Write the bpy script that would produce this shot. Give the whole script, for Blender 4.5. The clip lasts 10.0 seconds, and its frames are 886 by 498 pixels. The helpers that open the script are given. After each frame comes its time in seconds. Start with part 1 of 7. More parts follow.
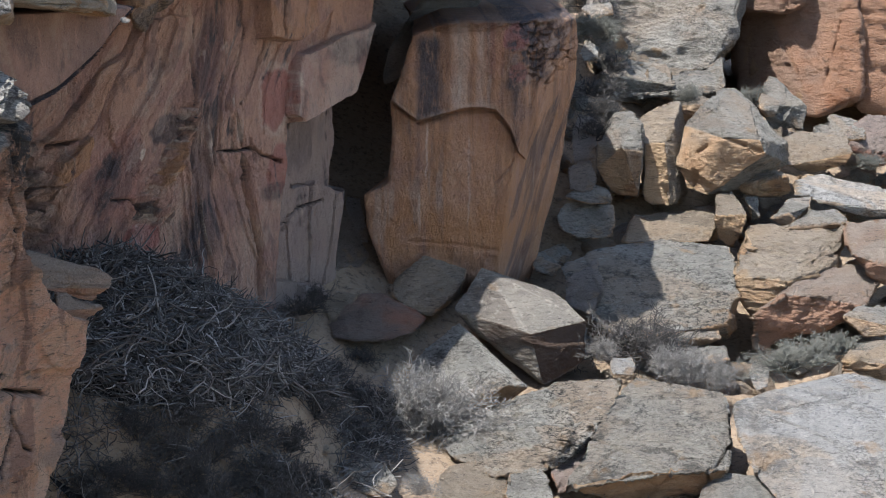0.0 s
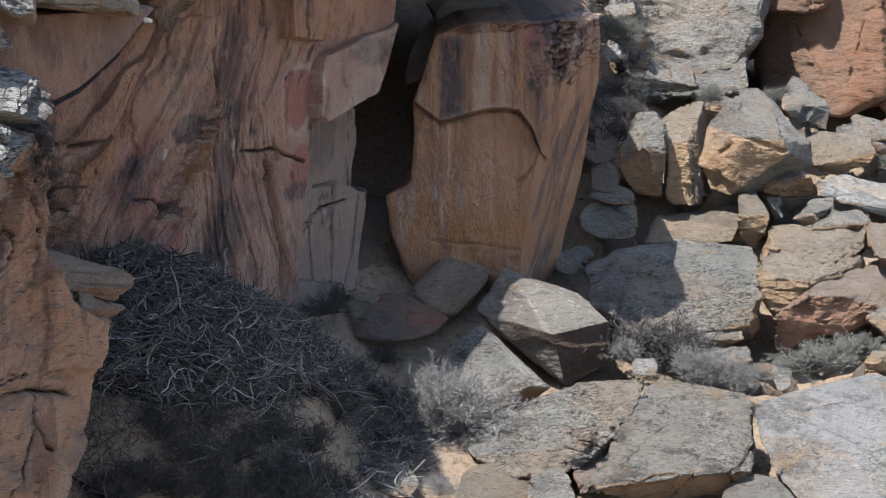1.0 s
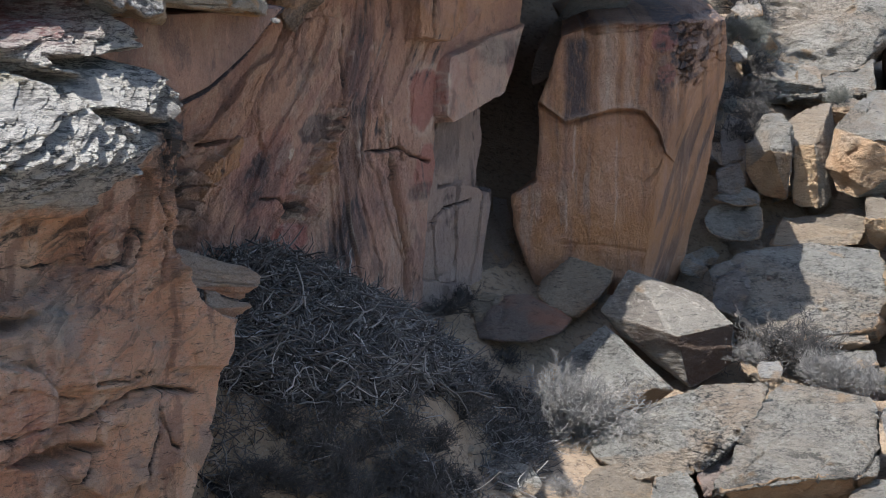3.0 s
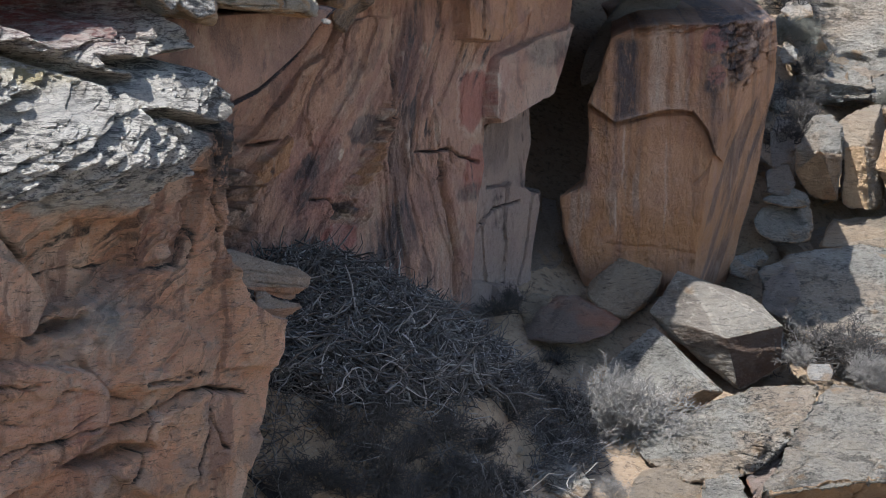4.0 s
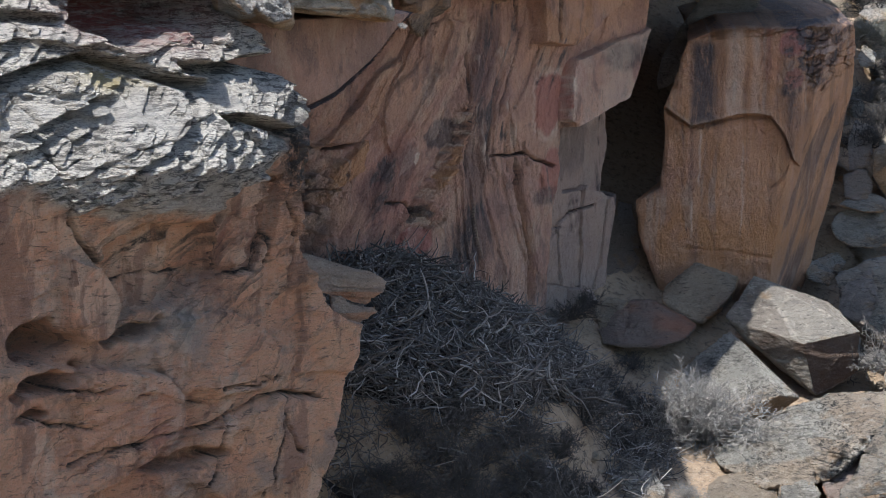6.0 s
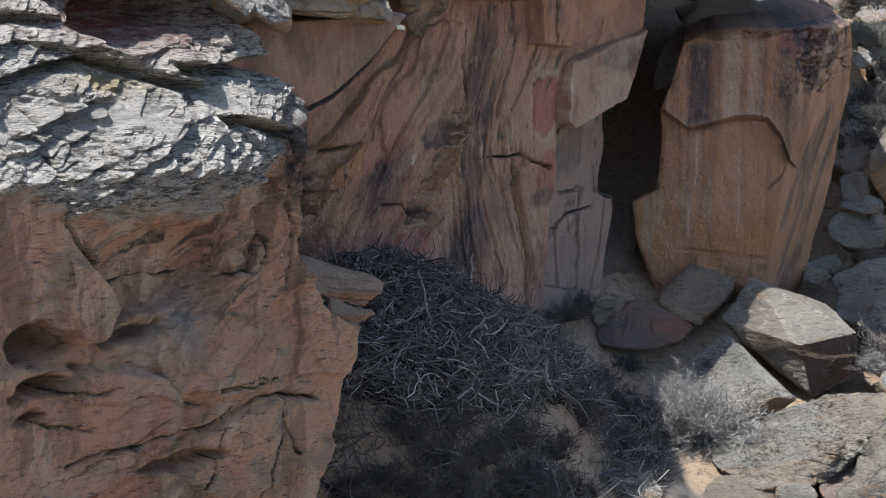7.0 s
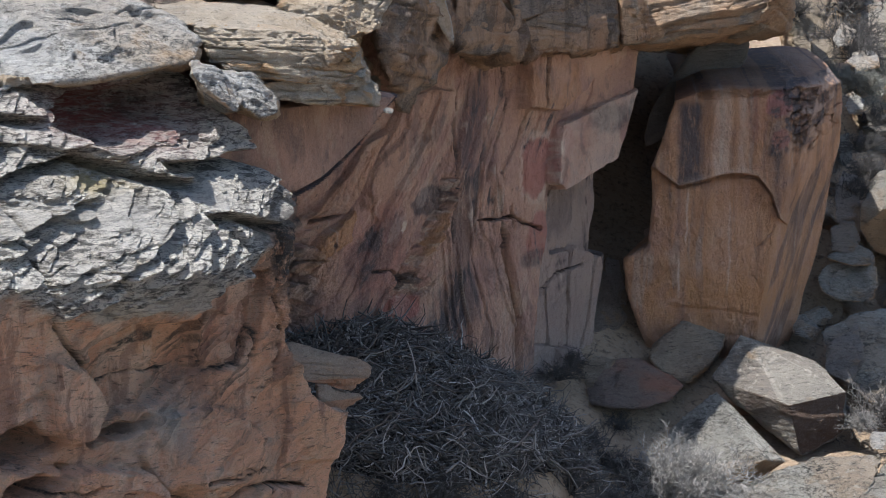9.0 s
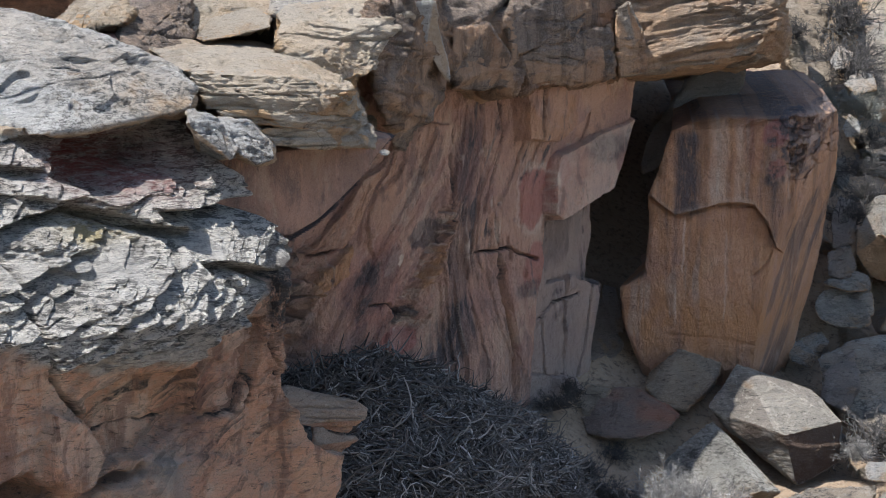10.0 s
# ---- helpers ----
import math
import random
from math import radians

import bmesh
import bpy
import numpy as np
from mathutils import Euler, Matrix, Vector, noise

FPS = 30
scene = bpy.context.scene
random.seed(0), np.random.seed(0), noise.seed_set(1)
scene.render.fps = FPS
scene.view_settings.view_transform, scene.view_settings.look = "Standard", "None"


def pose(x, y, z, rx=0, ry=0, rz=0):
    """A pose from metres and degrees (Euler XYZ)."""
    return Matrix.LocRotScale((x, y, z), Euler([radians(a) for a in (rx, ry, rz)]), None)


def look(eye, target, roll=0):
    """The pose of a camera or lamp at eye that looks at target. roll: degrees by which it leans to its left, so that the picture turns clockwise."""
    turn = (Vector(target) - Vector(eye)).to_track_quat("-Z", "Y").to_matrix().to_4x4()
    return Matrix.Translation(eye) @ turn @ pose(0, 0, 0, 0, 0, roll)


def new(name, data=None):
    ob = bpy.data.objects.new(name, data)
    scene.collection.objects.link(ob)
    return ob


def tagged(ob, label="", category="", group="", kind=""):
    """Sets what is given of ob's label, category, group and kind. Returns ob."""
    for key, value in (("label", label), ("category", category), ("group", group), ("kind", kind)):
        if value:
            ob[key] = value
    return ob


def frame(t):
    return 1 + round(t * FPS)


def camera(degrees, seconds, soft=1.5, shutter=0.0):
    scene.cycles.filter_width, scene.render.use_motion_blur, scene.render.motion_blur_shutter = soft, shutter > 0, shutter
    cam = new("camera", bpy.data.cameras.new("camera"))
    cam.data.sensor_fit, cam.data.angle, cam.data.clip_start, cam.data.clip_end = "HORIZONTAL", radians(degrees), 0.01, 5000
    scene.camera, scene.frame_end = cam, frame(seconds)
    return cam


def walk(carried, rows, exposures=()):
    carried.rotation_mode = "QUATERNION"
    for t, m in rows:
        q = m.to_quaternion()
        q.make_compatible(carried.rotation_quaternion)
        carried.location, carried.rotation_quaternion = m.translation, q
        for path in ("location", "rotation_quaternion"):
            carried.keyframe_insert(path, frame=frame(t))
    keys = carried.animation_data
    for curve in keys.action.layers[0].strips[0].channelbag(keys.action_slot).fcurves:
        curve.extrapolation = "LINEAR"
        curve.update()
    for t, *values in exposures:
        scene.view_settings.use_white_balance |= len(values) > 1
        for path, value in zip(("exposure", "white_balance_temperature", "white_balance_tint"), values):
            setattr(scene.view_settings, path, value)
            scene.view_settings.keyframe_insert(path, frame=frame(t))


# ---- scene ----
cam = camera(21.2, 10.0, soft=0.45)

# seconds, x, y, height, heading to the right, tilt, roll (degrees)
PATH = [
    (0, 0.079, -0.047, 5.952, 3.222, -8.476, 0.06),
    (0.5, 0.081, -0.040, 5.956, 2.993, -8.493, 0.06),
    (1, 0.084, -0.034, 5.960, 2.667, -8.494, 0.05),
    (1.5, 0.087, -0.034, 5.962, 1.914, -8.500, 0.05),
    (2, 0.089, -0.034, 5.958, 1.169, -8.466, 0.03),
    (2.5, 0.080, -0.034, 5.958, 0.411, -8.478, 0.02),
    (2.7, 0.070, -0.033, 5.959, 0.085, -8.482, 0.02),
    (3.8, 0.024, -0.022, 5.966, -1.155, -8.488, 0.02),
    (4, 0.016, -0.017, 5.970, -1.418, -8.490, 0.02),
    (4.5, 0.006, -0.005, 5.992, -1.970, -8.510, 0.01),
    (5, 0.006, 0.007, 6.008, -2.532, -8.506, 0.0),
    (5.5, 0.012, 0.010, 6.006, -3.108, -8.504, 0.01),
    (5.7, 0.012, 0.010, 6.007, -3.245, -8.504, 0.01),
    (6.8, -0.015, 0.010, 6.024, -3.147, -8.509, 0.03),
    (7, -0.018, 0.010, 6.027, -3.106, -8.510, 0.04),
    (7.5, 0.012, 0.020, 6.062, -3.115, -8.549, 0.06),
    (8, 0.040, 0.018, 6.222, -3.122, -8.617, 0.06),
    (8.5, 0.070, 0.018, 6.505, -3.141, -8.724, 0.05),
    (9, 0.097, 0.018, 6.846, -3.152, -8.892, 0.06),
    (9.5, 0.119, 0.026, 7.172, -3.160, -9.059, 0.07),
    (10, 0.138, 0.022, 7.270, -3.174, -9.108, 0.07),
]
walk(cam, [(t, pose(x, y, z, 90 + tilt, 0, -turn) @ pose(0, 0, 0, 0, 0, roll)) for t, x, y, z, turn, tilt, roll in PATH])

# ---- light ----
SUN_ELEVATION, SUN_FROM = 65.0, (-0.84, -0.54)
world = bpy.data.worlds.new("sky")
scene.world = world
world.use_nodes = True
wn = world.node_tree
wn.nodes.clear()
sky = wn.nodes.new("ShaderNodeTexSky")
sky.sky_type, sky.sun_disc = "NISHITA", False
sky.sun_elevation = radians(SUN_ELEVATION)
sky.sun_rotation = math.atan2(SUN_FROM[0], SUN_FROM[1])
back = wn.nodes.new("ShaderNodeBackground")
back.inputs["Strength"].default_value = 0.15
wout = wn.nodes.new("ShaderNodeOutputWorld")
wn.links.new(sky.outputs[0], back.inputs[0])
wn.links.new(back.outputs[0], wout.inputs[0])
lamp = bpy.data.lights.new("sun", "SUN")
lamp.energy, lamp.angle, lamp.color = 5.0, radians(0.53), (1.0, 0.975, 0.945)
sun = new("sun", lamp)
flat = math.hypot(*SUN_FROM)
ce = math.cos(radians(SUN_ELEVATION)) / flat
sun.matrix_world = look((SUN_FROM[0] * ce * 50, SUN_FROM[1] * ce * 50, math.sin(radians(SUN_ELEVATION)) * 50), (0, 0, 0))
scene.view_settings.exposure = 0.95


# ---- noise on arrays ----
def lattice(ix, iy, iz, seed):
    h = (ix * 374761393 + iy * 668265263 + iz * 2147483647 + seed * 974634777) & 0xFFFFFFFF
    h = ((h ^ (h >> 13)) * 1274126177) & 0xFFFFFFFF
    h = ((h ^ (h >> 16)) * 2246822519) & 0xFFFFFFFF
    return ((h ^ (h >> 15)) & 0xFFFFFF) / 16777216.0 * 2 - 1


def vnoise(p, seed=0):
    """Smooth value noise, -1 to 1, of an (n, 3) array."""
    i = np.floor(p).astype(np.int64)
    f = p - i
    f = f * f * f * (f * (f * 6 - 15) + 10)
    out = 0
    for a in (0, 1):
        wx = f[:, 0] if a else 1 - f[:, 0]
        for b in (0, 1):
            wy = f[:, 1] if b else 1 - f[:, 1]
            for c in (0, 1):
                wz = f[:, 2] if c else 1 - f[:, 2]
                out = out + wx * wy * wz * lattice(i[:, 0] + a, i[:, 1] + b, i[:, 2] + c, seed)
    return out


def fbm(p, scale=1.0, octaves=4, seed=0, gain=0.5):
    q, amp, total, out = p * scale, 1.0, 0.0, 0
    for k in range(octaves):
        out = out + amp * vnoise(q + 17.3 * k, seed + k)
        total += amp
        amp *= gain
        q = q * 2.03
    return out / total


def ridged(p, scale=1.0, octaves=3, seed=0):
    q, amp, total, out = p * scale, 1.0, 0.0, 0
    for k in range(octaves):
        out = out + amp * (1 - np.abs(vnoise(q + 9.1 * k, seed + k)))
        total += amp
        amp *= 0.5
        q = q * 2.07
    return out / total


def plates(u, v, seed=0, warp=None):
    """Broken plates over a plane: each one's own height and slopes, and the distance to its border."""
    iu, iv = np.floor(u).astype(np.int64), np.floor(v).astype(np.int64)
    f1, f2 = np.full(u.shape, 9.0), np.full(u.shape, 9.0)
    own, zero = np.zeros(u.shape), 0 * iu
    tu, tv = np.zeros(u.shape), np.zeros(u.shape)
    for a in (-1, 0, 1):
        for c in (-1, 0, 1):
            cu, cv = iu + a, iv + c
            x = u - (cu + 0.5 + 0.46 * lattice(cu, cv, zero, seed))
            y = v - (cv + 0.5 + 0.46 * lattice(cu, cv, zero + 1, seed))
            d = np.hypot(x, y)
            near = d < f1
            f2 = np.where(near, f1, np.minimum(f2, d))
            f1 = np.where(near, d, f1)
            own = np.where(near, lattice(cu, cv, zero + 2, seed), own)
            tu = np.where(near, lattice(cu, cv, zero + 3, seed) * x, tu)
            tv = np.where(near, y, tv)
    return own, tu, tv, f2 - f1


def chips(p, seed=0):
    """Broken facets in space: a height that runs straight within each cell, and the distance to the border."""
    i = np.floor(p).astype(np.int64)
    f1, f2 = np.full(len(p), 9.0), np.full(len(p), 9.0)
    h = np.zeros(len(p))
    for a in (-1, 0, 1):
        for c in (-1, 0, 1):
            for e in (-1, 0, 1):
                q = i + (a, c, e)
                j = [lattice(q[:, 0], q[:, 1], q[:, 2], seed + k) for k in range(7)]
                x = p - (q + 0.5 + 0.45 * np.stack(j[:3], 1))
                d = np.linalg.norm(x, axis=1)
                near = d < f1
                f2 = np.where(near, f1, np.minimum(f2, d))
                f1 = np.where(near, d, f1)
                h = np.where(near, 0.6 * j[3] + 0.8 * (x[:, 0] * j[4] + x[:, 1] * j[5] + x[:, 2] * j[6]), h)
    return h, f2 - f1


def step(a, b, x):
    t = np.clip((x - a) / (b - a), 0, 1)
    return t * t * (3 - 2 * t)


def bump_at(s, z, s0, z0, rs, rz):
    return np.exp(-((s - s0) / rs) ** 2 - ((z - z0) / rz) ** 2)


def near_line(s, z, pts):
    """Distance from a broken line in a plane."""
    d = np.full(s.shape, 99.0)
    for (a, b), (c, e) in zip(pts[:-1], pts[1:]):
        l2 = (c - a) ** 2 + (e - b) ** 2
        t = np.clip(((s - a) * (c - a) + (z - b) * (e - b)) / l2, 0, 1)
        d = np.minimum(d, np.hypot(s - a - t * (c - a), z - b - t * (e - b)))
    return d


def uneven(lo, a, b, hi, d, grow=1.25):
    mid = list(np.arange(a, b, d))
    left, right, s = [a], [b], d
    while left[-1] > lo:
        s *= grow
        left.append(left[-1] - s)
    s = d
    while right[-1] < hi:
        s *= grow
        right.append(right[-1] + s)
    return np.array(left[:0:-1] + mid + right)


def inside(S, Z, pts):
    """Signed distance to the border of a convex outline, positive within it."""
    d = np.full(S.shape, 99.0)
    turn = sum(a[0] * b[1] - b[0] * a[1] for a, b in zip(pts, pts[1:] + pts[:1]))
    for (a, b), (c, e) in zip(pts, pts[1:] + pts[:1]):
        n = math.hypot(c - a, e - b)
        d = np.minimum(d, ((c - a) * (Z - b) - (e - b) * (S - a)) / n * (1 if turn > 0 else -1))
    return d


def terrace(x, k, w=0.12):
    """Steps out of a smooth field: k treads a unit, with risers of width w."""
    y = x * k
    f = np.floor(y)
    return (f + step(0.5 - w, 0.5 + w, y - f)) / k


def flakes(u, v, seed, gap=0.07):
    """Flakes that stand up out of the gaps between them."""
    own, _, tv, rim = plates(u, v, seed)
    up = step(0.0, gap, rim)
    return up * (0.55 + 0.45 * own), up * tv


def crack(S, Z, wob, pts, width, depth):
    """A joint along a broken line, wandering a little, deeper here and there."""
    d = near_line(S + wob[0], Z + wob[1], pts)
    return depth * np.exp(-(d / max(width, 0.014)) ** 2) * np.clip(0.75 + 3.0 * wob[1] / (np.abs(wob[1]).max() + 1e-9), 0.65, 1.1)


# ---- meshes ----
def mesh_of(name, verts, faces, material, smooth=True, masks=None):
    me = bpy.data.meshes.new(name)
    verts, faces = np.asarray(verts, np.float32), np.asarray(faces, np.int32)
    k = faces.shape[1]
    me.vertices.add(len(verts))
    me.vertices.foreach_set("co", verts.ravel())
    me.loops.add(faces.size)
    me.loops.foreach_set("vertex_index", faces.ravel())
    me.polygons.add(len(faces))
    me.polygons.foreach_set("loop_start", np.arange(0, faces.size, k, dtype=np.int32))
    me.polygons.foreach_set("use_smooth", np.full(len(faces), smooth))
    for key, value in (masks or {}).items():
        me.attributes.new(key, "FLOAT", "POINT").data.foreach_set("value", np.asarray(value, np.float32))
    me.update(calc_edges=True)
    me.validate()
    me.materials.append(material)
    return me


def part(name, data, parent, label=""):
    ob = new(name, data)
    ob.parent = parent
    return tagged(ob, label)


ICO = {}


def ball(n):
    if n not in ICO:
        bm = bmesh.new()
        bmesh.ops.create_icosphere(bm, subdivisions=n, radius=1.0)
        v = np.array([x.co[:] for x in bm.verts])
        f = np.array([[x.index for x in p.verts] for p in bm.faces])
        bm.free()
        ICO[n] = v, f
    return ICO[n]


def hull_planes(corners):
    bm = bmesh.new()
    for c in corners:
        bm.verts.new(c)
    bmesh.ops.convex_hull(bm, input=bm.verts)
    bm.normal_update()
    c = np.mean([v.co[:] for v in bm.verts if v.link_faces], axis=0)
    out = {}
    for f in bm.faces:
        n = np.array(f.normal[:])
        o = float(np.dot(np.array(f.verts[0].co[:]) - c, n))
        if o < 0:
            n, o = -n, -o
        out[tuple(np.round(n, 2))] = (n, max(o, 0.02))
    bm.free()
    return c, np.array([v[0] for v in out.values()]), np.array([v[1] for v in out.values()])


def rock_shape(corners, n=6, sharp=130, rough=0.03, grain=2.2, beds=0.0, bed_axis=(0.1, 0.15, 1.0), bed_scale=9.0, cracks=0.0, seed=1):
    """A block of stone between the planes through its corners: rounded arrises, broken faces, bedding and cracks."""
    pts = np.array(corners, float)
    c, nor, off = hull_planes(corners)
    v, f = ball(n)
    ext = pts.max(0) - pts.min(0)
    d = v * ext
    d /= np.linalg.norm(d, axis=1)[:, None]
    q = np.clip(d @ nor.T / off, 0, None)
    m = q.max(1)[:, None]
    w = (q / m) ** sharp
    r = 1 / (m[:, 0] * w.sum(1) ** (1 / sharp))
    p = d * r[:, None] + c
    g = (w / q.clip(1e-9)) @ (nor / off[:, None])
    g /= np.linalg.norm(g, axis=1)[:, None]
    size = float(np.median(ext))
    own = np.array([lattice(np.int64(7 * k), np.int64(seed), np.int64(3), 5) for k in range(len(off))]) * 0.5 + 0.5
    tone = (w @ own) / w.sum(1)
    # broad facets, chipped arrises, then grain
    w3 = p + 0.05 * size * np.stack([fbm(p, 2.5 / size, 3, seed + 60 + k) for k in range(3)], 1)
    c1, e1 = chips(w3 * (1.5 / size), seed + 1)
    c2, e2 = chips(w3 * (6.0 / size), seed + 2)
    c3, e3 = chips(w3 * (15.0 / size), seed + 3)
    arris = np.clip((w.sum(1) - 1.0) * 1.6, 0, 1)
    where = step(-0.05, 0.25, fbm(p, 1.6 / size, 3, seed + 9))
    h = rough * (0.9 * c1 * step(0.0, 0.10, e1) - 1.1 * arris * np.clip(c2 + 0.3, 0, 1) * step(0, 0.08, e2))
    h += rough * (where * (0.45 * c2 * step(0, 0.10, e2) + 0.22 * c3 * step(0, 0.12, e3)) + 0.35 * terrace(fbm(w3, 3.0 / size, 4, seed + 7, 0.6), 4) + 0.22 * fbm(p, 5.0 * grain / size, 4, seed + 17, 0.6))
    h += 0.05 * rough * fbm(p, 45.0, 3, seed + 8, 0.7)
    sheet_lines = fbm(np.c_[p[:, :2] * 2.2, (p @ (np.array(bed_axis) / np.linalg.norm(bed_axis)) + 0.05 * fbm(p, 1.5, 3, seed + 3)) * 26], 1.0, 3, seed + 12, 0.6)
    h += 0.16 * rough * terrace(sheet_lines, 3.0, 0.12) * step(-0.3, 0.2, fbm(p, 1.9 / size, 3, seed + 13))
    tone = np.clip(0.65 * tone + 0.35 * (0.5 + 0.6 * c1), 0, 1)
    ax = np.array(bed_axis) / np.linalg.norm(bed_axis)
    along = p @ ax + 0.04 * fbm(p, 1.5, 3, seed + 3)
    if beds:
        side = np.sqrt(np.clip(1 - (g @ ax) ** 2, 0, 1))
        flat = np.c_[p[:, :2] * 0.8, along * bed_scale]
        stack = fbm(flat, 1.0, 3, seed + 5, 0.35)
        lip = fbm(np.c_[p[:, :2] * 4.0, along * bed_scale * 3.0], 1.0, 3, seed + 6)
        lay = along * bed_scale * 0.8 + 0.25 * fbm(p, 2.2, 3, seed + 33)
        fr = lay - np.floor(lay)
        ki = np.floor(lay).astype(np.int64)
        part_open = step(-0.1, 0.2, fbm(np.c_[p[:, :2] * 2.0, ki * 3.7], 1.0, 3, seed + 34))
        h += beds * side * (1.3 * terrace(stack, 3.5, 0.10) + 0.30 * lip - 1.3 * part_open * np.exp(-((fr - 0.5) / 0.06) ** 2))
    if cracks:
        rng = np.random.default_rng(seed)
        for k in range(5):
            n = rng.normal(size=3) * (1, 1, 0.5)
            n /= np.linalg.norm(n)
            dist = (p - c) @ n - rng.uniform(-0.35, 0.35) * size + 0.05 * size * fbm(p, 2.2 / size, 4, seed + 70 + k)
            only = step(-0.05, 0.15, fbm(p, 1.2 / size, 2, seed + 80 + k))
            h -= cracks * only * np.exp(-(dist / 0.014) ** 2)
    p = p + g * h[:, None]
    return p, f, g, tone


def block(name, corners, material, label, category="boulder", group="", fresh=None, **kw):
    """One stone; fresh: the way its broken, unweathered side faces."""
    p, f, g, tone = rock_shape(corners, **kw)
    base = np.array([p[:, 0].mean(), p[:, 1].mean(), p[:, 2].min()])
    clean = np.zeros(len(p))
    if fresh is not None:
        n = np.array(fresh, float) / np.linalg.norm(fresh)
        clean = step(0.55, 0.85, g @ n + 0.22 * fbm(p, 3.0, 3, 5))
    else:
        clean = 0.85 * step(0.40, 0.15, g[:, 2] + 0.2 * fbm(p, 3.0, 4, 5)) * step(0.42, 0.52, tone)
    me = mesh_of(name, p - base, f, material, masks={"fresh": clean, "tone": tone})
    ob = new(name, me)
    ob.location = base
    return tagged(ob, label, category, group)


def sheet(name, S, Z, Y, back, material, masks=None):
    """A face of rock given by its depth Y over a grid of S along and Z up, closed by a body behind it."""
    nz, ns = Y.shape
    v = np.stack([S, Y, Z], -1).reshape(-1, 3)
    i = np.arange(nz * ns).reshape(nz, ns)
    f = np.stack([i[:-1, :-1], i[:-1, 1:], i[1:, 1:], i[1:, :-1]], -1).reshape(-1, 4)
    rim = np.r_[i[0, :], i[1:, -1], i[-1, -2::-1], i[-2:0:-1, 0]]
    rv = v[rim].copy()
    rv[:, 1] = back
    n0 = len(v)
    j = np.arange(len(rim))
    f2 = np.stack([rim[j], n0 + j, n0 + (j + 1) % len(rim), rim[(j + 1) % len(rim)]], -1)
    mid = np.array([[S.mean(), back, Z.mean()]])
    verts = np.r_[v, rv, mid]
    faces = np.r_[f, f2]
    cap = np.stack([n0 + j, np.full(len(rim), n0 + len(rim)), n0 + (j + 1) % len(rim)], -1)
    quads = len(faces)
    me = bpy.data.meshes.new(name)
    me.vertices.add(len(verts))
    me.vertices.foreach_set("co", verts.astype(np.float32).ravel())
    loops = np.r_[faces.ravel(), cap.ravel()]
    me.loops.add(len(loops))
    me.loops.foreach_set("vertex_index", loops.astype(np.int32))
    me.polygons.add(quads + len(cap))
    me.polygons.foreach_set("loop_start", np.r_[np.arange(quads) * 4, quads * 4 + np.arange(len(cap)) * 3].astype(np.int32))
    me.polygons.foreach_set("use_smooth", np.zeros(quads + len(cap), bool))
    for key, value in (masks or {}).items():
        me.attributes.new(key, "FLOAT", "POINT").data.foreach_set("value", np.r_[value.ravel(), value.ravel()[rim], [value.mean()]].astype(np.float32))
    me.update(calc_edges=True)
    me.validate()
    me.materials.append(material)
    return me


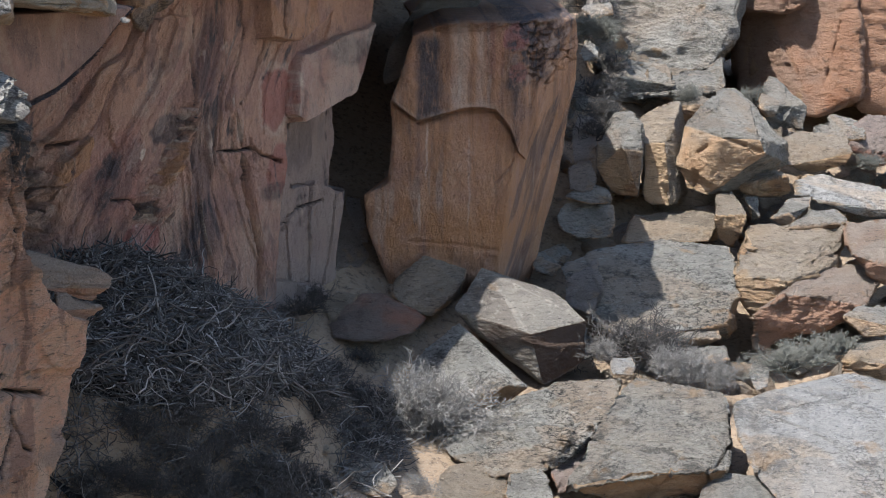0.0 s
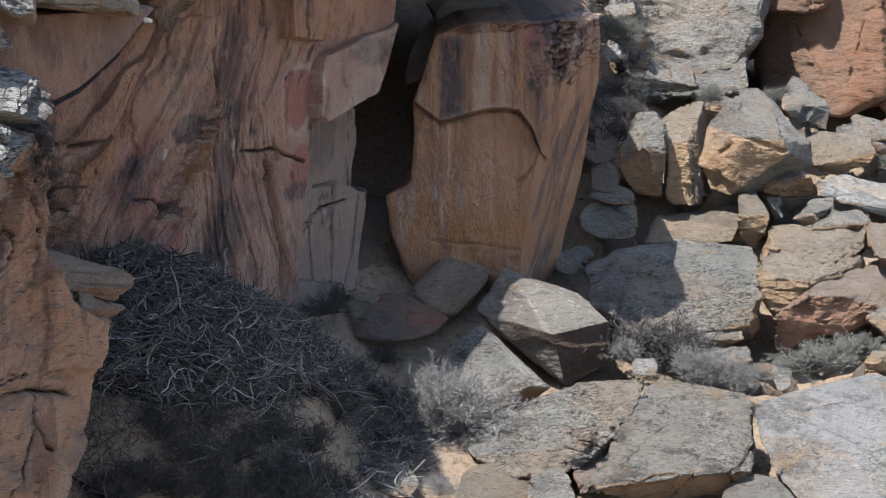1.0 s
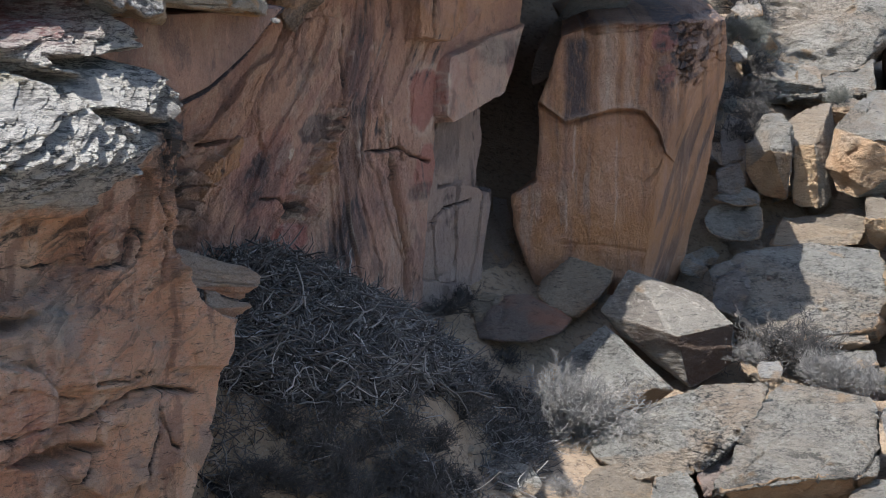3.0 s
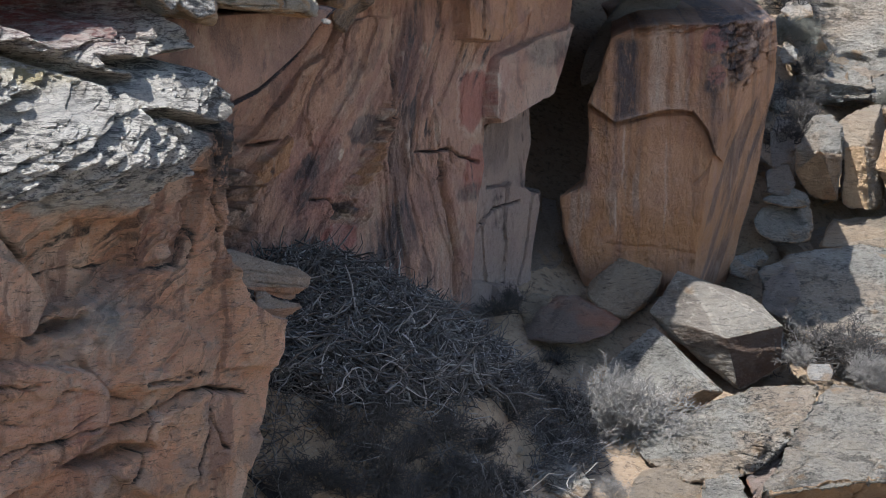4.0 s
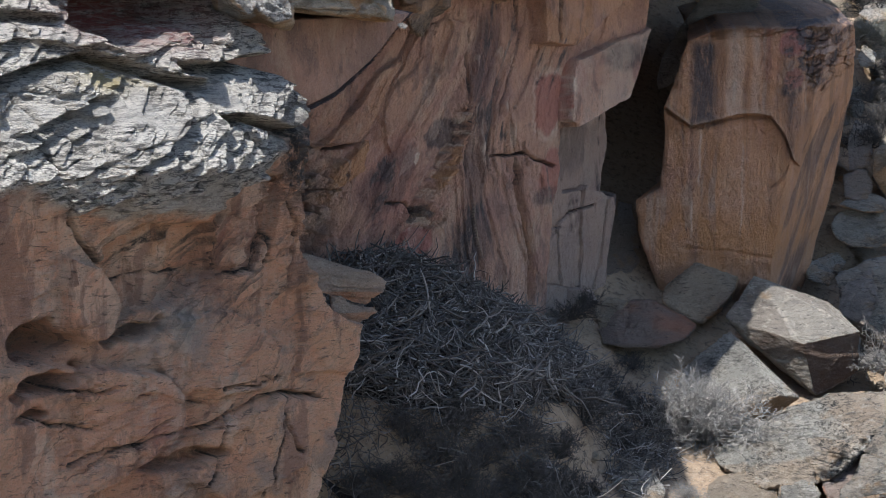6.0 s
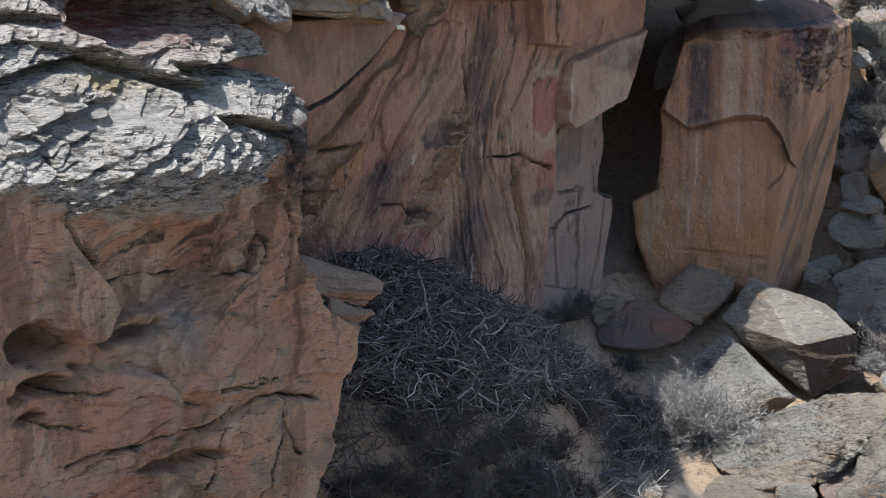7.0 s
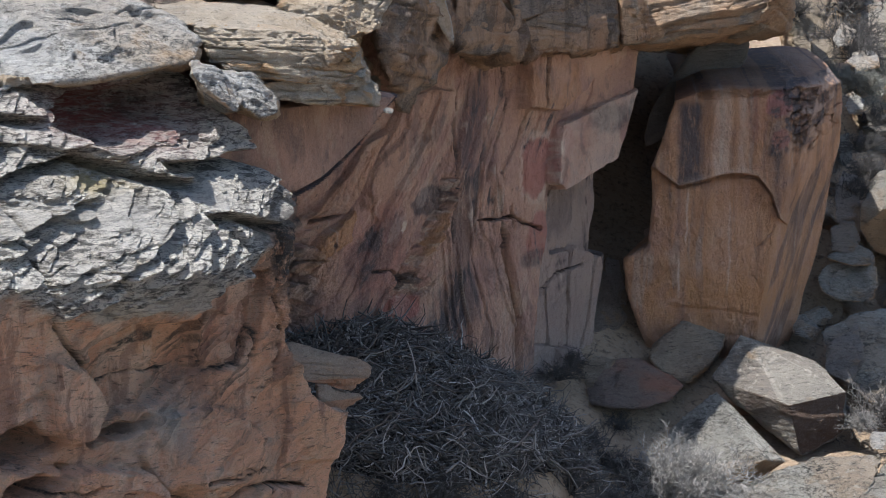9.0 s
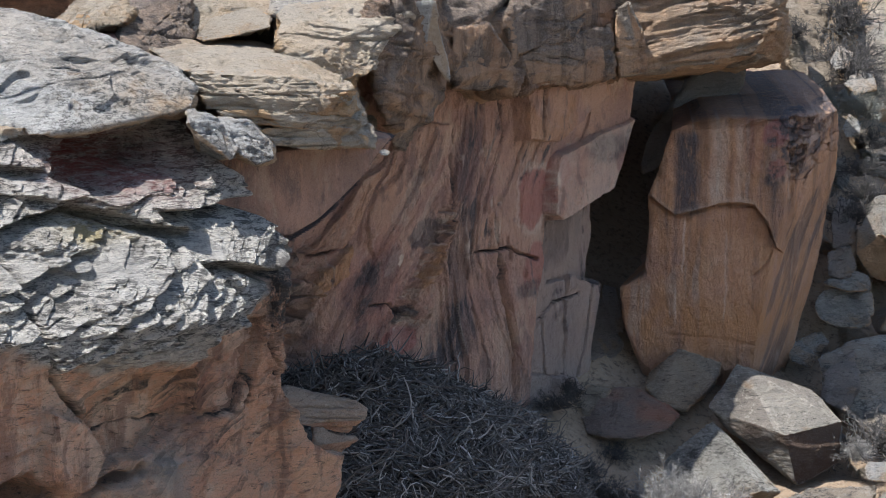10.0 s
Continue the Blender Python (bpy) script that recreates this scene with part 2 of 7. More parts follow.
# ---- materials ----
class Nodes:
    def __init__(self, name):
        self.mat = bpy.data.materials.new(name)
        self.mat.use_nodes = True
        self.t = self.mat.node_tree
        self.t.nodes.clear()
        self.out = self.t.nodes.new("ShaderNodeOutputMaterial")
        self.bsdf = self.t.nodes.new("ShaderNodeBsdfPrincipled")
        self.t.links.new(self.bsdf.outputs[0], self.out.inputs[0])
        self.coord = self.t.nodes.new("ShaderNodeTexCoord").outputs["Object"]

    def put(self, socket, value):
        if isinstance(value, bpy.types.NodeSocket):
            self.t.links.new(value, socket)
        else:
            socket.default_value = value

    def scaled(self, sx, sy, sz, rot=(0, 0, 0)):
        m = self.t.nodes.new("ShaderNodeMapping")
        self.t.links.new(self.coord, m.inputs[0])
        m.inputs["Rotation"].default_value = rot
        m.inputs["Scale"].default_value = (sx, sy, sz)
        return m.outputs[0]

    def noise(self, scale, detail=6, rough=0.6, vec=None, lo=0.3, hi=0.7, distort=0.0):
        n = self.t.nodes.new("ShaderNodeTexNoise")
        self.t.links.new(vec or self.coord, n.inputs["Vector"])
        n.inputs["Scale"].default_value, n.inputs["Detail"].default_value = scale, detail
        n.inputs["Roughness"].default_value, n.inputs["Distortion"].default_value = rough, distort
        return self.range(n.outputs["Fac"], lo, hi)

    def cells(self, scale, vec=None, lo=0.0, hi=0.06, feature="DISTANCE_TO_EDGE"):
        n = self.t.nodes.new("ShaderNodeTexVoronoi")
        n.feature = feature
        self.t.links.new(vec or self.coord, n.inputs["Vector"])
        n.inputs["Scale"].default_value = scale
        return self.range(n.outputs["Distance"], lo, hi)

    def range(self, value, lo, hi, a=0.0, b=1.0):
        m = self.t.nodes.new("ShaderNodeMapRange")
        self.put(m.inputs["Value"], value)
        for key, x in (("From Min", lo), ("From Max", hi), ("To Min", a), ("To Max", b)):
            m.inputs[key].default_value = x
        return m.outputs[0]

    def math(self, op, a, b=0.0):
        m = self.t.nodes.new("ShaderNodeMath")
        m.operation = op
        self.put(m.inputs[0], a)
        self.put(m.inputs[1], b)
        return m.outputs[0]

    def mask(self, name):
        a = self.t.nodes.new("ShaderNodeAttribute")
        a.attribute_name = name
        return a.outputs["Fac"]

    def random(self):
        return self.t.nodes.new("ShaderNodeObjectInfo").outputs["Random"]

    def mix(self, fac, a, b):
        m = self.t.nodes.new("ShaderNodeMix")
        m.data_type = "RGBA"
        self.put(m.inputs[0], fac)
        for sock, x in ((m.inputs[6], a), (m.inputs[7], b)):
            self.put(sock, x if isinstance(x, bpy.types.NodeSocket) else (*x, 1))
        return m.outputs[2]

    def warped(self, vec, scale, amount):
        n = self.t.nodes.new("ShaderNodeTexNoise")
        self.t.links.new(self.coord, n.inputs["Vector"])
        n.inputs["Scale"].default_value, n.inputs["Detail"].default_value = scale, 5
        m = self.t.nodes.new("ShaderNodeVectorMath")
        m.operation = "MULTIPLY_ADD"
        self.t.links.new(n.outputs["Color"], m.inputs[0])
        m.inputs[1].default_value = (amount,) * 3
        self.t.links.new(vec, m.inputs[2])
        return m.outputs[0]

    def seams(self, vec, scale, width, amount=1.0, patch=1.3):
        """Thin broken joints here and there, as a mask."""
        line = self.cells(scale, self.warped(vec, 2.2, 0.8), width, 0.0)
        where = self.noise(patch, 5, 0.65, lo=0.48, hi=0.58)
        both = self.math("MULTIPLY", line, where)
        return self.math("MULTIPLY", both, amount)

    def grit(self, colour, amount=1.0):
        """Sand grains, pits and hairline cracks over a stone's colour."""
        g = self.noise(95, 4, 0.75, lo=0.35, hi=0.65)
        colour = self.mix(self.range(g, 0, 0.45, 0.45 * amount, 0), colour, (0.06, 0.05, 0.045))
        colour = self.mix(self.range(g, 0.6, 1.0, 0, 0.4 * amount), colour, (0.72, 0.68, 0.62))
        pit = self.noise(30, 6, 0.85, vec=self.scaled(1, 1, 1.7), lo=0.57, hi=0.62)
        return self.mix(self.math("MULTIPLY", pit, 0.6 * amount), colour, (0.05, 0.04, 0.035))

    def done(self, colour, height=None, depth=0.01, rough=0.9, spec=0.2):
        self.put(self.bsdf.inputs["Base Color"], colour if isinstance(colour, bpy.types.NodeSocket) else (*colour, 1))
        self.put(self.bsdf.inputs["Roughness"], rough)
        self.bsdf.inputs["Specular IOR Level"].default_value = spec
        if height is not None:
            b = self.t.nodes.new("ShaderNodeBump")
            b.inputs["Distance"].default_value = depth
            b.inputs["Strength"].default_value = 1.0
            self.t.links.new(height, b.inputs["Height"])
            self.t.links.new(b.outputs[0], self.bsdf.inputs["Normal"])
        return self.mat


def stone(name, weathered, weathered2, fresh, lichen_dark, lichen=0.5, bed=(1, 1, 2.0), tilt=(0.15, -0.1, 0), runs=0.0):
    """Boulder sandstone: a grey lichen-speckled skin, tan where it broke freshly."""
    n = Nodes(name)
    v = n.scaled(*bed, tilt)
    skin = n.mix(n.noise(2.2, 5), weathered, weathered2)
    skin = n.mix(n.math("MULTIPLY", n.range(n.mask("tone"), 0.5, 0.85), 0.8), skin, [0.35 * c + 0.6 * f for c, f in zip(weathered2, fresh)])
    skin = n.mix(n.math("MULTIPLY", n.range(n.mask("tone"), 0.35, 0.1), 0.6), skin, [0.6 * c for c in weathered])
    skin = n.mix(n.math("MULTIPLY", n.noise(1.0, 7, 0.68, vec=v, lo=0.5, hi=0.62), 0.4), skin, [0.8 * c for c in fresh])
    skin = n.mix(n.math("MULTIPLY", n.noise(1.9, 8, 0.72, vec=v, lo=0.56, hi=0.62), 0.75 * lichen), skin, lichen_dark)
    skin = n.mix(n.math("MULTIPLY", n.noise(5, 7, 0.72, lo=0.5, hi=0.66), 0.55 * lichen), skin, [0.55 * c for c in weathered])
    thick = n.noise(1.3, 5, 0.6, lo=0.38, hi=0.6)
    skin = n.mix(n.math("MULTIPLY", n.math("MULTIPLY", n.noise(17, 8, 0.82, vec=n.warped(v, 6.0, 0.10), lo=0.50, hi=0.545), lichen), thick), skin, lichen_dark)
    skin = n.mix(n.math("MULTIPLY", n.noise(8, 9, 0.8, vec=n.scaled(bed[0], bed[1], 3.2 * bed[2], tilt), lo=0.565, hi=0.60), 0.8), skin, [0.7 * c for c in lichen_dark])
    skin = n.mix(n.math("MULTIPLY", n.noise(9, 7, 0.8, vec=n.scaled(1.1, 0.9, 1.8, tilt), lo=0.56, hi=0.63), 0.45), skin, [1.35 * c for c in weathered2])
    skin = n.mix(n.range(n.random(), 0, 1, 0, 0.35), skin, [0.55 * c for c in weathered])
    skin = n.mix(n.math("MULTIPLY", n.noise(1.7, 4, 0.6, vec=n.scaled(1, 1.2, 0.9), lo=0.6, hi=0.68), 0.5), skin, (0.48, 0.30, 0.15))
    clean = n.mix(n.noise(3.0, 6), fresh, [min(1, c * 1.35) for c in fresh])
    clean = n.mix(n.noise(1.4, 4, lo=0.5, hi=0.72), clean, [0.85 * fresh[0], 0.65 * fresh[1], 0.5 * fresh[2]])
    clean = n.mix(n.noise(5.0, 6, 0.7, vec=v, lo=0.56, hi=0.7), clean, (0.16, 0.11, 0.08))
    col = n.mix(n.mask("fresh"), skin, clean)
    if runs:
        down = n.noise(2.6, 7, 0.7, vec=n.scaled(1.5, 1.5, 0.16, (0, 0.05, 0)), lo=0.48, hi=0.58)
        col = n.mix(n.math("MULTIPLY", down, runs), col, (0.085, 0.072, 0.066))
    seam = n.seams(v, 0.8, 0.006, 0.7, 0.9)
    col = n.mix(n.math("MULTIPLY", seam, 0.7), col, (0.05, 0.04, 0.035))
    fine = n.noise(34, 9, 0.75)
    lay = n.noise(5, 10, 0.7, vec=n.scaled(bed[0], bed[1], bed[2], tilt))
    h = n.math("ADD", n.math("MULTIPLY", fine, 0.5), lay)
    return n.done(n.grit(col, 0.6), n.math("SUBTRACT", h, seam), 0.12)


GREY = stone("grey_stone", (0.36, 0.345, 0.31), (0.54, 0.51, 0.455), (0.56, 0.385, 0.245), (0.075, 0.075, 0.068), 0.7)
LICHEN = stone("lichened_stone", (0.37, 0.36, 0.325), (0.55, 0.525, 0.47), (0.46, 0.31, 0.19), (0.045, 0.045, 0.042), 1.0)
TAN = stone("tan_stone", (0.44, 0.365, 0.285), (0.58, 0.49, 0.385), (0.58, 0.40, 0.245), (0.12, 0.10, 0.085), 0.5)
WHITE = stone("white_stone", (0.50, 0.49, 0.47), (0.68, 0.66, 0.63), (0.66, 0.46, 0.27), (0.17, 0.17, 0.165), 0.85)
RED = stone("red_stone", (0.36, 0.285, 0.245), (0.44, 0.35, 0.30), (0.40, 0.21, 0.15), (0.15, 0.13, 0.12), 0.3)

# its fresh colour is no clean break: black varnish plus painted shade
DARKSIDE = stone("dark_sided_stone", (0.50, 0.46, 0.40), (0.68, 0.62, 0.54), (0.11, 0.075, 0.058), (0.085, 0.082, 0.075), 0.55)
LEDGE = stone("ledge_sandstone", (0.43, 0.345, 0.28), (0.53, 0.44, 0.36), (0.42, 0.245, 0.165), (0.2, 0.18, 0.16), 0.3)
DUSTY = stone("dusty_sandstone", (0.33, 0.29, 0.26), (0.42, 0.365, 0.325), (0.38, 0.31, 0.26), (0.12, 0.11, 0.11), 0.15)
CREAM = stone("cream_sandstone", (0.60, 0.50, 0.385), (0.72, 0.63, 0.51), (0.55, 0.36, 0.2), (0.30, 0.26, 0.2), 0.25)
CRUST = stone("crusted_sandstone", (0.56, 0.55, 0.53), (0.78, 0.77, 0.74), (0.50, 0.38, 0.26), (0.085, 0.085, 0.08), 1.0)
CAP = stone("caprock_sandstone", (0.33, 0.255, 0.205), (0.45, 0.36, 0.29), (0.48, 0.31, 0.20), (0.075, 0.065, 0.06), 0.7, runs=0.55)
PROW = stone("pale_caprock_sandstone", (0.46, 0.37, 0.285), (0.62, 0.53, 0.43), (0.52, 0.33, 0.20), (0.10, 0.085, 0.075), 0.7, runs=0.25)
FARRED = stone("orange_sandstone", (0.36, 0.225, 0.16), (0.42, 0.28, 0.20), (0.38, 0.21, 0.13), (0.28, 0.14, 0.1), 0.2)


def wall_stone():
    """Alcove sandstone, tan to purple-brown, with run-off streaks, desert-varnished patches, iron stains and painted
    shade.
    """
    n = Nodes("alcove_sandstone")
    slant = n.scaled(1.2, 1, 0.6, (0, 0.5, 0))
    base = n.mix(n.noise(0.9, 7, 0.65), (0.72, 0.45, 0.325), (0.58, 0.345, 0.27))
    base = n.mix(n.math("MULTIPLY", n.mask("plate"), 0.8), base, (0.80, 0.50, 0.32))
    base = n.mix(n.math("MULTIPLY", n.noise(1.3, 6, 0.65, lo=0.47, hi=0.6), 0.75), base, (0.47, 0.285, 0.245))
    base = n.mix(n.math("MULTIPLY", n.noise(2.8, 8, 0.7, vec=slant, lo=0.54, hi=0.61), 0.6), base, (0.27, 0.185, 0.17))
    base = n.mix(n.math("MULTIPLY", n.noise(2.1, 8, 0.72, vec=slant, lo=0.55, hi=0.61), 0.55), base, (0.74, 0.54, 0.41))
    base = n.mix(n.math("MULTIPLY", n.mask("ochre"), n.noise(4, 7, 0.7, lo=0.2, hi=0.5)), base, (0.60, 0.315, 0.155))
    base = n.mix(n.math("MULTIPLY", n.mask("dust"), 0.8), base, (0.46, 0.40, 0.365))
    base = n.mix(n.math("MULTIPLY", n.mask("iron"), n.noise(5, 7, 0.7, lo=0.15, hi=0.42)), base, (0.56, 0.245, 0.205))
    base = n.mix(n.math("MULTIPLY", n.mask("varnish_shade"), n.noise(7, 8, 0.75, vec=n.scaled(1.8, 1.8, 0.5), lo=0.28, hi=0.48, distort=0.3)), base, (0.125, 0.105, 0.11))
    base = n.mix(n.math("MULTIPLY", n.mask("bleach"), n.noise(8, 7, 0.75, lo=0.25, hi=0.5)), base, (0.84, 0.70, 0.58))
    base = n.mix(n.math("MULTIPLY", n.noise(17, 7, 0.8, vec=slant, lo=0.60, hi=0.65), 0.6), base, (0.10, 0.075, 0.07))
    h = n.math("ADD", n.math("MULTIPLY", n.noise(40, 9, 0.75), 0.3), n.noise(8, 10, 0.7, vec=slant))
    return n.done(n.grit(base, 0.5), h, 0.09)


ALCOVE = wall_stone()


def crag_stone():
    """Buttress sandstone: orange-tan below, grey lichen crust on its weathered head."""
    n = Nodes("buttress_sandstone")
    lay = n.scaled(1.0, 1.0, 5.0, (0.0, 0.45, 0))
    tan = n.mix(n.noise(1.1, 7, 0.65), (0.93, 0.545, 0.36), (0.82, 0.46, 0.315))
    tan = n.mix(n.math("MULTIPLY", n.mask("plate"), 0.7), tan, (0.80, 0.53, 0.345))
    tan = n.mix(n.noise(3.0, 8, 0.7, vec=lay, lo=0.47, hi=0.66), tan, (0.84, 0.55, 0.385))
    tan = n.mix(n.math("MULTIPLY", n.noise(1.0, 7, 0.68, lo=0.54, hi=0.66), 0.5), tan, (0.68, 0.31, 0.18))
    tan = n.mix(n.math("MULTIPLY", n.noise(1.6, 7, 0.7, lo=0.54, hi=0.62), 0.6), tan, (0.40, 0.33, 0.30))
    tan = n.mix(n.math("MULTIPLY", n.noise(1.3, 6, 0.65, vec=n.scaled(1.3, 1.3, 0.6, (0, 0.3, 0)), lo=0.54, hi=0.60), 0.75), tan, (0.90, 0.68, 0.53))
    tan = n.mix(n.math("MULTIPLY", n.noise(2.3, 6, 0.65, vec=n.scaled(1.6, 1.6, 0.3), lo=0.54, hi=0.60), 0.7), tan, (0.42, 0.235, 0.175))
    tan = n.mix(n.math("MULTIPLY", n.noise(7, 9, 0.78, vec=lay, lo=0.56, hi=0.63), 0.8), tan, (0.13, 0.095, 0.08))
    crust = n.mix(n.noise(3.0, 7, 0.72), (0.68, 0.635, 0.57), (0.93, 0.89, 0.82))
    crust = n.mix(n.math("MULTIPLY", n.noise(7, 9, 0.8, vec=lay, lo=0.50, hi=0.56), 0.9), crust, (0.10, 0.10, 0.098))
    crust = n.mix(n.math("MULTIPLY", n.noise(20, 7, 0.82, lo=0.53, hi=0.59), 0.75), crust, (0.09, 0.09, 0.085))
    crust = n.mix(n.math("MULTIPLY", n.mask("yellow"), n.noise(7, 6, 0.7, lo=0.35, hi=0.5)), crust, (0.52, 0.43, 0.24))
    col = n.mix(n.mask("crust"), tan, crust)
    col = n.mix(n.math("MULTIPLY", n.mask("bleach"), n.noise(5, 7, 0.7, lo=0.25, hi=0.5)), col, (0.52, 0.50, 0.47))
    col = n.mix(n.math("MULTIPLY", n.mask("iron"), n.noise(6, 7, 0.72, vec=lay, lo=0.3, hi=0.55)), col, (0.40, 0.12, 0.105))
    col = n.mix(n.math("MULTIPLY", n.mask("varnish_shade"), n.noise(10, 8, 0.75, lo=0.35, hi=0.52)), col, (0.085, 0.075, 0.07))
    seam = n.seams(n.scaled(1.0, 1.0, 1.9, (0, 0.42, 0)), 0.9, 0.006, 0.7, 0.9)
    col = n.mix(n.math("MULTIPLY", seam, 0.85), col, (0.06, 0.045, 0.04))
    h = n.math("ADD", n.math("MULTIPLY", n.noise(42, 9, 0.78), 0.5), n.noise(7, 10, 0.72, vec=lay))
    return n.done(n.grit(col, 0.55), n.math("SUBTRACT", h, seam), 0.12)


CRAG = crag_stone()


def soil():
    n = Nodes("sandy_soil")
    col = n.mix(n.noise(1.2, 6), (0.34, 0.25, 0.175), (0.46, 0.35, 0.25))
    col = n.mix(n.noise(14, 6, 0.7, lo=0.5, hi=0.66), col, (0.17, 0.13, 0.10))
    col = n.mix(n.noise(55, 3, lo=0.58, hi=0.66), col, (0.46, 0.40, 0.32))
    return n.done(col, n.noise(22, 9, 0.75), 0.03, 0.95)


SOIL = soil()


def wood(name, a, b):
    n = Nodes(name)
    isle = n.t.nodes.new("ShaderNodeNewGeometry").outputs["Random Per Island"]
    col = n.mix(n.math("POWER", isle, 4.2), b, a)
    col = n.mix(n.math("MULTIPLY", n.noise(18, 4), 0.6), col, [0.45 * c for c in a])
    return n.done(col, n.noise(60, 3), 0.003, 0.85)


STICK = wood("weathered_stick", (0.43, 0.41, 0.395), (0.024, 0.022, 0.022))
TWIG = wood("grey_twig", (0.46, 0.44, 0.42), (0.20, 0.19, 0.18))
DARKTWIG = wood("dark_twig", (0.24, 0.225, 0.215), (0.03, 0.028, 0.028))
# near-black colour stands in for shade in the gaps between nest sticks
CORESHADE = wood("core_shade", (0.022, 0.02, 0.02), (0.022, 0.02, 0.02))
SAGE = wood("sage_leaf", (0.27, 0.27, 0.235), (0.17, 0.17, 0.15))

# ---- ground ----
# the cliff line runs along (0.6, 0.8); its frame: along, into the rock, up
CLIFF = Matrix.Translation((-1.93, 22.5, 0)) @ Matrix.Rotation(math.atan2(0.8, 0.6), 4, "Z")


def nest_top(s, y):
    """Height of the heap over the cliff's frame."""
    ridge = 2.52 - 0.10 * np.clip(-0.3 - s, 0, 3) - 0.47 * np.clip(s - 0.4, 0, 3)
    return ridge - 0.52 * np.clip(-0.15 - y, 0, 3) ** 1.2


def ground_height(x, y):
    """The slope: rising away from the camera, banked up below the nest and towards the cleft."""
    u, v = np.clip(x, -4, 10) - 3, np.clip(y, 18, 32.5) - 26
    z = 1.08 - 0.17 * u + 0.34 * v - 0.03 * u * v + 0.02 * u * u + 0.02 * v * v
    z += 0.75 * np.exp(-(((x + 0.8) / 1.15) ** 2) - ((y - 21.3) / 1.1) ** 2) + 0.45 * np.exp(-(((x - 3.9) / 1.0) ** 2) - ((y - 31.4) / 1.2) ** 2)
    z -= 0.28 * np.exp(-(((x - 1.7) / 1.2) ** 2) - ((y - 24.6) / 0.9) ** 2) + 0.25 * np.exp(-(((x - 4.9) / 1.2) ** 2) - ((y - 27.2) / 1.6) ** 2)
    z -= 0.34 * step(1.9, 2.8, x) * step(25.0, 26.0, y) * step(33.0, 31.5, y)
    z -= 0.75 * np.exp(-(((x - 8.0) / 1.9) ** 2) - ((y - 33.8) / 1.8) ** 2)
    s, h = 0.6 * (x + 1.93) + 0.8 * (y - 22.5), -0.8 * (x + 1.93) + 0.6 * (y - 22.5)
    z = np.maximum(z, nest_top(s, h) - 0.22 - 2.0 * np.clip(np.hypot((s - 0.2) / 2.5, (h + 0.1) / 1.9) - 0.93, 0, 3))
    z = z - 0.16 * np.clip(18 - y, 0, 18)
    return np.clip(z + 0.05 * np.clip(y - 32.5, 0, 120), -4.2, None)


def make_ground():
    xs, ys = uneven(-900, -3.5, 8.5, 900, 0.05), uneven(-900, 19.0, 32.0, 1500, 0.05)
    X, Y = np.meshgrid(xs, ys)
    p = np.c_[X.ravel(), Y.ravel(), 0 * X.ravel()]
    z = ground_height(p[:, 0], p[:, 1]) + 0.10 * fbm(p, 0.9, 4, 3) + 0.035 * fbm(p, 6.0, 4, 8)
    p[:, 2] = z
    i = np.arange(X.size).reshape(X.shape)
    f = np.stack([i[:-1, :-1], i[:-1, 1:], i[1:, 1:], i[1:, :-1]], -1).reshape(-1, 4)
    return tagged(new("ground", mesh_of("ground", p, f, SOIL)), "sandy brown slope with stones below the cliff", "ground", kind="structure")


make_ground()


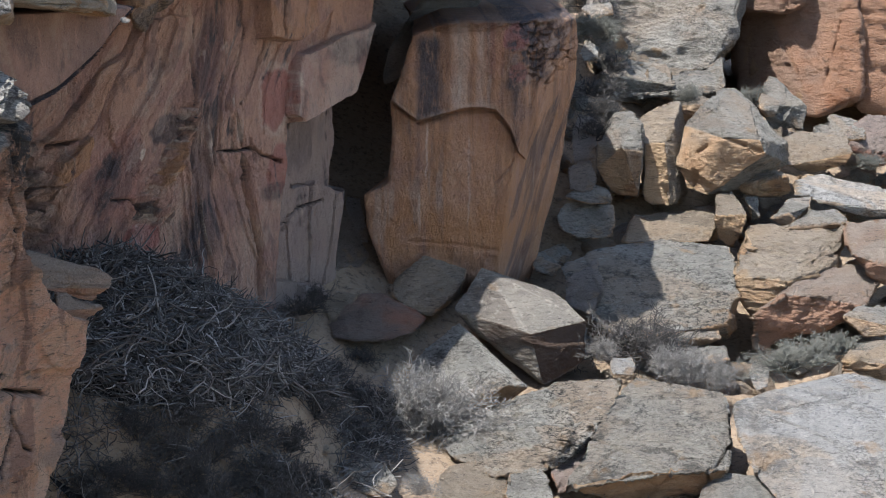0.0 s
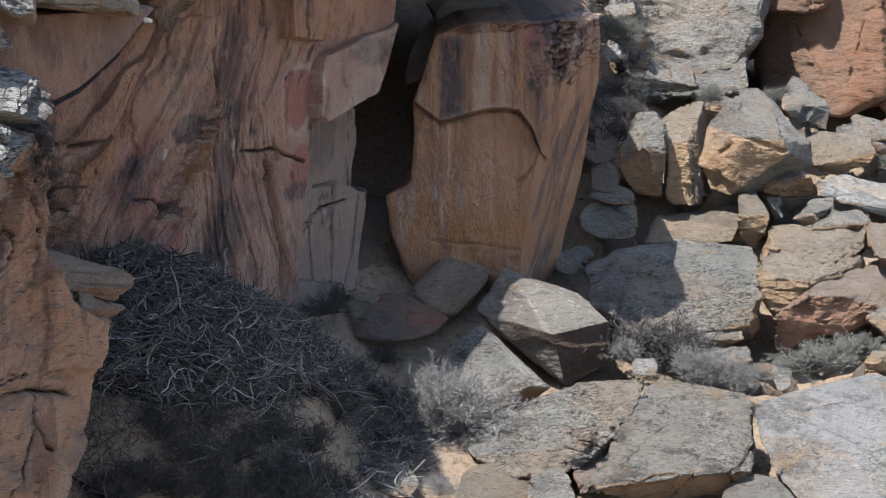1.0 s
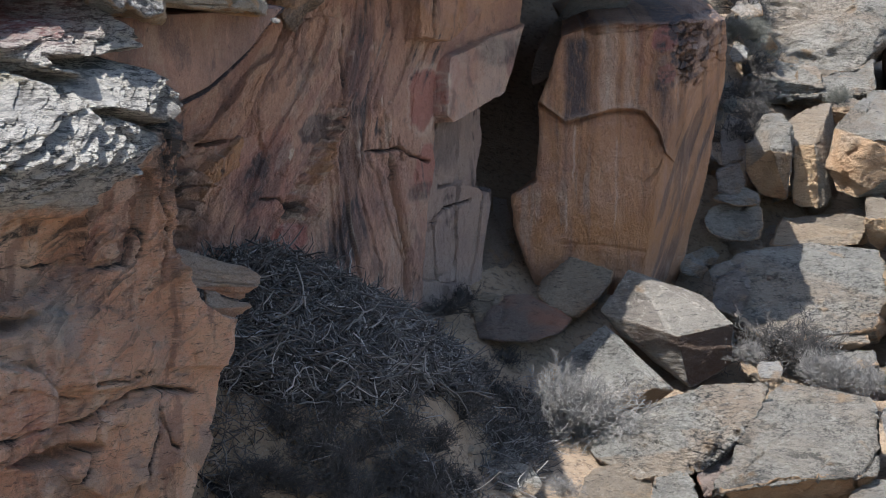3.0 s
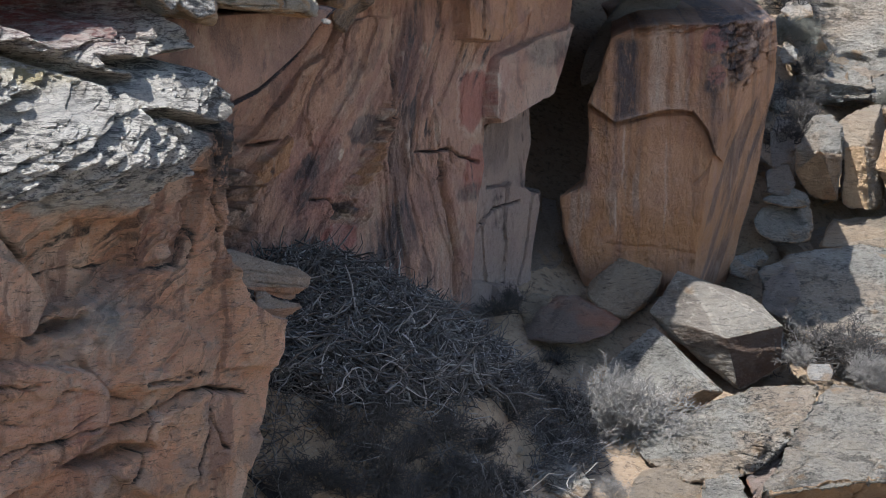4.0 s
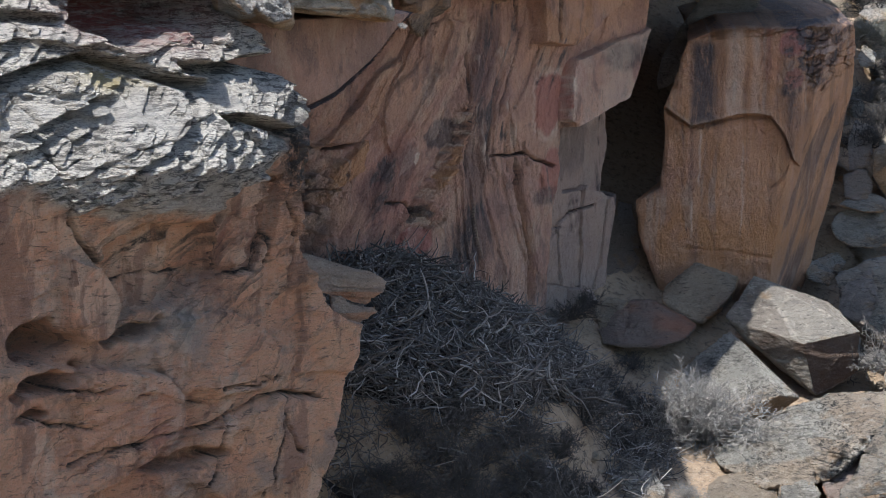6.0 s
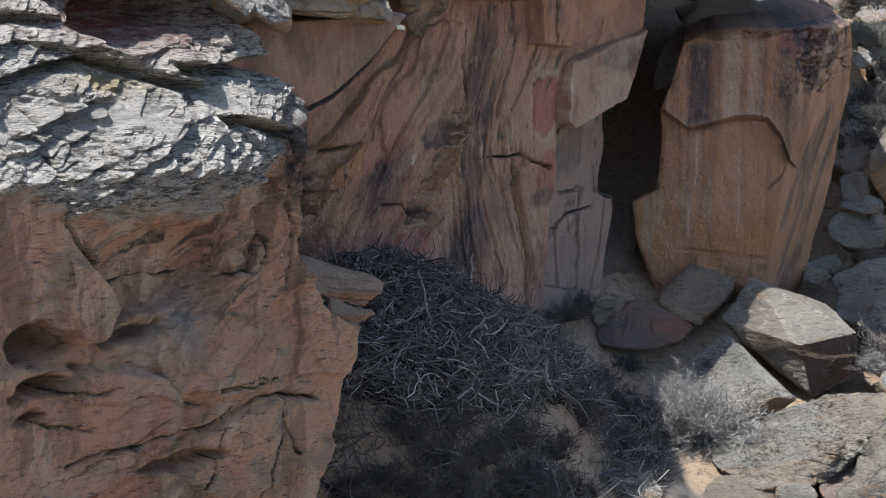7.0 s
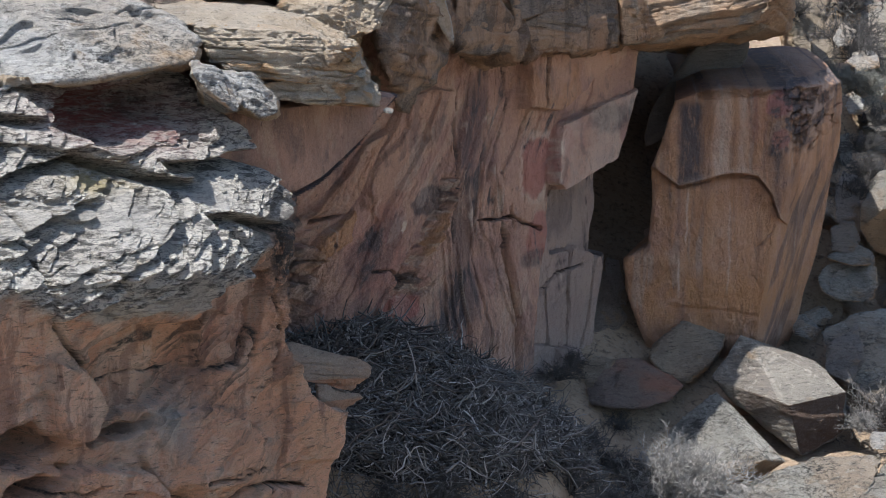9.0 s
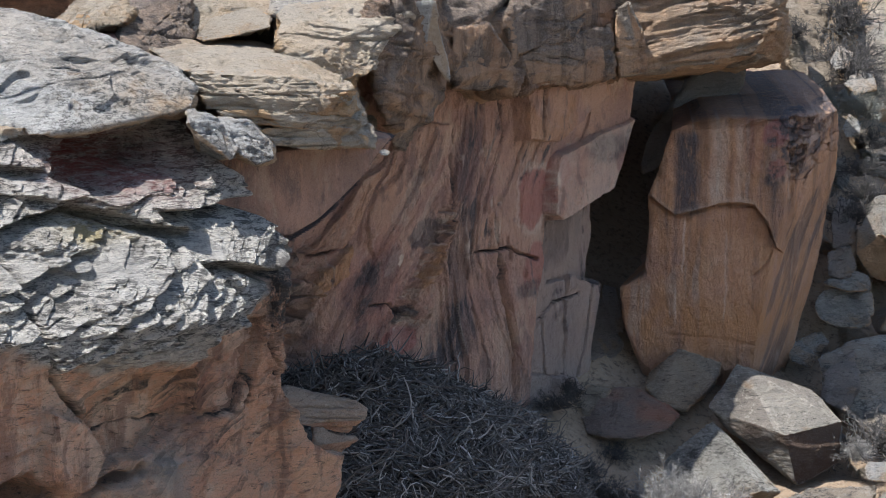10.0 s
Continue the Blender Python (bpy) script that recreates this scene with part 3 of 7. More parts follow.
# ---- the cliff ----
def make_wall():
    ss, zz = uneven(-4.2, -3.0, 4.5, 8.6, 0.0105, 1.15), uneven(0.3, 1.2, 5.3, 5.5, 0.0105, 1.15)
    S, Z = np.meshgrid(ss, zz)
    shape = S.shape
    p = np.c_[S.ravel(), 0 * S.ravel(), Z.ravel()]

    def nz(scale, octaves, seed, gain=0.5):
        return fbm(p, scale, octaves, seed, gain).reshape(shape)

    def aniso(u, v, fu, fv, octaves, seed, gain=0.5):
        return fbm(np.c_[u.ravel() * fu, 0 * p[:, 0], v.ravel() * fv], 1.0, octaves, seed, gain).reshape(shape)

    warp, mid, fine, grain = nz(0.9, 3, 5), nz(2.4, 4, 77), nz(9.0, 4, 14, 0.65), nz(30.0, 3, 15, 0.6)
    wob = 0.03 * mid + 0.02 * fine, 0.03 * nz(3.1, 4, 78) + 0.015 * nz(11.0, 3, 79)
    WS, WZ = S + wob[0], Z + wob[1]
    # run-off follows a sinuous line down the far half of the wall
    flow = np.interp(Z, [1.4, 2.2, 2.6, 3.0, 3.4, 3.9, 4.3, 4.6, 5.3], [2.78, 2.70, 2.55, 2.36, 2.22, 2.18, 2.36, 2.50, 2.50])
    U = S - (flow - 2.4) * (0.35 + 0.65 * step(1.1, 2.2, S)) + 0.025 * mid
    slant = S - 0.62 * (Z - 3) + 0.05 * mid
    left = step(1.25, 0.85, S - 0.25 * (Z - 3))
    y = 0.10 - 0.10 * (Z - 3.0) + 0.14 * nz(0.55, 3, 21)
    # near half: slanting slabs, thin spalls
    slab = aniso(slant, Z + 0.4 * S, 1.6, 0.45, 3, 31)
    y += left * 0.13 * terrace(slab, 2.5, 0.05)
    spall = aniso(slant, Z + 0.5 * S, 3.6, 1.3, 4, 32, 0.55)
    y += 0.055 * terrace(spall, 4.0, 0.07) * (0.35 + 0.65 * left)
    # far half: tall thin sheets along the run-off
    tall = aniso(U, Z, 2.4, 0.30, 3, 35)
    y += (1 - left) * 0.07 * terrace(tall, 2.5, 0.05)
    rib = ridged(np.c_[U.ravel() * 3.4, 0 * p[:, 0], Z.ravel() * 0.42], 1.0, 2, 41).reshape(shape)
    rib2 = ridged(np.c_[U.ravel() * 8.0, 0 * p[:, 0], Z.ravel() * 0.8], 1.0, 2, 43).reshape(shape)
    band = step(1.25, 1.6, S) * step(2.9, 2.5, S - 0.3 * np.clip(3.2 - Z, 0, 2))
    y -= band * (0.05 * step(0.80, 0.96, rib) + 0.02 * step(0.82, 0.96, rib2))
    y += 0.012 * terrace(fine, 3.0, 0.15) + 0.003 * grain
    # plates with outlines of their own
    plate, joint = 0 * S, 0 * S
    for pts, out, tint in (
        ([(-0.06, 3.72), (-0.45, 3.48), (-0.60, 3.14), (-0.12, 3.38)], 0.09, 1.0),
        ([(-0.9, 3.98), (0.0, 4.36), (0.46, 4.80), (0.30, 4.44), (0.02, 3.92), (-0.25, 3.68), (-0.7, 3.66)], 0.10, 0.25),
        ([(0.06, 3.86), (0.34, 4.42), (0.55, 4.80), (1.28, 4.80), (1.22, 4.3), (0.8, 3.9), (0.3, 3.5)], 0.05, 0.1),
        ([(1.02, 3.20), (1.36, 3.56), (1.42, 3.40), (1.16, 3.08)], 0.07, 0.8),
        ([(0.62, 2.74), (1.05, 2.72), (1.12, 2.40), (0.7, 2.45)], 0.04, 0.0),
    ):
        d = step(0.0, 0.022, inside(WS, WZ, pts))
        y -= out * d
        plate = np.maximum(plate, tint * d)
    # broken rubble running down behind the nest
    d = near_line(WS, Z, [(1.42, 3.80), (1.33, 3.50), (1.05, 3.14), (0.80, 2.86), (1.15, 2.80)])
    up, tv = flakes((S - 0.5 * Z) * 6.5 + mid, (Z + 0.4 * S) * 8.0 + 0.5 * fine, 8, 0.10)
    rubble = np.exp(-(d / 0.13) ** 2)
    y -= rubble * (0.16 * up + 0.12 * tv - 0.08)
    # smooth cream face beside the cleft, a tan block over it, dusty facets below
    face = step(0.0, 0.025, inside(WS, WZ, [(2.95, 3.66), (3.11, 3.57), (4.02, 3.82), (4.18, 4.14), (4.4, 4.6), (3.75, 4.48), (3.02, 4.30)]))
    y = y * (1 - 0.8 * face) - 0.14 * face
    upper = step(0.0, 0.03, inside(WS, WZ, [(2.35, 4.20), (2.62, 4.34), (3.10, 4.44), (3.70, 4.40), (3.80, 4.62), (3.70, 4.9), (3.7, 5.4), (2.2, 5.4)]))
    y = y * (1 - 0.5 * upper) - 0.26 * upper
    low = np.interp(S, [2.9, 3.1, 4.0, 4.2], [3.62, 3.57, 3.80, 4.1]) + 0.02 * mid
    under = step(3.02, 3.14, S - 0.04 * fine) * step(0.02, -0.02, Z - low)
    up, tv = flakes((S + 0.15 * Z) * 1.9 + 0.2 * mid, Z * 1.3 + 0.2 * mid, 26, 0.03)
    y = y * (1 - 0.75 * under) + under * (0.36 - 0.16 * up - 0.10 * tv)
    # niche of broken stone at the foot beside the buttress
    niche = np.clip(1.5 * bump_at(S, Z, -0.86, 3.02, 0.34, 0.52), 0, 1)
    up, tv = flakes((S + 0.2 * Z) * 4.6 + 0.5 * mid, Z * 6.5 + 0.3 * fine, 12, 0.08)
    y += niche * (0.34 - 0.34 * up - 0.14 * tv)
    # joints
    for pts, w, dep in (
        ([(-0.16, 3.71), (0.02, 3.91), (0.15, 4.15), (0.30, 4.44), (0.48, 4.72)], 0.016, 0.45),
        ([(-0.6, 3.62), (-0.2, 3.66), (0.0, 3.88)], 0.012, 0.25),
        ([(2.10, 3.95), (2.22, 3.55), (2.29, 3.39), (2.36, 2.97), (2.55, 2.59), (2.70, 2.21), (2.76, 1.5)], 0.020, 0.14),
        ([(1.95, 3.36), (2.46, 3.37), (2.60, 3.28), (2.96, 3.18)], 0.010, 0.14),
        ([(2.28, 3.36), (2.33, 3.20), (2.31, 3.05)], 0.010, 0.12),
        ([(2.42, 3.46), (2.5, 3.22)], 0.010, 0.12),
        ([(2.05, 5.1), (2.20, 4.6), (2.08, 4.2), (1.98, 3.8)], 0.010, 0.10),
        ([(2.53, 5.1), (2.57, 4.55), (2.41, 4.1), (2.25, 3.85)], 0.012, 0.12),
        ([(1.38, 4.7), (1.42, 4.2), (1.47, 3.7), (1.50, 3.2)], 0.010, 0.08),
        ([(1.84, 4.7), (1.88, 4.1), (1.90, 3.7), (1.86, 3.1), (2.05, 2.5)], 0.010, 0.08),
        ([(3.05, 3.3), (3.10, 2.95), (3.04, 2.6)], 0.012, 0.10),
        ([(3.2, 2.40), (3.5, 2.62), (3.9, 2.66)], 0.012, 0.10),
        ([(0.25, 3.05), (0.6, 3.0), (0.9, 2.83)], 0.010, 0.10),
    ):
        line = crack(S, Z, wob, pts, w, dep)
        y += line
        joint = np.maximum(joint, line / dep)
    orange = near_line(S + 0.5 * wob[0], Z, [(2.29, 3.39), (2.36, 2.97), (2.55, 2.59), (2.70, 2.21), (2.76, 1.5)])
    # the overhanging panel over the long crack
    line = np.interp(S, [-2.95, -2.66, -2.11, -1.72, -1.5], [4.25, 4.33, 4.60, 4.90, 5.05]) + 0.012 * mid
    panel = step(0.0, 0.03, Z - line) * step(-1.25, -1.5, S)
    y = y * (1 - panel) + panel * (-1.95 + 0.05 * warp + 0.008 * fine)
    y += 0.12 * step(-1.1, -1.4, S) * np.exp(-((Z - line - 0.06) / (0.018 + 0.022 * step(-2.4, -1.9, S))) ** 2)
    y += 0.9 * step(5.02, 5.10, Z) * step(-0.7, -1.0, S)
    # the cleft
    gap = np.interp(Z, [0.3, 3.6, 3.9, 4.2, 4.5, 5.5], [4.25, 4.22, 4.06, 4.20, 4.35, 4.45]) + 0.03 * mid
    y += 4.6 * step(0.0, 0.30, S - gap)
    streak = aniso(U, Z, 6.5, 0.45, 4, 33, 0.6)
    thin = aniso(U, Z, 16.0, 0.9, 3, 36, 0.6)

    def stain(s0, z0, rs, rz, soft=0.12, run=0.0, line=S):
        return step(0.42 - soft, 0.42 + soft, bump_at(line, Z, s0, z0, rs, rz) + 0.18 * mid + 0.16 * fine + run * streak + 0.4 * run * thin)

    dark = 0.65 * stain(1.62, 4.3, 0.24, 0.5, 0.2, 0.45) + 0.6 * stain(1.66, 3.3, 0.20, 0.7, 0.2, 0.45) + 0.7 * stain(1.72, 2.55, 0.32, 0.36, 0.2, 0.35) + 0.8 * stain(1.45, 2.05, 0.4, 0.35, 0.2, 0.5)
    dark += 0.8 * stain(1.08, 3.67, 0.36, 0.16, 0.12) + 0.9 * stain(0.85, 2.88, 0.2, 0.10) + 0.8 * stain(3.85, 4.30, 0.40, 0.16, 0.22, 0.3) + 0.55 * stain(0.15, 3.25, 0.4, 0.35, 0.2, 0.3, slant) + 0.7 * stain(2.84, 2.86, 0.22, 0.10, 0.25)
    dark += 0.40 * left * (1 - panel) * step(0.18, 0.38, aniso(slant, Z + 0.4 * S, 2.4, 1.5, 5, 38, 0.65)) + 0.2 * band * step(0.25, 0.4, thin) + 0.9 * niche * step(-0.1, 0.3, fine) + 0.5 * stain(3.55, 3.35, 0.3, 0.3, 0.2, 0.3)
    # shade of the joints, the overhanging panel and its gap, painted dark
    dark += 1.1 * step(0.25, 0.7, joint) + 0.5 * panel * step(-0.5, 0.3, warp + 0.5 * mid) + 1.2 * step(-1.2, -1.5, S) * step(0.3, 0.8, np.exp(-((Z - line - 0.03) / (0.024 + 0.025 * step(-2.3, -1.8, S) * step(-1.55, -1.75, S))) ** 2))
    iron = 0.8 * stain(2.78, 3.82, 0.27, 0.34, 0.10) + 0.8 * stain(2.90, 3.10, 0.19, 0.26, 0.10) + stain(0.80, 2.60, 0.26, 0.16, 0.10) + 0.6 * stain(3.08, 4.12, 0.14, 0.18, 0.15) + 0.4 * stain(1.62, 4.35, 0.2, 0.45, 0.25, 0.4) + 0.5 * stain(0.35, 3.2, 0.5, 0.5, 0.25, 0.2)
    halo = stain(2.79, 3.82, 0.31, 0.39, 0.08) * (1 - stain(2.78, 3.82, 0.27, 0.34, 0.08))
    pale = 1.2 * step(0.30, 0.55, bump_at(S, Z, 0.65, 3.45, 0.06, 0.09) + 0.5 * streak + 0.3 * thin) + 0.45 * face * step(-0.3, 0.2, mid) + 0.6 * halo
    pale += band * step(-0.25, 0.15, mid) * (0.6 * step(0.90, 0.96, rib) + 0.4 * step(0.92, 0.97, rib2)) + 0.22 * step(2.1, 2.5, S) * step(3.4, 2.6, Z) * step(0.0, 0.3, streak) * (1 - under)
    pale += 0.8 * rubble * step(0.15, 0.4, tv + 0.4 * fine) + 0.22 * left * (1 - panel) * step(0.28, 0.42, aniso(slant, Z + 0.5 * S, 4.0, 1.6, 4, 39))
    ochre = np.exp(-(orange / 0.018) ** 2) + 0.55 * upper * step(-0.1, 0.3, mid) + 0.7 * plate
    dust = 0.85 * under + 0.35 * step(2.1, 1.5, Z) + 0.7 * niche * step(0.2, 0.6, up)
    ob = new("cliff_wall", sheet("cliff_wall", S, Z, y, 6.0, ALCOVE, {k: np.clip(v, 0, 1) for k, v in (("varnish_shade", dark), ("iron", iron), ("bleach", pale), ("ochre", ochre), ("dust", dust), ("plate", plate))}))
    ob.matrix_world = CLIFF
    return tagged(ob, "streaked tan and purple-brown sandstone alcove wall with iron stains", "cliff", kind="structure")


make_wall()


def make_buttress():
    ss, zz = uneven(-8.6, -7.1, -2.9, -2.6, 0.0095, 1.15), uneven(-0.6, 1.3, 5.7, 5.75, 0.0095, 1.15)
    S, Z = np.meshgrid(ss, zz)
    shape = S.shape
    p = np.c_[S.ravel(), 0 * S.ravel(), Z.ravel()]

    def nz(scale, octaves, seed, gain=0.5):
        return fbm(p, scale, octaves, seed, gain).reshape(shape)

    warp, mid, fine, grain = nz(0.8, 3, 51), nz(2.6, 4, 53), nz(9.0, 4, 52, 0.65), nz(30.0, 3, 54, 0.6)
    wob = 0.05 * mid + 0.025 * fine, 0.04 * nz(3.1, 4, 56) + 0.02 * nz(11.0, 3, 57)
    edge = np.interp(S, [-8.6, -6.68, -6.34, -5.89, -5.07, -4.9, -4.37, -4.0], [4.2, 4.11, 3.88, 3.80, 3.83, 3.94, 4.06, 4.28])
    top = step(-0.05, 0.06, Z - edge + 0.12 * mid + 0.06 * fine)

    def aniso(u, v, fu, fv, octaves, seed, gain=0.5):
        return fbm(np.c_[u.ravel() * fu, 0 * p[:, 0], v.ravel() * fv], 1.0, octaves, seed, gain).reshape(shape)

    y = -2.80 + 0.10 * warp + 0.14 * step(2.2, 0.4, Z)
    y -= 0.42 * bump_at(S, Z, -5.3, 4.25, 1.0, 0.55)
    y += 1.15 * np.clip((Z - 4.15) / 1.55, 0, 1)
    # crusted head: flakes rising along the bedding, patch by patch, with smooth grey skin between
    a = S + 0.05 * warp
    bed = Z - 0.45 * (S + 5) + 0.06 * warp
    upper = step(4.60, 4.75, Z + 0.1 * mid)
    patchy = 0.1 + 0.9 * np.maximum(step(-0.08, 0.12, nz(1.9, 4, 58)), upper)
    h1, t1 = flakes((a + 0.25 * mid) * 1.5, (bed * (1 - upper) + Z * upper + 0.06 * mid) * 3.6, 61, 0.05)
    y -= top * (0.10 * h1 - 0.07 * t1)
    h2, t2 = flakes((a + 0.12 * mid) * 3.0, (bed + 0.04 * mid) * 13.0, 62, 0.12)
    y -= top * patchy * (0.055 * h2 - 0.06 * t2)
    h3, t3 = flakes((a + 0.08 * fine) * 6.5, (bed + 0.03 * mid + 0.01 * fine) * 30.0, 63, 0.20)
    y -= top * patchy * (0.030 * h3 - 0.03 * t3)
    strokes = aniso(a, bed + 0.02 * mid, 2.2, 30.0, 3, 64)
    y -= top * (0.03 * strokes * patchy + 0.010 * mid + 0.010 * fine + 0.005 * grain)
    # thick slabs with dark gaps beneath them
    for pts, out, w in (
        ([(-7.5, 4.70), (-6.53, 4.79), (-6.13, 4.86), (-5.75, 4.92), (-5.26, 4.75), (-4.88, 4.67)], 0.19, 0.032),
        ([(-5.1, 4.84), (-4.69, 4.78), (-4.24, 4.82), (-3.95, 4.76)], 0.22, 0.04),
        ([(-4.9, 4.46), (-4.72, 4.42), (-4.16, 4.30), (-3.95, 4.34)], 0.15, 0.03),
        ([(-7.3, 5.28), (-6.65, 5.25), (-6.2, 5.20), (-5.9, 5.16)], 0.16, 0.03),
        ([(-6.6, 4.42), (-6.2, 4.52), (-5.9, 4.60)], 0.10, 0.025),
        ([(-6.1, 4.10), (-5.7, 4.26), (-5.3, 4.42)], 0.06, 0.02),
    ):
        line = np.interp(S, [q[0] for q in pts], [q[1] for q in pts]) + 0.03 * mid
        within = step(pts[0][0] - 0.1, pts[0][0] + 0.1, S) * step(pts[-1][0] + 0.15, pts[-1][0] - 0.1, S)
        y -= out * within * step(-0.01, 0.035, Z - line) * step(0.42, 0.15, Z - line)
        y += 1.5 * out * within * np.exp(-((Z - line + w) / w) ** 2)
    # lower face: panels standing in and out along joints, fine slanting lamination
    low = 1 - top
    n1 = nz(0.85, 3, 71) + 0.02 * fine
    y -= low * (0.08 * terrace(n1, 3.0, 0.03) + 0.05 * n1)
    n2 = aniso(S + 0.25 * Z, Z - 0.35 * S, 1.6, 2.6, 4, 72, 0.55)
    y -= low * 0.045 * terrace(n2, 4.0, 0.05)
    plate = np.clip(1.6 * terrace(n1, 3.0, 0.03) + 1.2 * terrace(n2, 4.0, 0.05), 0, 1)
    h4, t4 = flakes((S + 0.08 * mid + 0.3 * Z) * 5.5, (Z - 0.35 * S + 0.06 * mid) * 10.0, 75, 0.06)
    broken = step(0.10, 0.26, nz(1.7, 3, 76))
    y -= low * broken * (0.035 * h4 - 0.03 * t4)
    lam = aniso(S + 0.3 * Z, Z - 0.6 * S + 0.10 * mid, 1.6, 24.0, 3, 74)
    y -= low * (0.06 * lam * bump_at(S, Z, -4.6, 3.0, 0.9, 0.6) + 0.010 * lam)
    y -= 0.006 * fine + 0.005 * low * mid + 0.004 * grain
    WS, WZ, joint = S + 0.7 * wob[0], Z + 0.7 * wob[1], 0 * S
    for pts, out in (
        ([(-6.0, 3.62), (-5.73, 3.76), (-4.98, 3.70), (-4.95, 3.3), (-5.3, 3.12), (-5.8, 3.08)], -0.16),
        ([(-4.97, 3.95), (-4.94, 3.41), (-4.86, 3.25), (-4.5, 3.29), (-4.30, 3.5), (-4.22, 3.98)], -0.11),
        ([(-7.60, 2.88), (-6.71, 2.93), (-5.91, 2.75), (-5.42, 2.62), (-5.31, 2.50), (-5.25, 2.29), (-5.31, 2.17), (-5.63, 2.03), (-5.93, 1.90), (-7.65, 1.73)], 0.16),
        ([(-5.13, 2.12), (-4.81, 2.21), (-4.17, 2.28), (-3.71, 2.16), (-3.97, 1.68), (-4.82, 1.54), (-5.22, 1.79)], 0.08),
        ([(-5.25, 2.46), (-4.97, 2.46), (-4.87, 2.25), (-5.13, 2.16), (-5.28, 2.09)], -0.05),
        ([(-5.36, 3.05), (-4.68, 2.96), (-4.20, 2.68), (-4.33, 2.35), (-5.21, 2.39), (-5.53, 2.75)], 0.06),
        ([(-4.78, 4.06), (-4.31, 3.89), (-4.37, 3.56), (-4.55, 3.32), (-4.90, 3.29), (-4.98, 3.50)], 0.05),
        ([(-6.35, 3.60), (-6.05, 3.50), (-5.82, 3.20), (-5.95, 2.95), (-6.3, 2.95)], 0.12),
        ([(-3.9, 3.25), (-3.25, 2.98), (-3.3, 2.3), (-4.0, 2.4)], 0.05),
    ):
        y -= out * step(0.0, 0.025, inside(WS, WZ, pts))
    for pts, w, dep in (
        ([(-3.72, 2.18), (-4.17, 2.30), (-4.51, 2.29), (-4.83, 2.22), (-5.13, 2.14), (-5.28, 2.03)], 0.014, 0.32),
        ([(-5.24, 2.36), (-4.97, 2.33)], 0.012, 0.2),
        ([(-4.89, 2.44), (-4.57, 2.40), (-4.39, 2.41)], 0.012, 0.2),
        ([(-6.39, 2.14), (-5.92, 2.17), (-5.32, 2.19)], 0.012, 0.2),
        ([(-5.76, 2.18), (-5.75, 2.05), (-5.85, 1.95)], 0.012, 0.2),
        ([(-4.18, 2.09), (-4.12, 1.88), (-4.03, 1.82)], 0.012, 0.2),
        ([(-6.42, 2.69), (-6.17, 2.61), (-5.96, 2.62)], 0.012, 0.2),
        ([(-6.6, 5.1), (-6.54, 4.8), (-6.47, 4.49), (-6.41, 4.2), (-6.37, 3.88), (-6.2, 3.69), (-6.02, 3.55), (-5.84, 3.35), (-5.77, 3.16), (-5.91, 3.0)], 0.014, 0.42),
        ([(-4.97, 3.75), (-4.94, 3.41), (-4.86, 3.25), (-4.50, 3.29), (-4.32, 3.5)], 0.010, 0.28),
        ([(-5.42, 2.62), (-5.31, 2.50), (-5.25, 2.29), (-5.31, 2.17), (-5.63, 2.03), (-5.85, 1.91)], 0.013, 0.28),
        ([(-6.2, 2.10), (-5.8, 2.18), (-5.4, 2.30)], 0.008, 0.12),
        ([(-4.76, 2.29), (-4.9, 2.10), (-5.0, 1.8), (-5.2, 1.6)], 0.009, 0.14),
        ([(-6.7, 2.52), (-6.4, 2.44), (-6.15, 2.34)], 0.010, 0.14),
        ([(-4.1, 4.2), (-4.2, 3.8), (-4.05, 3.5), (-4.12, 3.15)], 0.009, 0.24),
        ([(-4.45, 3.75), (-4.3, 3.5), (-4.38, 3.3)], 0.009, 0.18),
        ([(-5.75, 3.34), (-5.4, 3.36), (-5.1, 3.34)], 0.008, 0.12),
        ([(-4.9, 2.42), (-4.5, 2.45), (-4.2, 2.42)], 0.008, 0.12),
        ([(-4.45, 1.5), (-4.3, 1.9), (-4.1, 2.3)], 0.008, 0.10),
    ):
        line = crack(S, Z, wob, pts, w, dep)
        y += 0.4 * line
        joint = np.maximum(joint, line / dep)
    # hollows, with a sharp upper lip
    for s0, z0, rs, rz, dep in ((-5.25, 1.98, 0.45, 0.07, 0.25), (-6.50, 3.02, 0.36, 0.12, 0.45), (-6.55, 2.76, 0.34, 0.08, 0.40), (-6.72, 2.54, 0.14, 0.04, 0.30), (-5.70, 2.98, 0.22, 0.08, 0.35), (-5.1, 5.16, 0.62, 0.17, 0.5)):
        y += dep * step(0.30, 0.50, bump_at(S + 0.20 * mid + 0.08 * fine, Z + 0.10 * mid + 0.06 * fine, s0, z0, rs, rz))
    # the flank falls back into the alcove, undercut towards its foot
    rimline = np.interp(Z, [-0.6, 1.39, 2.15, 2.68, 2.74, 2.9, 3.3, 3.56, 4.11, 4.39, 4.8, 5.7], [-4.3, -3.72, -3.40, -3.15, -3.45, -3.7, -4.02, -3.98, -3.95, -3.80, -4.12, -4.3])
    over = S - rimline - 0.06 * mid - 0.035 * fine
    y += 2.6 * step(-0.05, 0.9, over) + 0.30 * step(-0.02, 0.08, over)
    for _ in range(2):
        soft = np.pad(y, 1, mode="edge")
        soft = (soft[:-2, 1:-1] + soft[2:, 1:-1] + soft[1:-1, :-2] + soft[1:-1, 2:] + 2 * soft[1:-1, 1:-1] + 0.5 * (soft[:-2, :-2] + soft[2:, 2:] + soft[:-2, 2:] + soft[2:, :-2])) / 8
        y = y + (soft - y) * step(0.004, 0.02, np.abs(soft - y)) * step(0.3, 0.05, joint)
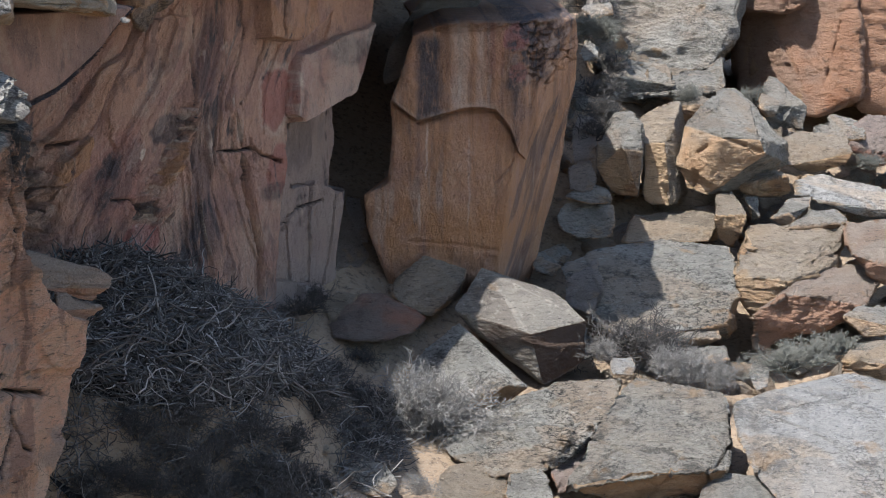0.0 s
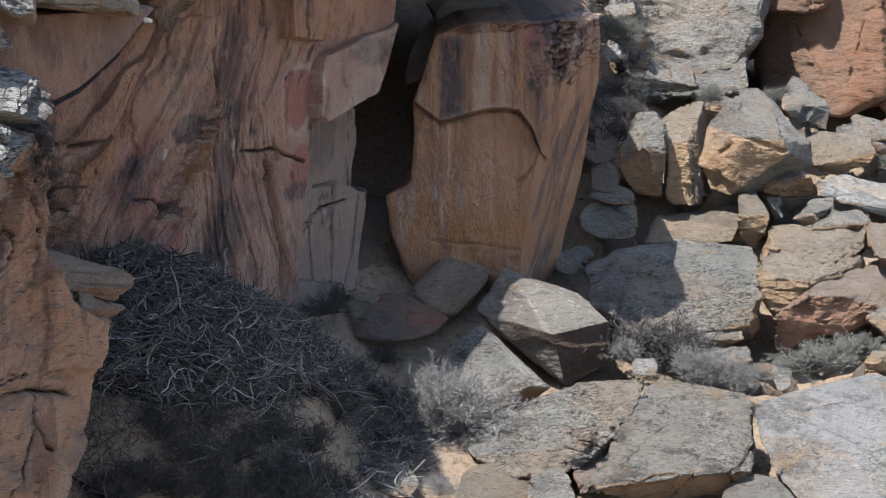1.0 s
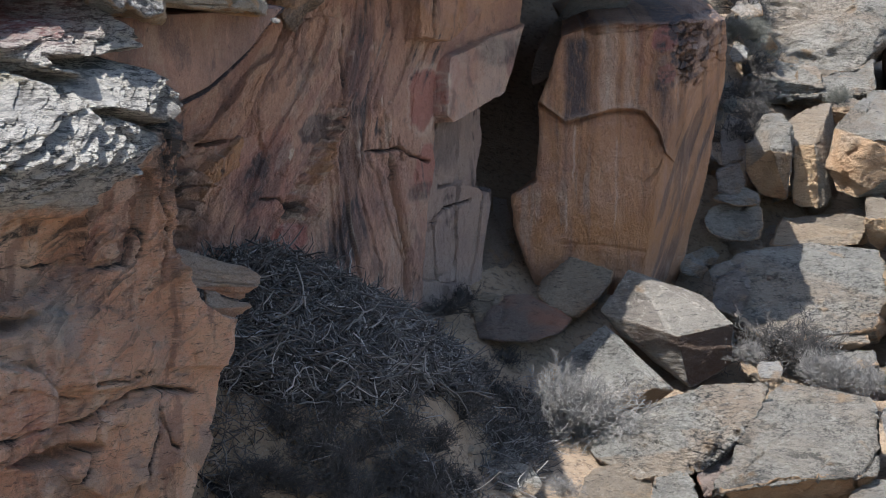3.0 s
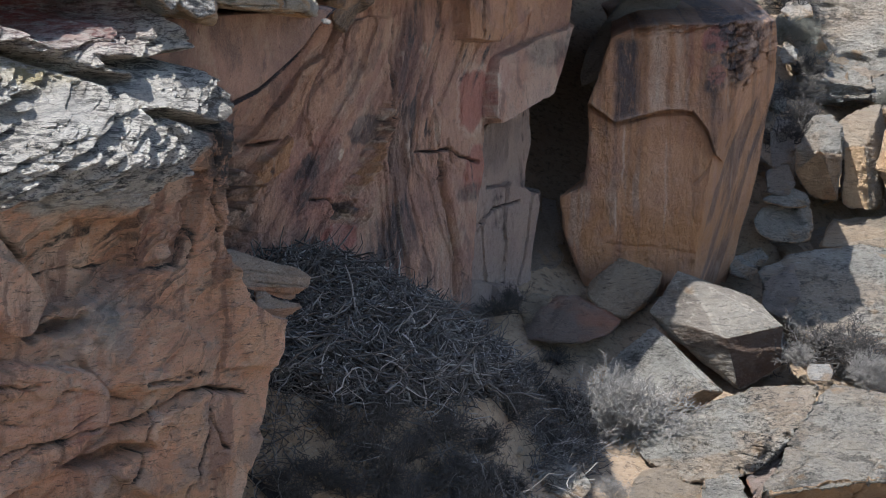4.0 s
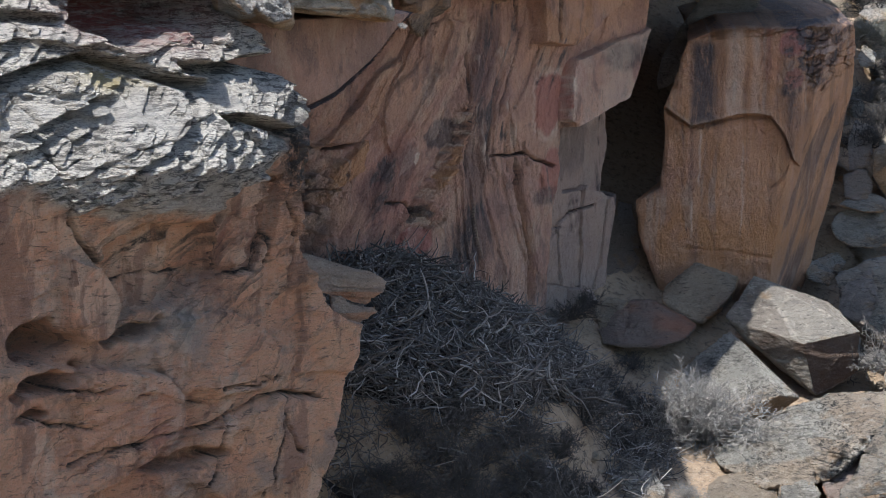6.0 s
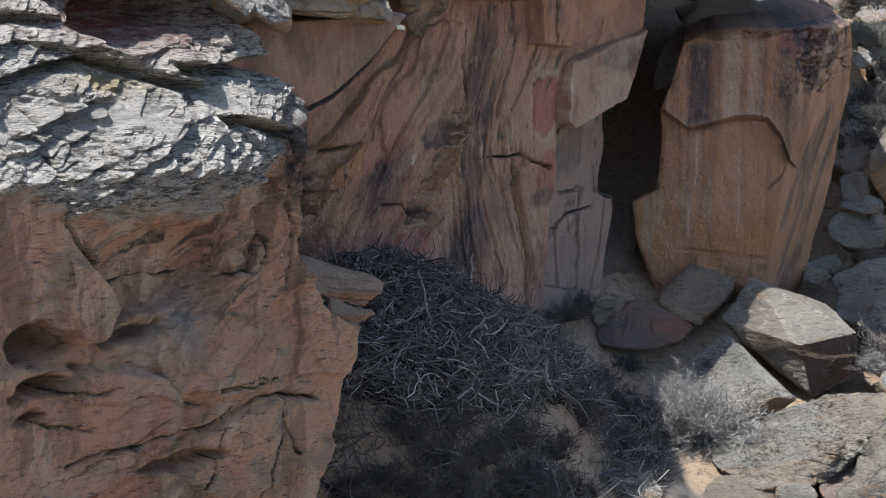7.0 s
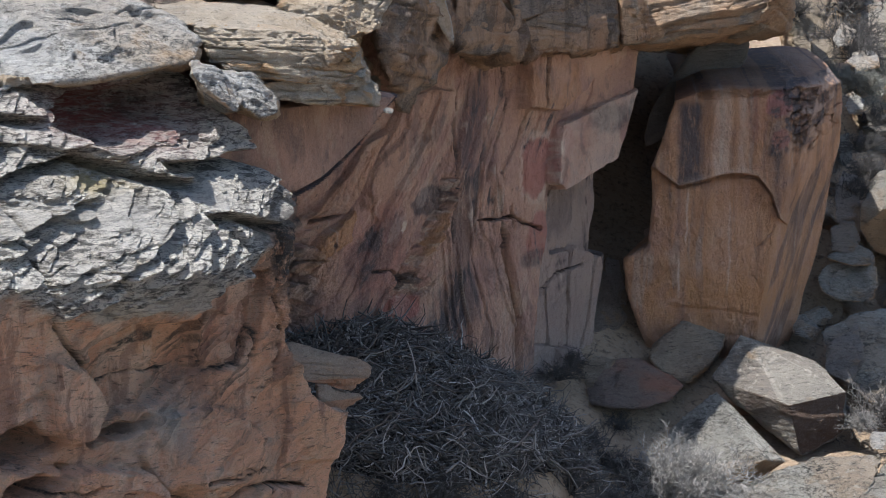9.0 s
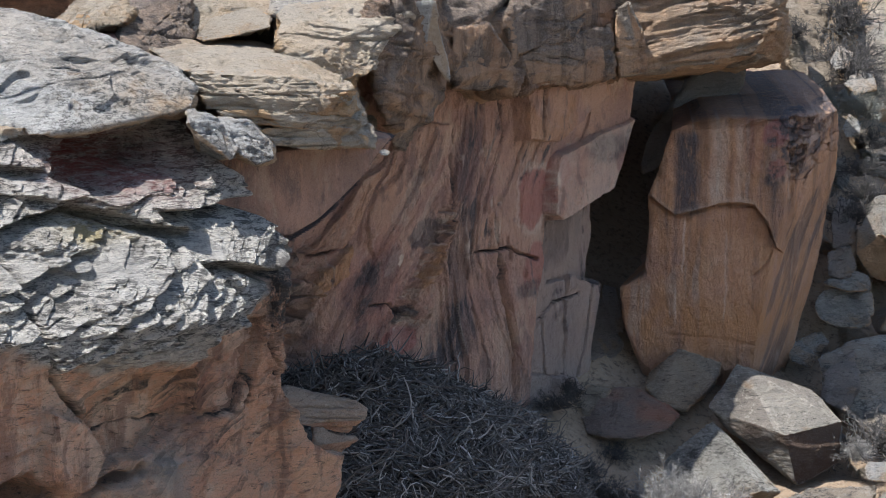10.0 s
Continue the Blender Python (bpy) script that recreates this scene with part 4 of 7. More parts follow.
    iron = 1.2 * bump_at(S, Z, -5.1, 5.16, 0.62, 0.2) + 0.5 * bump_at(S, Z, -5.5, 2.2, 0.25, 0.35) + 0.4 * bump_at(S, Z, -4.7, 3.6, 0.3, 0.2)
    # dark runs and patches; the crust is also darker where its strokes lie low
    varnish_shade = 1.2 * bump_at(S, Z, -4.05, 4.1, 0.26, 0.42) + 0.9 * step(0.1, 0.4, lam) * bump_at(S, Z, -5.5, 3.58, 0.55, 0.14) + 0.6 * bump_at(S, Z, -5.8, 3.05, 0.2, 0.15) + 0.3 * low * step(0.28, 0.42, aniso(S, Z, 4.0, 1.2, 4, 88, 0.6)) + 0.65 * low * step(0.15, 0.3, lam) * bump_at(S, Z, -4.6, 3.0, 0.8, 0.5) + 0.15 * low * step(0.25, 0.4, lam) + 0.4 * top * step(0.16, 0.3, -strokes) * (0.4 + 0.6 * patchy)
    # the shade inside the joints is put into the colour
    varnish_shade = varnish_shade + 1.2 * step(0.45, 0.75, joint)
    bleach = 0.9 * bump_at(S, Z, -5.25, 2.95, 0.30, 0.18) + 0.7 * top * (1 - patchy) + 0.2 * step(0.2, 0.5, aniso(S, Z, 3.0, 0.8, 4, 89)) * low * step(2.9, 2.6, Z)
    ob = new("buttress", sheet("buttress", S, Z, y, 5.0, CRAG, {k: np.clip(v, 0, 1) for k, v in (("crust", top), ("iron", iron), ("varnish_shade", varnish_shade), ("bleach", bleach), ("plate", plate), ("yellow", bump_at(S, Z, -5.68, 4.74, 0.3, 0.1)))}))
    ob.matrix_world = CLIFF
    return tagged(ob, "orange-tan cracked sandstone buttress with a grey lichen-crusted ledgy head", "cliff", kind="structure")


make_buttress()


def make_block():
    """The great detached block: a broad face with a broken arched flake, its flank turning away."""
    xs, zz = np.arange(0.5, 3.5, 0.011), np.arange(1.2, 4.95, 0.011)
    X, Z = np.meshgrid(xs, zz)
    shape = X.shape
    p = np.c_[X.ravel(), 0 * X.ravel(), Z.ravel()]

    def nz(scale, octaves, seed, gain=0.5):
        return fbm(p, scale, octaves, seed, gain).reshape(shape)

    warp, mid, fine = nz(0.9, 3, 151), nz(2.6, 4, 153), nz(9.0, 5, 152, 0.65)
    y = 26.22 + 0.10 * warp + 0.02 * fine + 0.10 * step(3.0, 1.6, Z) * (2.6 - Z)
    # the turn of the flank
    arris = np.interp(Z, [1.5, 2.0, 3.1, 4.1, 4.6], [2.15, 2.2, 2.38, 2.7, 2.8])
    y += 2.3 * np.clip(X - arris - 0.03 * mid, 0, None)
    y += 0.05 * nz(1.6, 3, 155) + 0.02 * mid
    flank = step(0.0, 0.08, X - arris)
    y += flank * 0.10 * fbm(np.c_[(X - 0.25 * Z).ravel() * 7, 0 * p[:, 0], Z.ravel() * 0.8], 1.0, 4, 158).reshape(shape)
    # upper flake, standing proud over the arch
    arch = np.interp(X, [0.9, 1.0, 1.26, 1.4, 1.76, 2.0, 2.14, 2.30, 2.40, 2.6], [3.72, 3.68, 3.48, 3.52, 3.61, 3.62, 3.60, 3.40, 3.11, 2.9]) + 0.02 * mid
    flake = step(0.0, 0.02, Z - arch) * step(2.55, 2.45, X)
    y -= 0.13 * flake
    y += 0.05 * np.exp(-((Z - arch + 0.02) / 0.02) ** 2) * step(2.4, 2.3, X)
    d = near_line(X + 0.03 * mid, Z, [(2.36, 3.1), (2.3, 2.95), (2.15, 2.8)])
    y += 0.05 * np.exp(-(d / 0.02) ** 2)
    d = near_line(X + 0.05 * mid, Z + 0.03 * fine, [(1.2, 2.12), (1.7, 2.08), (2.2, 2.02)])
    y += 0.03 * np.exp(-(d / 0.02) ** 2)
    rough = step(-0.1, 0.25, mid + 1.9 * bump_at(X, Z, 2.8, 4.25, 0.5, 0.5) - 0.9) + step(4.42, 4.55, Z + 0.15 * mid)
    up, lean = flakes((X + 0.3 * Z) * 4.5 + 1.2 * mid, (Z - 0.25 * X) * 13 + 0.8 * mid + 0.4 * fine, 157, 0.12)
    y += 0.08 * np.clip(rough, 0, 1) - np.clip(rough, 0, 1) * (0.12 * up - 0.08 * lean)
    y += 0.018 * terrace(mid + 0.3 * fine, 3.0, 0.05)
    # outline: sides, crown and undercut foot
    left = np.interp(Z, [0.9, 1.6, 1.75, 2.29, 2.64, 2.72, 2.8, 3.3, 3.7, 4.1, 4.45, 4.95], [1.1, 0.96, 0.9, 0.69, 0.67, 0.80, 0.94, 0.99, 0.97, 1.12, 1.22, 1.3]) + 0.03 * mid + 0.012 * fine
    right = np.interp(Z, [0.9, 1.83, 2.73, 3.4, 3.81, 4.43, 4.95], [2.55, 2.78, 3.03, 3.12, 3.20, 3.16, 3.1]) + 0.03 * mid
    crown = np.interp(X, [0.9, 1.2, 1.6, 2.3, 2.8, 3.2], [4.35, 4.42, 4.56, 4.58, 4.62, 4.55]) + 0.03 * mid
    y += 9.0 * np.clip(left - X, 0, None) + 9.0 * np.clip(X - right, 0, None) + 5.0 * np.clip(Z - crown, 0, None)
    y += 0.06 * np.exp(-np.clip(X - left, 0, 9) / 0.03)
    XO, ZO = np.clip(X, left, right) + 1.6 * np.clip(left - X, 0, None), np.minimum(Z, crown + 0.25 * np.clip(Z - crown, 0, None))
    y += 0.4 * step(1.75, 1.2, Z)
    drip = fbm(np.c_[(X + 0.04 * mid).ravel() * 7, 0 * p[:, 0], Z.ravel() * 0.45], 1.0, 4, 161, 0.6).reshape(shape)
    thin = fbm(np.c_[(X + 0.03 * mid).ravel() * 15, 0 * p[:, 0], Z.ravel() * 0.7], 1.0, 3, 162, 0.6).reshape(shape)
    skew = fbm(np.c_[(X - 0.32 * Z + 0.03 * mid).ravel() * 8, 0 * p[:, 0], Z.ravel() * 0.7], 1.0, 4, 163, 0.6).reshape(shape)

    def run(x0, w, a, b, soft=0.05):
        return step(w + soft, w - soft, np.abs(X - x0 + 0.03 * mid + 0.02 * fine)) * step(a - 0.08, a + 0.08, Z + 0.06 * thin) * step(b + 0.08, b - 0.08, Z)

    lichen = step(-0.04, 0.05, inside(X + 0.06 * mid + 0.03 * fine, Z + 0.06 * mid, [(2.24, 4.6), (3.3, 4.9), (3.3, 4.02), (2.75, 3.92), (2.44, 3.42), (2.30, 3.5)]))
    varnish_shade = 0.95 * run(1.39, 0.13, 3.50, 4.42) + lichen * step(-0.25, 0.15, fine + 0.5 * mid) * 0.75 + 0.35 * step(0.18, 0.40, drip) * step(2.6, 3.6, Z + 0.5 * mid) + 0.55 * flank * step(0.10, 0.30, skew) + 0.55 * run(2.36, 0.04, 3.1, 3.9) + 0.5 * step(-0.02, 0.08, Z - crown)
    varnish_shade += 0.25 * (1 - flank) * step(0.22, 0.42, thin)
    iron = 1.1 * step(0.35, 0.6, bump_at(X, Z, 2.36, 4.42, 0.18, 0.20) + 0.25 * fine + 0.2 * mid) + 0.8 * step(0.4, 0.6, bump_at(X, Z, 2.38, 4.02, 0.13, 0.14) + 0.25 * fine) + 0.35 * run(2.1, 0.12, 4.0, 4.6) * step(0, 0.3, drip)
    bleach = 0.45 * run(1.74, 0.09, 3.62, 4.55) + 0.35 * run(1.98, 0.05, 3.62, 4.5) + 0.65 * run(1.37, 0.012, 2.85, 3.42, 0.012) + 0.6 * run(1.29, 0.012, 2.25, 2.65, 0.012) + 0.45 * run(1.84, 0.010, 2.3, 3.3, 0.012) + 0.25 * step(0.25, 0.45, thin) * step(-0.1, 0.2, mid)
    bleach += 0.30 * (1 - flank) * step(0.0, 0.03, Z - arch) * step(0.10, 0.0, Z - arch)
    ochre = 0.45 + 0.5 * bump_at(X, Z, 1.7, 2.2, 0.8, 0.3) + 0.3 * step(-0.1, 0.3, drip)
    dust = 0.2 * step(2.3, 1.6, Z) + 0.6 * lichen * step(0.0, 0.3, -fine)
    ob = new("sandstone_block", sheet("sandstone_block", XO, ZO, y, 31.0, ALCOVE, {k: np.clip(v, 0, 1) for k, v in (("varnish_shade", varnish_shade), ("iron", iron), ("bleach", bleach), ("ochre", ochre), ("dust", dust), ("plate", 0.4 + 0 * X))}))
    return tagged(ob, "tan detached sandstone block with a broken arched flake and dark streaks", "rock")


make_block()

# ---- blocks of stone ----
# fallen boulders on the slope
# fresh aims the varnished, shade-painted colour at this boulder's front
block("boulder", [(1.95, 25.70, 1.91), (1.61, 25.20, 1.52), (2.42, 24.80, 1.32), (3.09, 25.20, 1.39), (2.82, 25.90, 1.57), (2.19, 25.20, 0.95), (2.58, 24.90, 0.72), (3.06, 25.20, 0.93), (1.90, 25.50, 1.20), (2.30, 26.60, 1.59), (3.17, 26.20, 1.00), (2.64, 26.00, 0.66)], DARKSIDE, "pale lichen-speckled angular boulder, red-brown underneath, front dark with varnish and painted shade", "boulder", fresh=(0.3, -0.95, -0.2), n=7, rough=0.03, seed=12)
block("boulder", [(1.66, 25.10, 1.39), (1.16, 24.90, 1.02), (1.04, 24.30, 0.78), (1.49, 23.90, 0.65), (2.09, 23.70, 0.99), (2.33, 24.00, 0.90), (1.98, 24.90, 1.14), (1.81, 24.20, 0.67), (1.28, 24.30, 0.54), (2.08, 24.00, 0.74), (1.45, 25.20, 0.58), (2.05, 25.00, 0.68)], LICHEN, "flat grey sandstone slab leaning under the shrub", "boulder", fresh=(0.1, -0.7, -0.7), n=6, rough=0.025, seed=14)
block("boulder", [(0.27, 25.20, 1.35), (0.43, 25.50, 1.51), (0.63, 25.70, 1.60), (0.86, 25.70, 1.61), (1.11, 25.60, 1.52), (1.33, 25.30, 1.42), (1.17, 25.00, 1.31), (0.84, 24.80, 1.26), (0.48, 24.80, 1.27), (0.30, 25.00, 1.25), (0.70, 26.40, 1.32), (1.29, 26.20, 1.17)], RED, "reddish half-buried boulder at the wall's foot", "boulder", fresh=(0.75, -0.35, 0.55), n=6, rough=0.05, sharp=250, seed=15)
block("boulder", [(0.22, 25.50, 1.54), (0.36, 25.70, 1.64), (0.58, 25.70, 1.61), (0.49, 25.40, 1.43), (0.26, 25.40, 1.36), (0.35, 25.30, 1.36), (0.42, 26.00, 1.45)], TAN, "small tan boulder in the shade of the wall", "boulder", n=5, rough=0.03, seed=16)
block("boulder", [(0.96, 25.70, 1.62), (1.34, 26.10, 1.99), (1.82, 26.20, 1.80), (1.75, 25.90, 1.68), (1.40, 25.50, 1.42), (1.09, 25.50, 1.50), (0.99, 26.00, 1.70), (1.40, 26.70, 1.78), (1.78, 26.50, 1.48), (1.26, 26.40, 1.31)], TAN, "tan-grey tilted boulder against the great block", "boulder", n=6, rough=0.035, beds=0.02, seed=17)
block("boulder", [(2.69, 27.60, 1.73), (2.83, 27.70, 1.78), (3.02, 27.40, 1.66), (2.92, 27.20, 1.54), (2.70, 27.40, 1.59), (2.89, 27.90, 1.58)], GREY, "small grey stone lying by the great block", "boulder", n=5, rough=0.03, seed=18)
block("boulder", [(2.86, 28.00, 1.73), (3.11, 28.10, 1.81), (3.21, 27.90, 1.73), (3.10, 27.70, 1.61), (2.91, 27.80, 1.65), (3.08, 28.40, 1.64)], GREY, "small grey stone lying by the great block", "boulder", n=5, rough=0.03, seed=19)
block("boulder", [(3.14, 28.40, 2.33), (3.46, 28.80, 2.49), (3.77, 28.80, 2.38), (3.77, 28.40, 2.27), (3.46, 28.20, 2.27), (3.65, 29.20, 2.22)], GREY, "rounded flat-topped grey boulder", "boulder", n=6, rough=0.03, sharp=12, seed=20)
block("boulder", [(3.02, 28.20, 2.15), (3.14, 28.40, 2.27), (3.77, 28.50, 2.28), (3.79, 28.20, 2.01), (3.63, 27.90, 1.88), (3.22, 27.90, 1.88), (3.04, 28.00, 2.01), (3.49, 29.00, 1.97)], GREY, "rounded dark grey cracked boulder", "boulder", n=6, rough=0.05, sharp=12, seed=21)
block("boulder", [(3.01, 27.20, 1.69), (3.46, 27.60, 1.82), (4.31, 27.90, 1.87), (5.11, 27.80, 1.82), (4.98, 26.60, 1.44), (4.75, 26.10, 1.17), (4.23, 26.00, 1.10), (4.10, 26.00, 1.03), (3.40, 26.00, 1.14), (2.99, 26.40, 1.36), (3.52, 26.00, 1.04), (4.91, 26.60, 0.91), (3.45, 28.00, 0.94), (5.06, 28.20, 0.89)], LICHEN, "large grey lichen-covered block on the slope", "boulder", fresh=(0.6, -0.8, -0.1), n=7, rough=0.06, beds=0.03, cracks=0.04, seed=22)
block("boulder", [(4.12, 25.90, 1.05), (4.27, 26.10, 1.11), (4.68, 26.20, 1.13), (4.68, 25.86, 1.05), (4.33, 26.04, 0.88), (4.40, 25.88, 1.05)], GREY, "low grey stone at the foot of the block", "boulder", n=5, rough=0.037, seed=23)
block("boulder", [(3.86, 28.35, 1.78), (4.09, 29.00, 2.03), (5.14, 29.40, 2.12), (5.10, 28.70, 1.93), (4.98, 28.51, 1.76), (4.19, 28.44, 1.69), (4.57, 29.60, 1.66), (5.21, 29.50, 1.67)], TAN, "cream sunlit ledge of bare sandstone", "boulder", n=6, rough=0.050, seed=24)
block("boulder", [(3.87, 29.30, 3.26), (4.12, 29.50, 3.26), (4.17, 29.00, 3.15), (4.15, 28.75, 2.87), (3.88, 28.60, 2.91), (3.62, 28.90, 2.96), (3.61, 28.90, 2.61), (3.83, 29.00, 2.28), (4.15, 28.90, 2.24), (3.90, 30.20, 3.05), (4.33, 30.30, 2.23), (3.80, 30.20, 2.46)], GREY, "split angular boulder, grey on top", "boulder", fresh=(-0.2, -0.75, -0.6), n=6, rough=0.050, seed=25)
block("boulder", [(4.19, 29.50, 3.17), (4.68, 30.30, 3.33), (4.89, 30.40, 3.33), (4.65, 29.50, 3.15), (4.49, 29.10, 2.94), (4.24, 29.10, 2.91), (4.22, 29.10, 2.18), (4.58, 29.00, 2.10), (4.76, 29.30, 2.24), (4.96, 30.60, 3.08), (4.90, 30.40, 2.29), (4.39, 30.20, 2.46)], TAN, "split angular boulder with a tan broken side", "boulder", fresh=(0.0, -0.9, -0.3), n=6, rough=0.050, seed=26)
block("boulder", [(5.02, 29.60, 3.35), (4.75, 29.30, 3.12), (4.67, 29.20, 2.64), (4.75, 29.10, 2.33), (5.00, 28.90, 2.25), (5.15, 28.70, 3.02), (5.15, 29.30, 3.30), (5.45, 30.30, 3.50), (5.80, 30.30, 3.30), (6.12, 29.60, 2.84), (5.61, 28.70, 3.00), (5.68, 28.70, 2.82), (6.15, 29.60, 2.59), (5.64, 29.40, 2.29), (5.73, 31.20, 3.40), (6.39, 31.00, 2.74), (5.30, 30.80, 2.16)], GREY, "great tan boulder with a fresh broken face", "boulder", fresh=(-0.45, -0.88, -0.1), n=7, rough=0.056, sharp=150, seed=27)
block("boulder", [(5.49, 31.50, 3.22), (5.69, 31.80, 3.36), (6.00, 31.60, 3.22), (6.04, 31.19, 3.01), (5.73, 31.35, 2.89), (5.47, 31.20, 3.09), (5.96, 32.20, 3.00)], GREY, "grey boulder on the rock slope", "boulder", n=5, rough=0.050, seed=28)
block("boulder", [(6.20, 31.80, 3.42), (6.34, 32.00, 3.55), (6.75, 31.90, 3.25), (6.83, 31.70, 3.16), (6.75, 31.52, 2.81), (6.23, 31.38, 2.86), (6.09, 31.20, 3.16), (6.75, 32.60, 3.04)], GREY, "grey upright boulder below the red cliff", "boulder", n=6, rough=0.062, seed=29)
block("boulder", [(6.31, 31.00, 2.77), (6.62, 31.20, 2.85), (7.23, 31.20, 2.78), (7.08, 30.05, 2.68), (7.01, 30.06, 2.53), (6.59, 30.29, 2.38), (6.19, 30.19, 2.49), (7.09, 31.90, 2.48)], TAN, "tan slab boulder below the red cliff", "boulder", fresh=(0, -0.9, -0.3), n=6, rough=0.062, seed=30)
block("boulder", [(6.17, 29.40, 2.41), (6.55, 29.80, 2.43), (7.47, 30.00, 2.24), (8.01, 30.00, 2.09), (7.89, 29.53, 1.90), (7.13, 29.41, 1.92), (6.42, 29.15, 2.14), (6.12, 29.10, 2.26), (7.54, 30.80, 2.00)], WHITE, "long flat pale slab lying over boulders", "boulder", n=6, rough=0.050, beds=0.02, seed=31)
block("boulder", [(5.71, 28.60, 2.02), (6.03, 29.00, 2.23), (6.35, 29.00, 2.27), (6.25, 28.70, 2.17), (5.97, 28.67, 1.91), (6.26, 29.40, 1.97)], GREY, "grey wedge stone under the slab", "boulder", n=5, rough=0.037, seed=32)
block("boulder", [(5.09, 28.80, 2.30), (5.32, 29.00, 2.35), (5.37, 28.21, 2.13), (5.31, 28.21, 1.86), (5.21, 28.35, 1.71), (5.04, 28.35, 1.80), (4.96, 28.20, 2.14), (5.36, 29.20, 1.93)], TAN, "pinkish upright stone among boulders", "boulder", fresh=(-0.4, -0.9, 0), n=5, rough=0.037, seed=33)
block("boulder", [(5.46, 29.00, 2.24), (5.68, 29.20, 2.25), (5.66, 28.88, 2.01), (5.57, 28.99, 1.92), (5.54, 28.84, 2.12)], GREY, "brown stone wedged between boulders", "boulder", n=5, rough=0.037, seed=34)
block("boulder", [(5.13, 27.60, 1.81), (5.41, 28.30, 1.98), (5.91, 28.40, 2.00), (6.63, 28.50, 2.02), (6.50, 27.90, 1.83), (6.17, 27.30, 1.58), (5.58, 26.72, 1.55), (5.13, 26.78, 1.41), (4.99, 26.80, 1.60), (5.14, 26.78, 1.14), (5.63, 26.87, 0.85), (6.01, 28.80, 1.34), (6.52, 28.50, 1.10)], TAN, "broad tan and grey bedded rock", "boulder", n=7, rough=0.09, beds=0.02, cracks=0.04, seed=35)
block("boulder", [(5.48, 26.40, 1.47), (5.83, 27.30, 1.51), (6.44, 27.60, 1.60), (6.78, 27.60, 1.60), (6.82, 27.20, 1.46), (6.49, 26.62, 1.26), (6.01, 26.51, 1.08), (5.57, 26.56, 0.78), (5.09, 26.45, 0.75), (5.12, 26.32, 1.22), (6.45, 28.20, 1.01)], LEDGE, "cracked brown and rust coloured rock", "boulder", fresh=(0.5, -0.8, -0.2), n=6, rough=0.09, beds=0.012, seed=36)
block("boulder", [(6.59, 28.30, 1.97), (7.08, 28.60, 2.03), (7.79, 28.60, 1.99), (7.39, 27.04, 1.48), (6.76, 27.23, 1.45), (6.40, 27.18, 1.80), (7.48, 29.00, 1.44)], LEDGE, "rust coloured rock with a rough top", "boulder", n=6, rough=0.075, seed=37)
block("boulder", [(5.87, 24.90, 0.98), (6.12, 25.60, 1.01), (6.57, 25.60, 1.05), (6.60, 24.95, 0.89), (6.32, 25.08, 0.68), (5.94, 24.90, 0.82), (6.55, 26.00, 0.75)], TAN, "small tan stone by the shrubs", "boulder", n=5, rough=0.062, seed=38)
block("boulder", [(3.25, 24.60, 1.03), (3.29, 24.70, 1.07), (3.50, 24.70, 1.06), (3.52, 24.50, 1.02), (3.45, 24.30, 0.95), (3.23, 24.30, 0.97), (3.44, 24.90, 0.94)], WHITE, "small pale stone on the slope", "boulder", n=5, rough=0.02, seed=39)
block("boulder", [(4.74, 24.60, 0.89), (4.85, 24.90, 0.99), (5.02, 24.80, 0.94), (4.89, 24.30, 0.80), (4.75, 24.20, 0.79), (4.96, 25.10, 0.79)], WHITE, "small pale stone on the slope", "boulder", n=5, rough=0.02, seed=40)
# foreground rocks
block("boulder", [(2.46, 22.00, 0.33), (3.15, 23.40, 0.95), (3.41, 23.80, 1.05), (3.96, 23.60, 0.96), (4.32, 23.50, 0.92), (4.23, 22.50, 0.48), (4.13, 22.20, 0.43), (3.44, 22.00, 0.46), (2.77, 21.90, 0.39), (2.51, 22.00, 0.28), (3.89, 22.40, 0.14), (3.03, 22.20, 0.09), (3.96, 24.60, 0.32), (4.40, 24.00, 0.02)], LICHEN, "large grey slab thick with lichen", "boulder", fresh=(0, -0.8, -0.6), n=7, rough=0.05, beds=0.03, bed_scale=11, cracks=0.06, sharp=110, bed_axis=(0.1,0.6,1), seed=41)
block("boulder", [(1.39, 23.20, 0.49), (1.55, 23.40, 0.62), (2.17, 23.70, 0.90), (2.66, 23.90, 0.97), (3.32, 24.00, 1.01), (3.06, 23.10, 0.79), (2.50, 22.40, 0.44), (2.34, 22.50, 0.65), (1.96, 22.50, 0.54), (1.43, 22.90, 0.45), (1.83, 22.30, 0.36), (2.26, 22.20, 0.44), (2.40, 24.20, 0.43), (3.15, 24.00, 0.46)], LICHEN, "cracked grey slab, layered at its edge", "boulder", fresh=(-0.2, -0.8, -0.6), n=7, rough=0.05, beds=0.05, bed_scale=11, cracks=0.06, sharp=110, bed_axis=(0.1,0.6,1), seed=42)
block("boulder", [(1.41, 22.60, 0.41), (1.81, 22.70, 0.49), (1.99, 22.50, 0.42), (1.94, 22.00, 0.26), (1.63, 21.80, 0.11), (1.21, 22.00, 0.17), (1.29, 22.40, 0.35), (1.73, 23.20, 0.08)], TAN, "yellowish low rock at the edge of the slab", "boulder", n=6, rough=0.04, seed=43)
block("boulder", [(1.96, 22.20, 0.44), (2.27, 22.30, 0.47), (2.38, 22.00, 0.32), (2.34, 21.60, 0.10), (1.91, 21.60, 0.10), (1.91, 21.90, 0.30), (2.27, 22.80, 0.06)], GREY, "grey block under the cracked slab", "boulder", n=6, rough=0.04, seed=44)
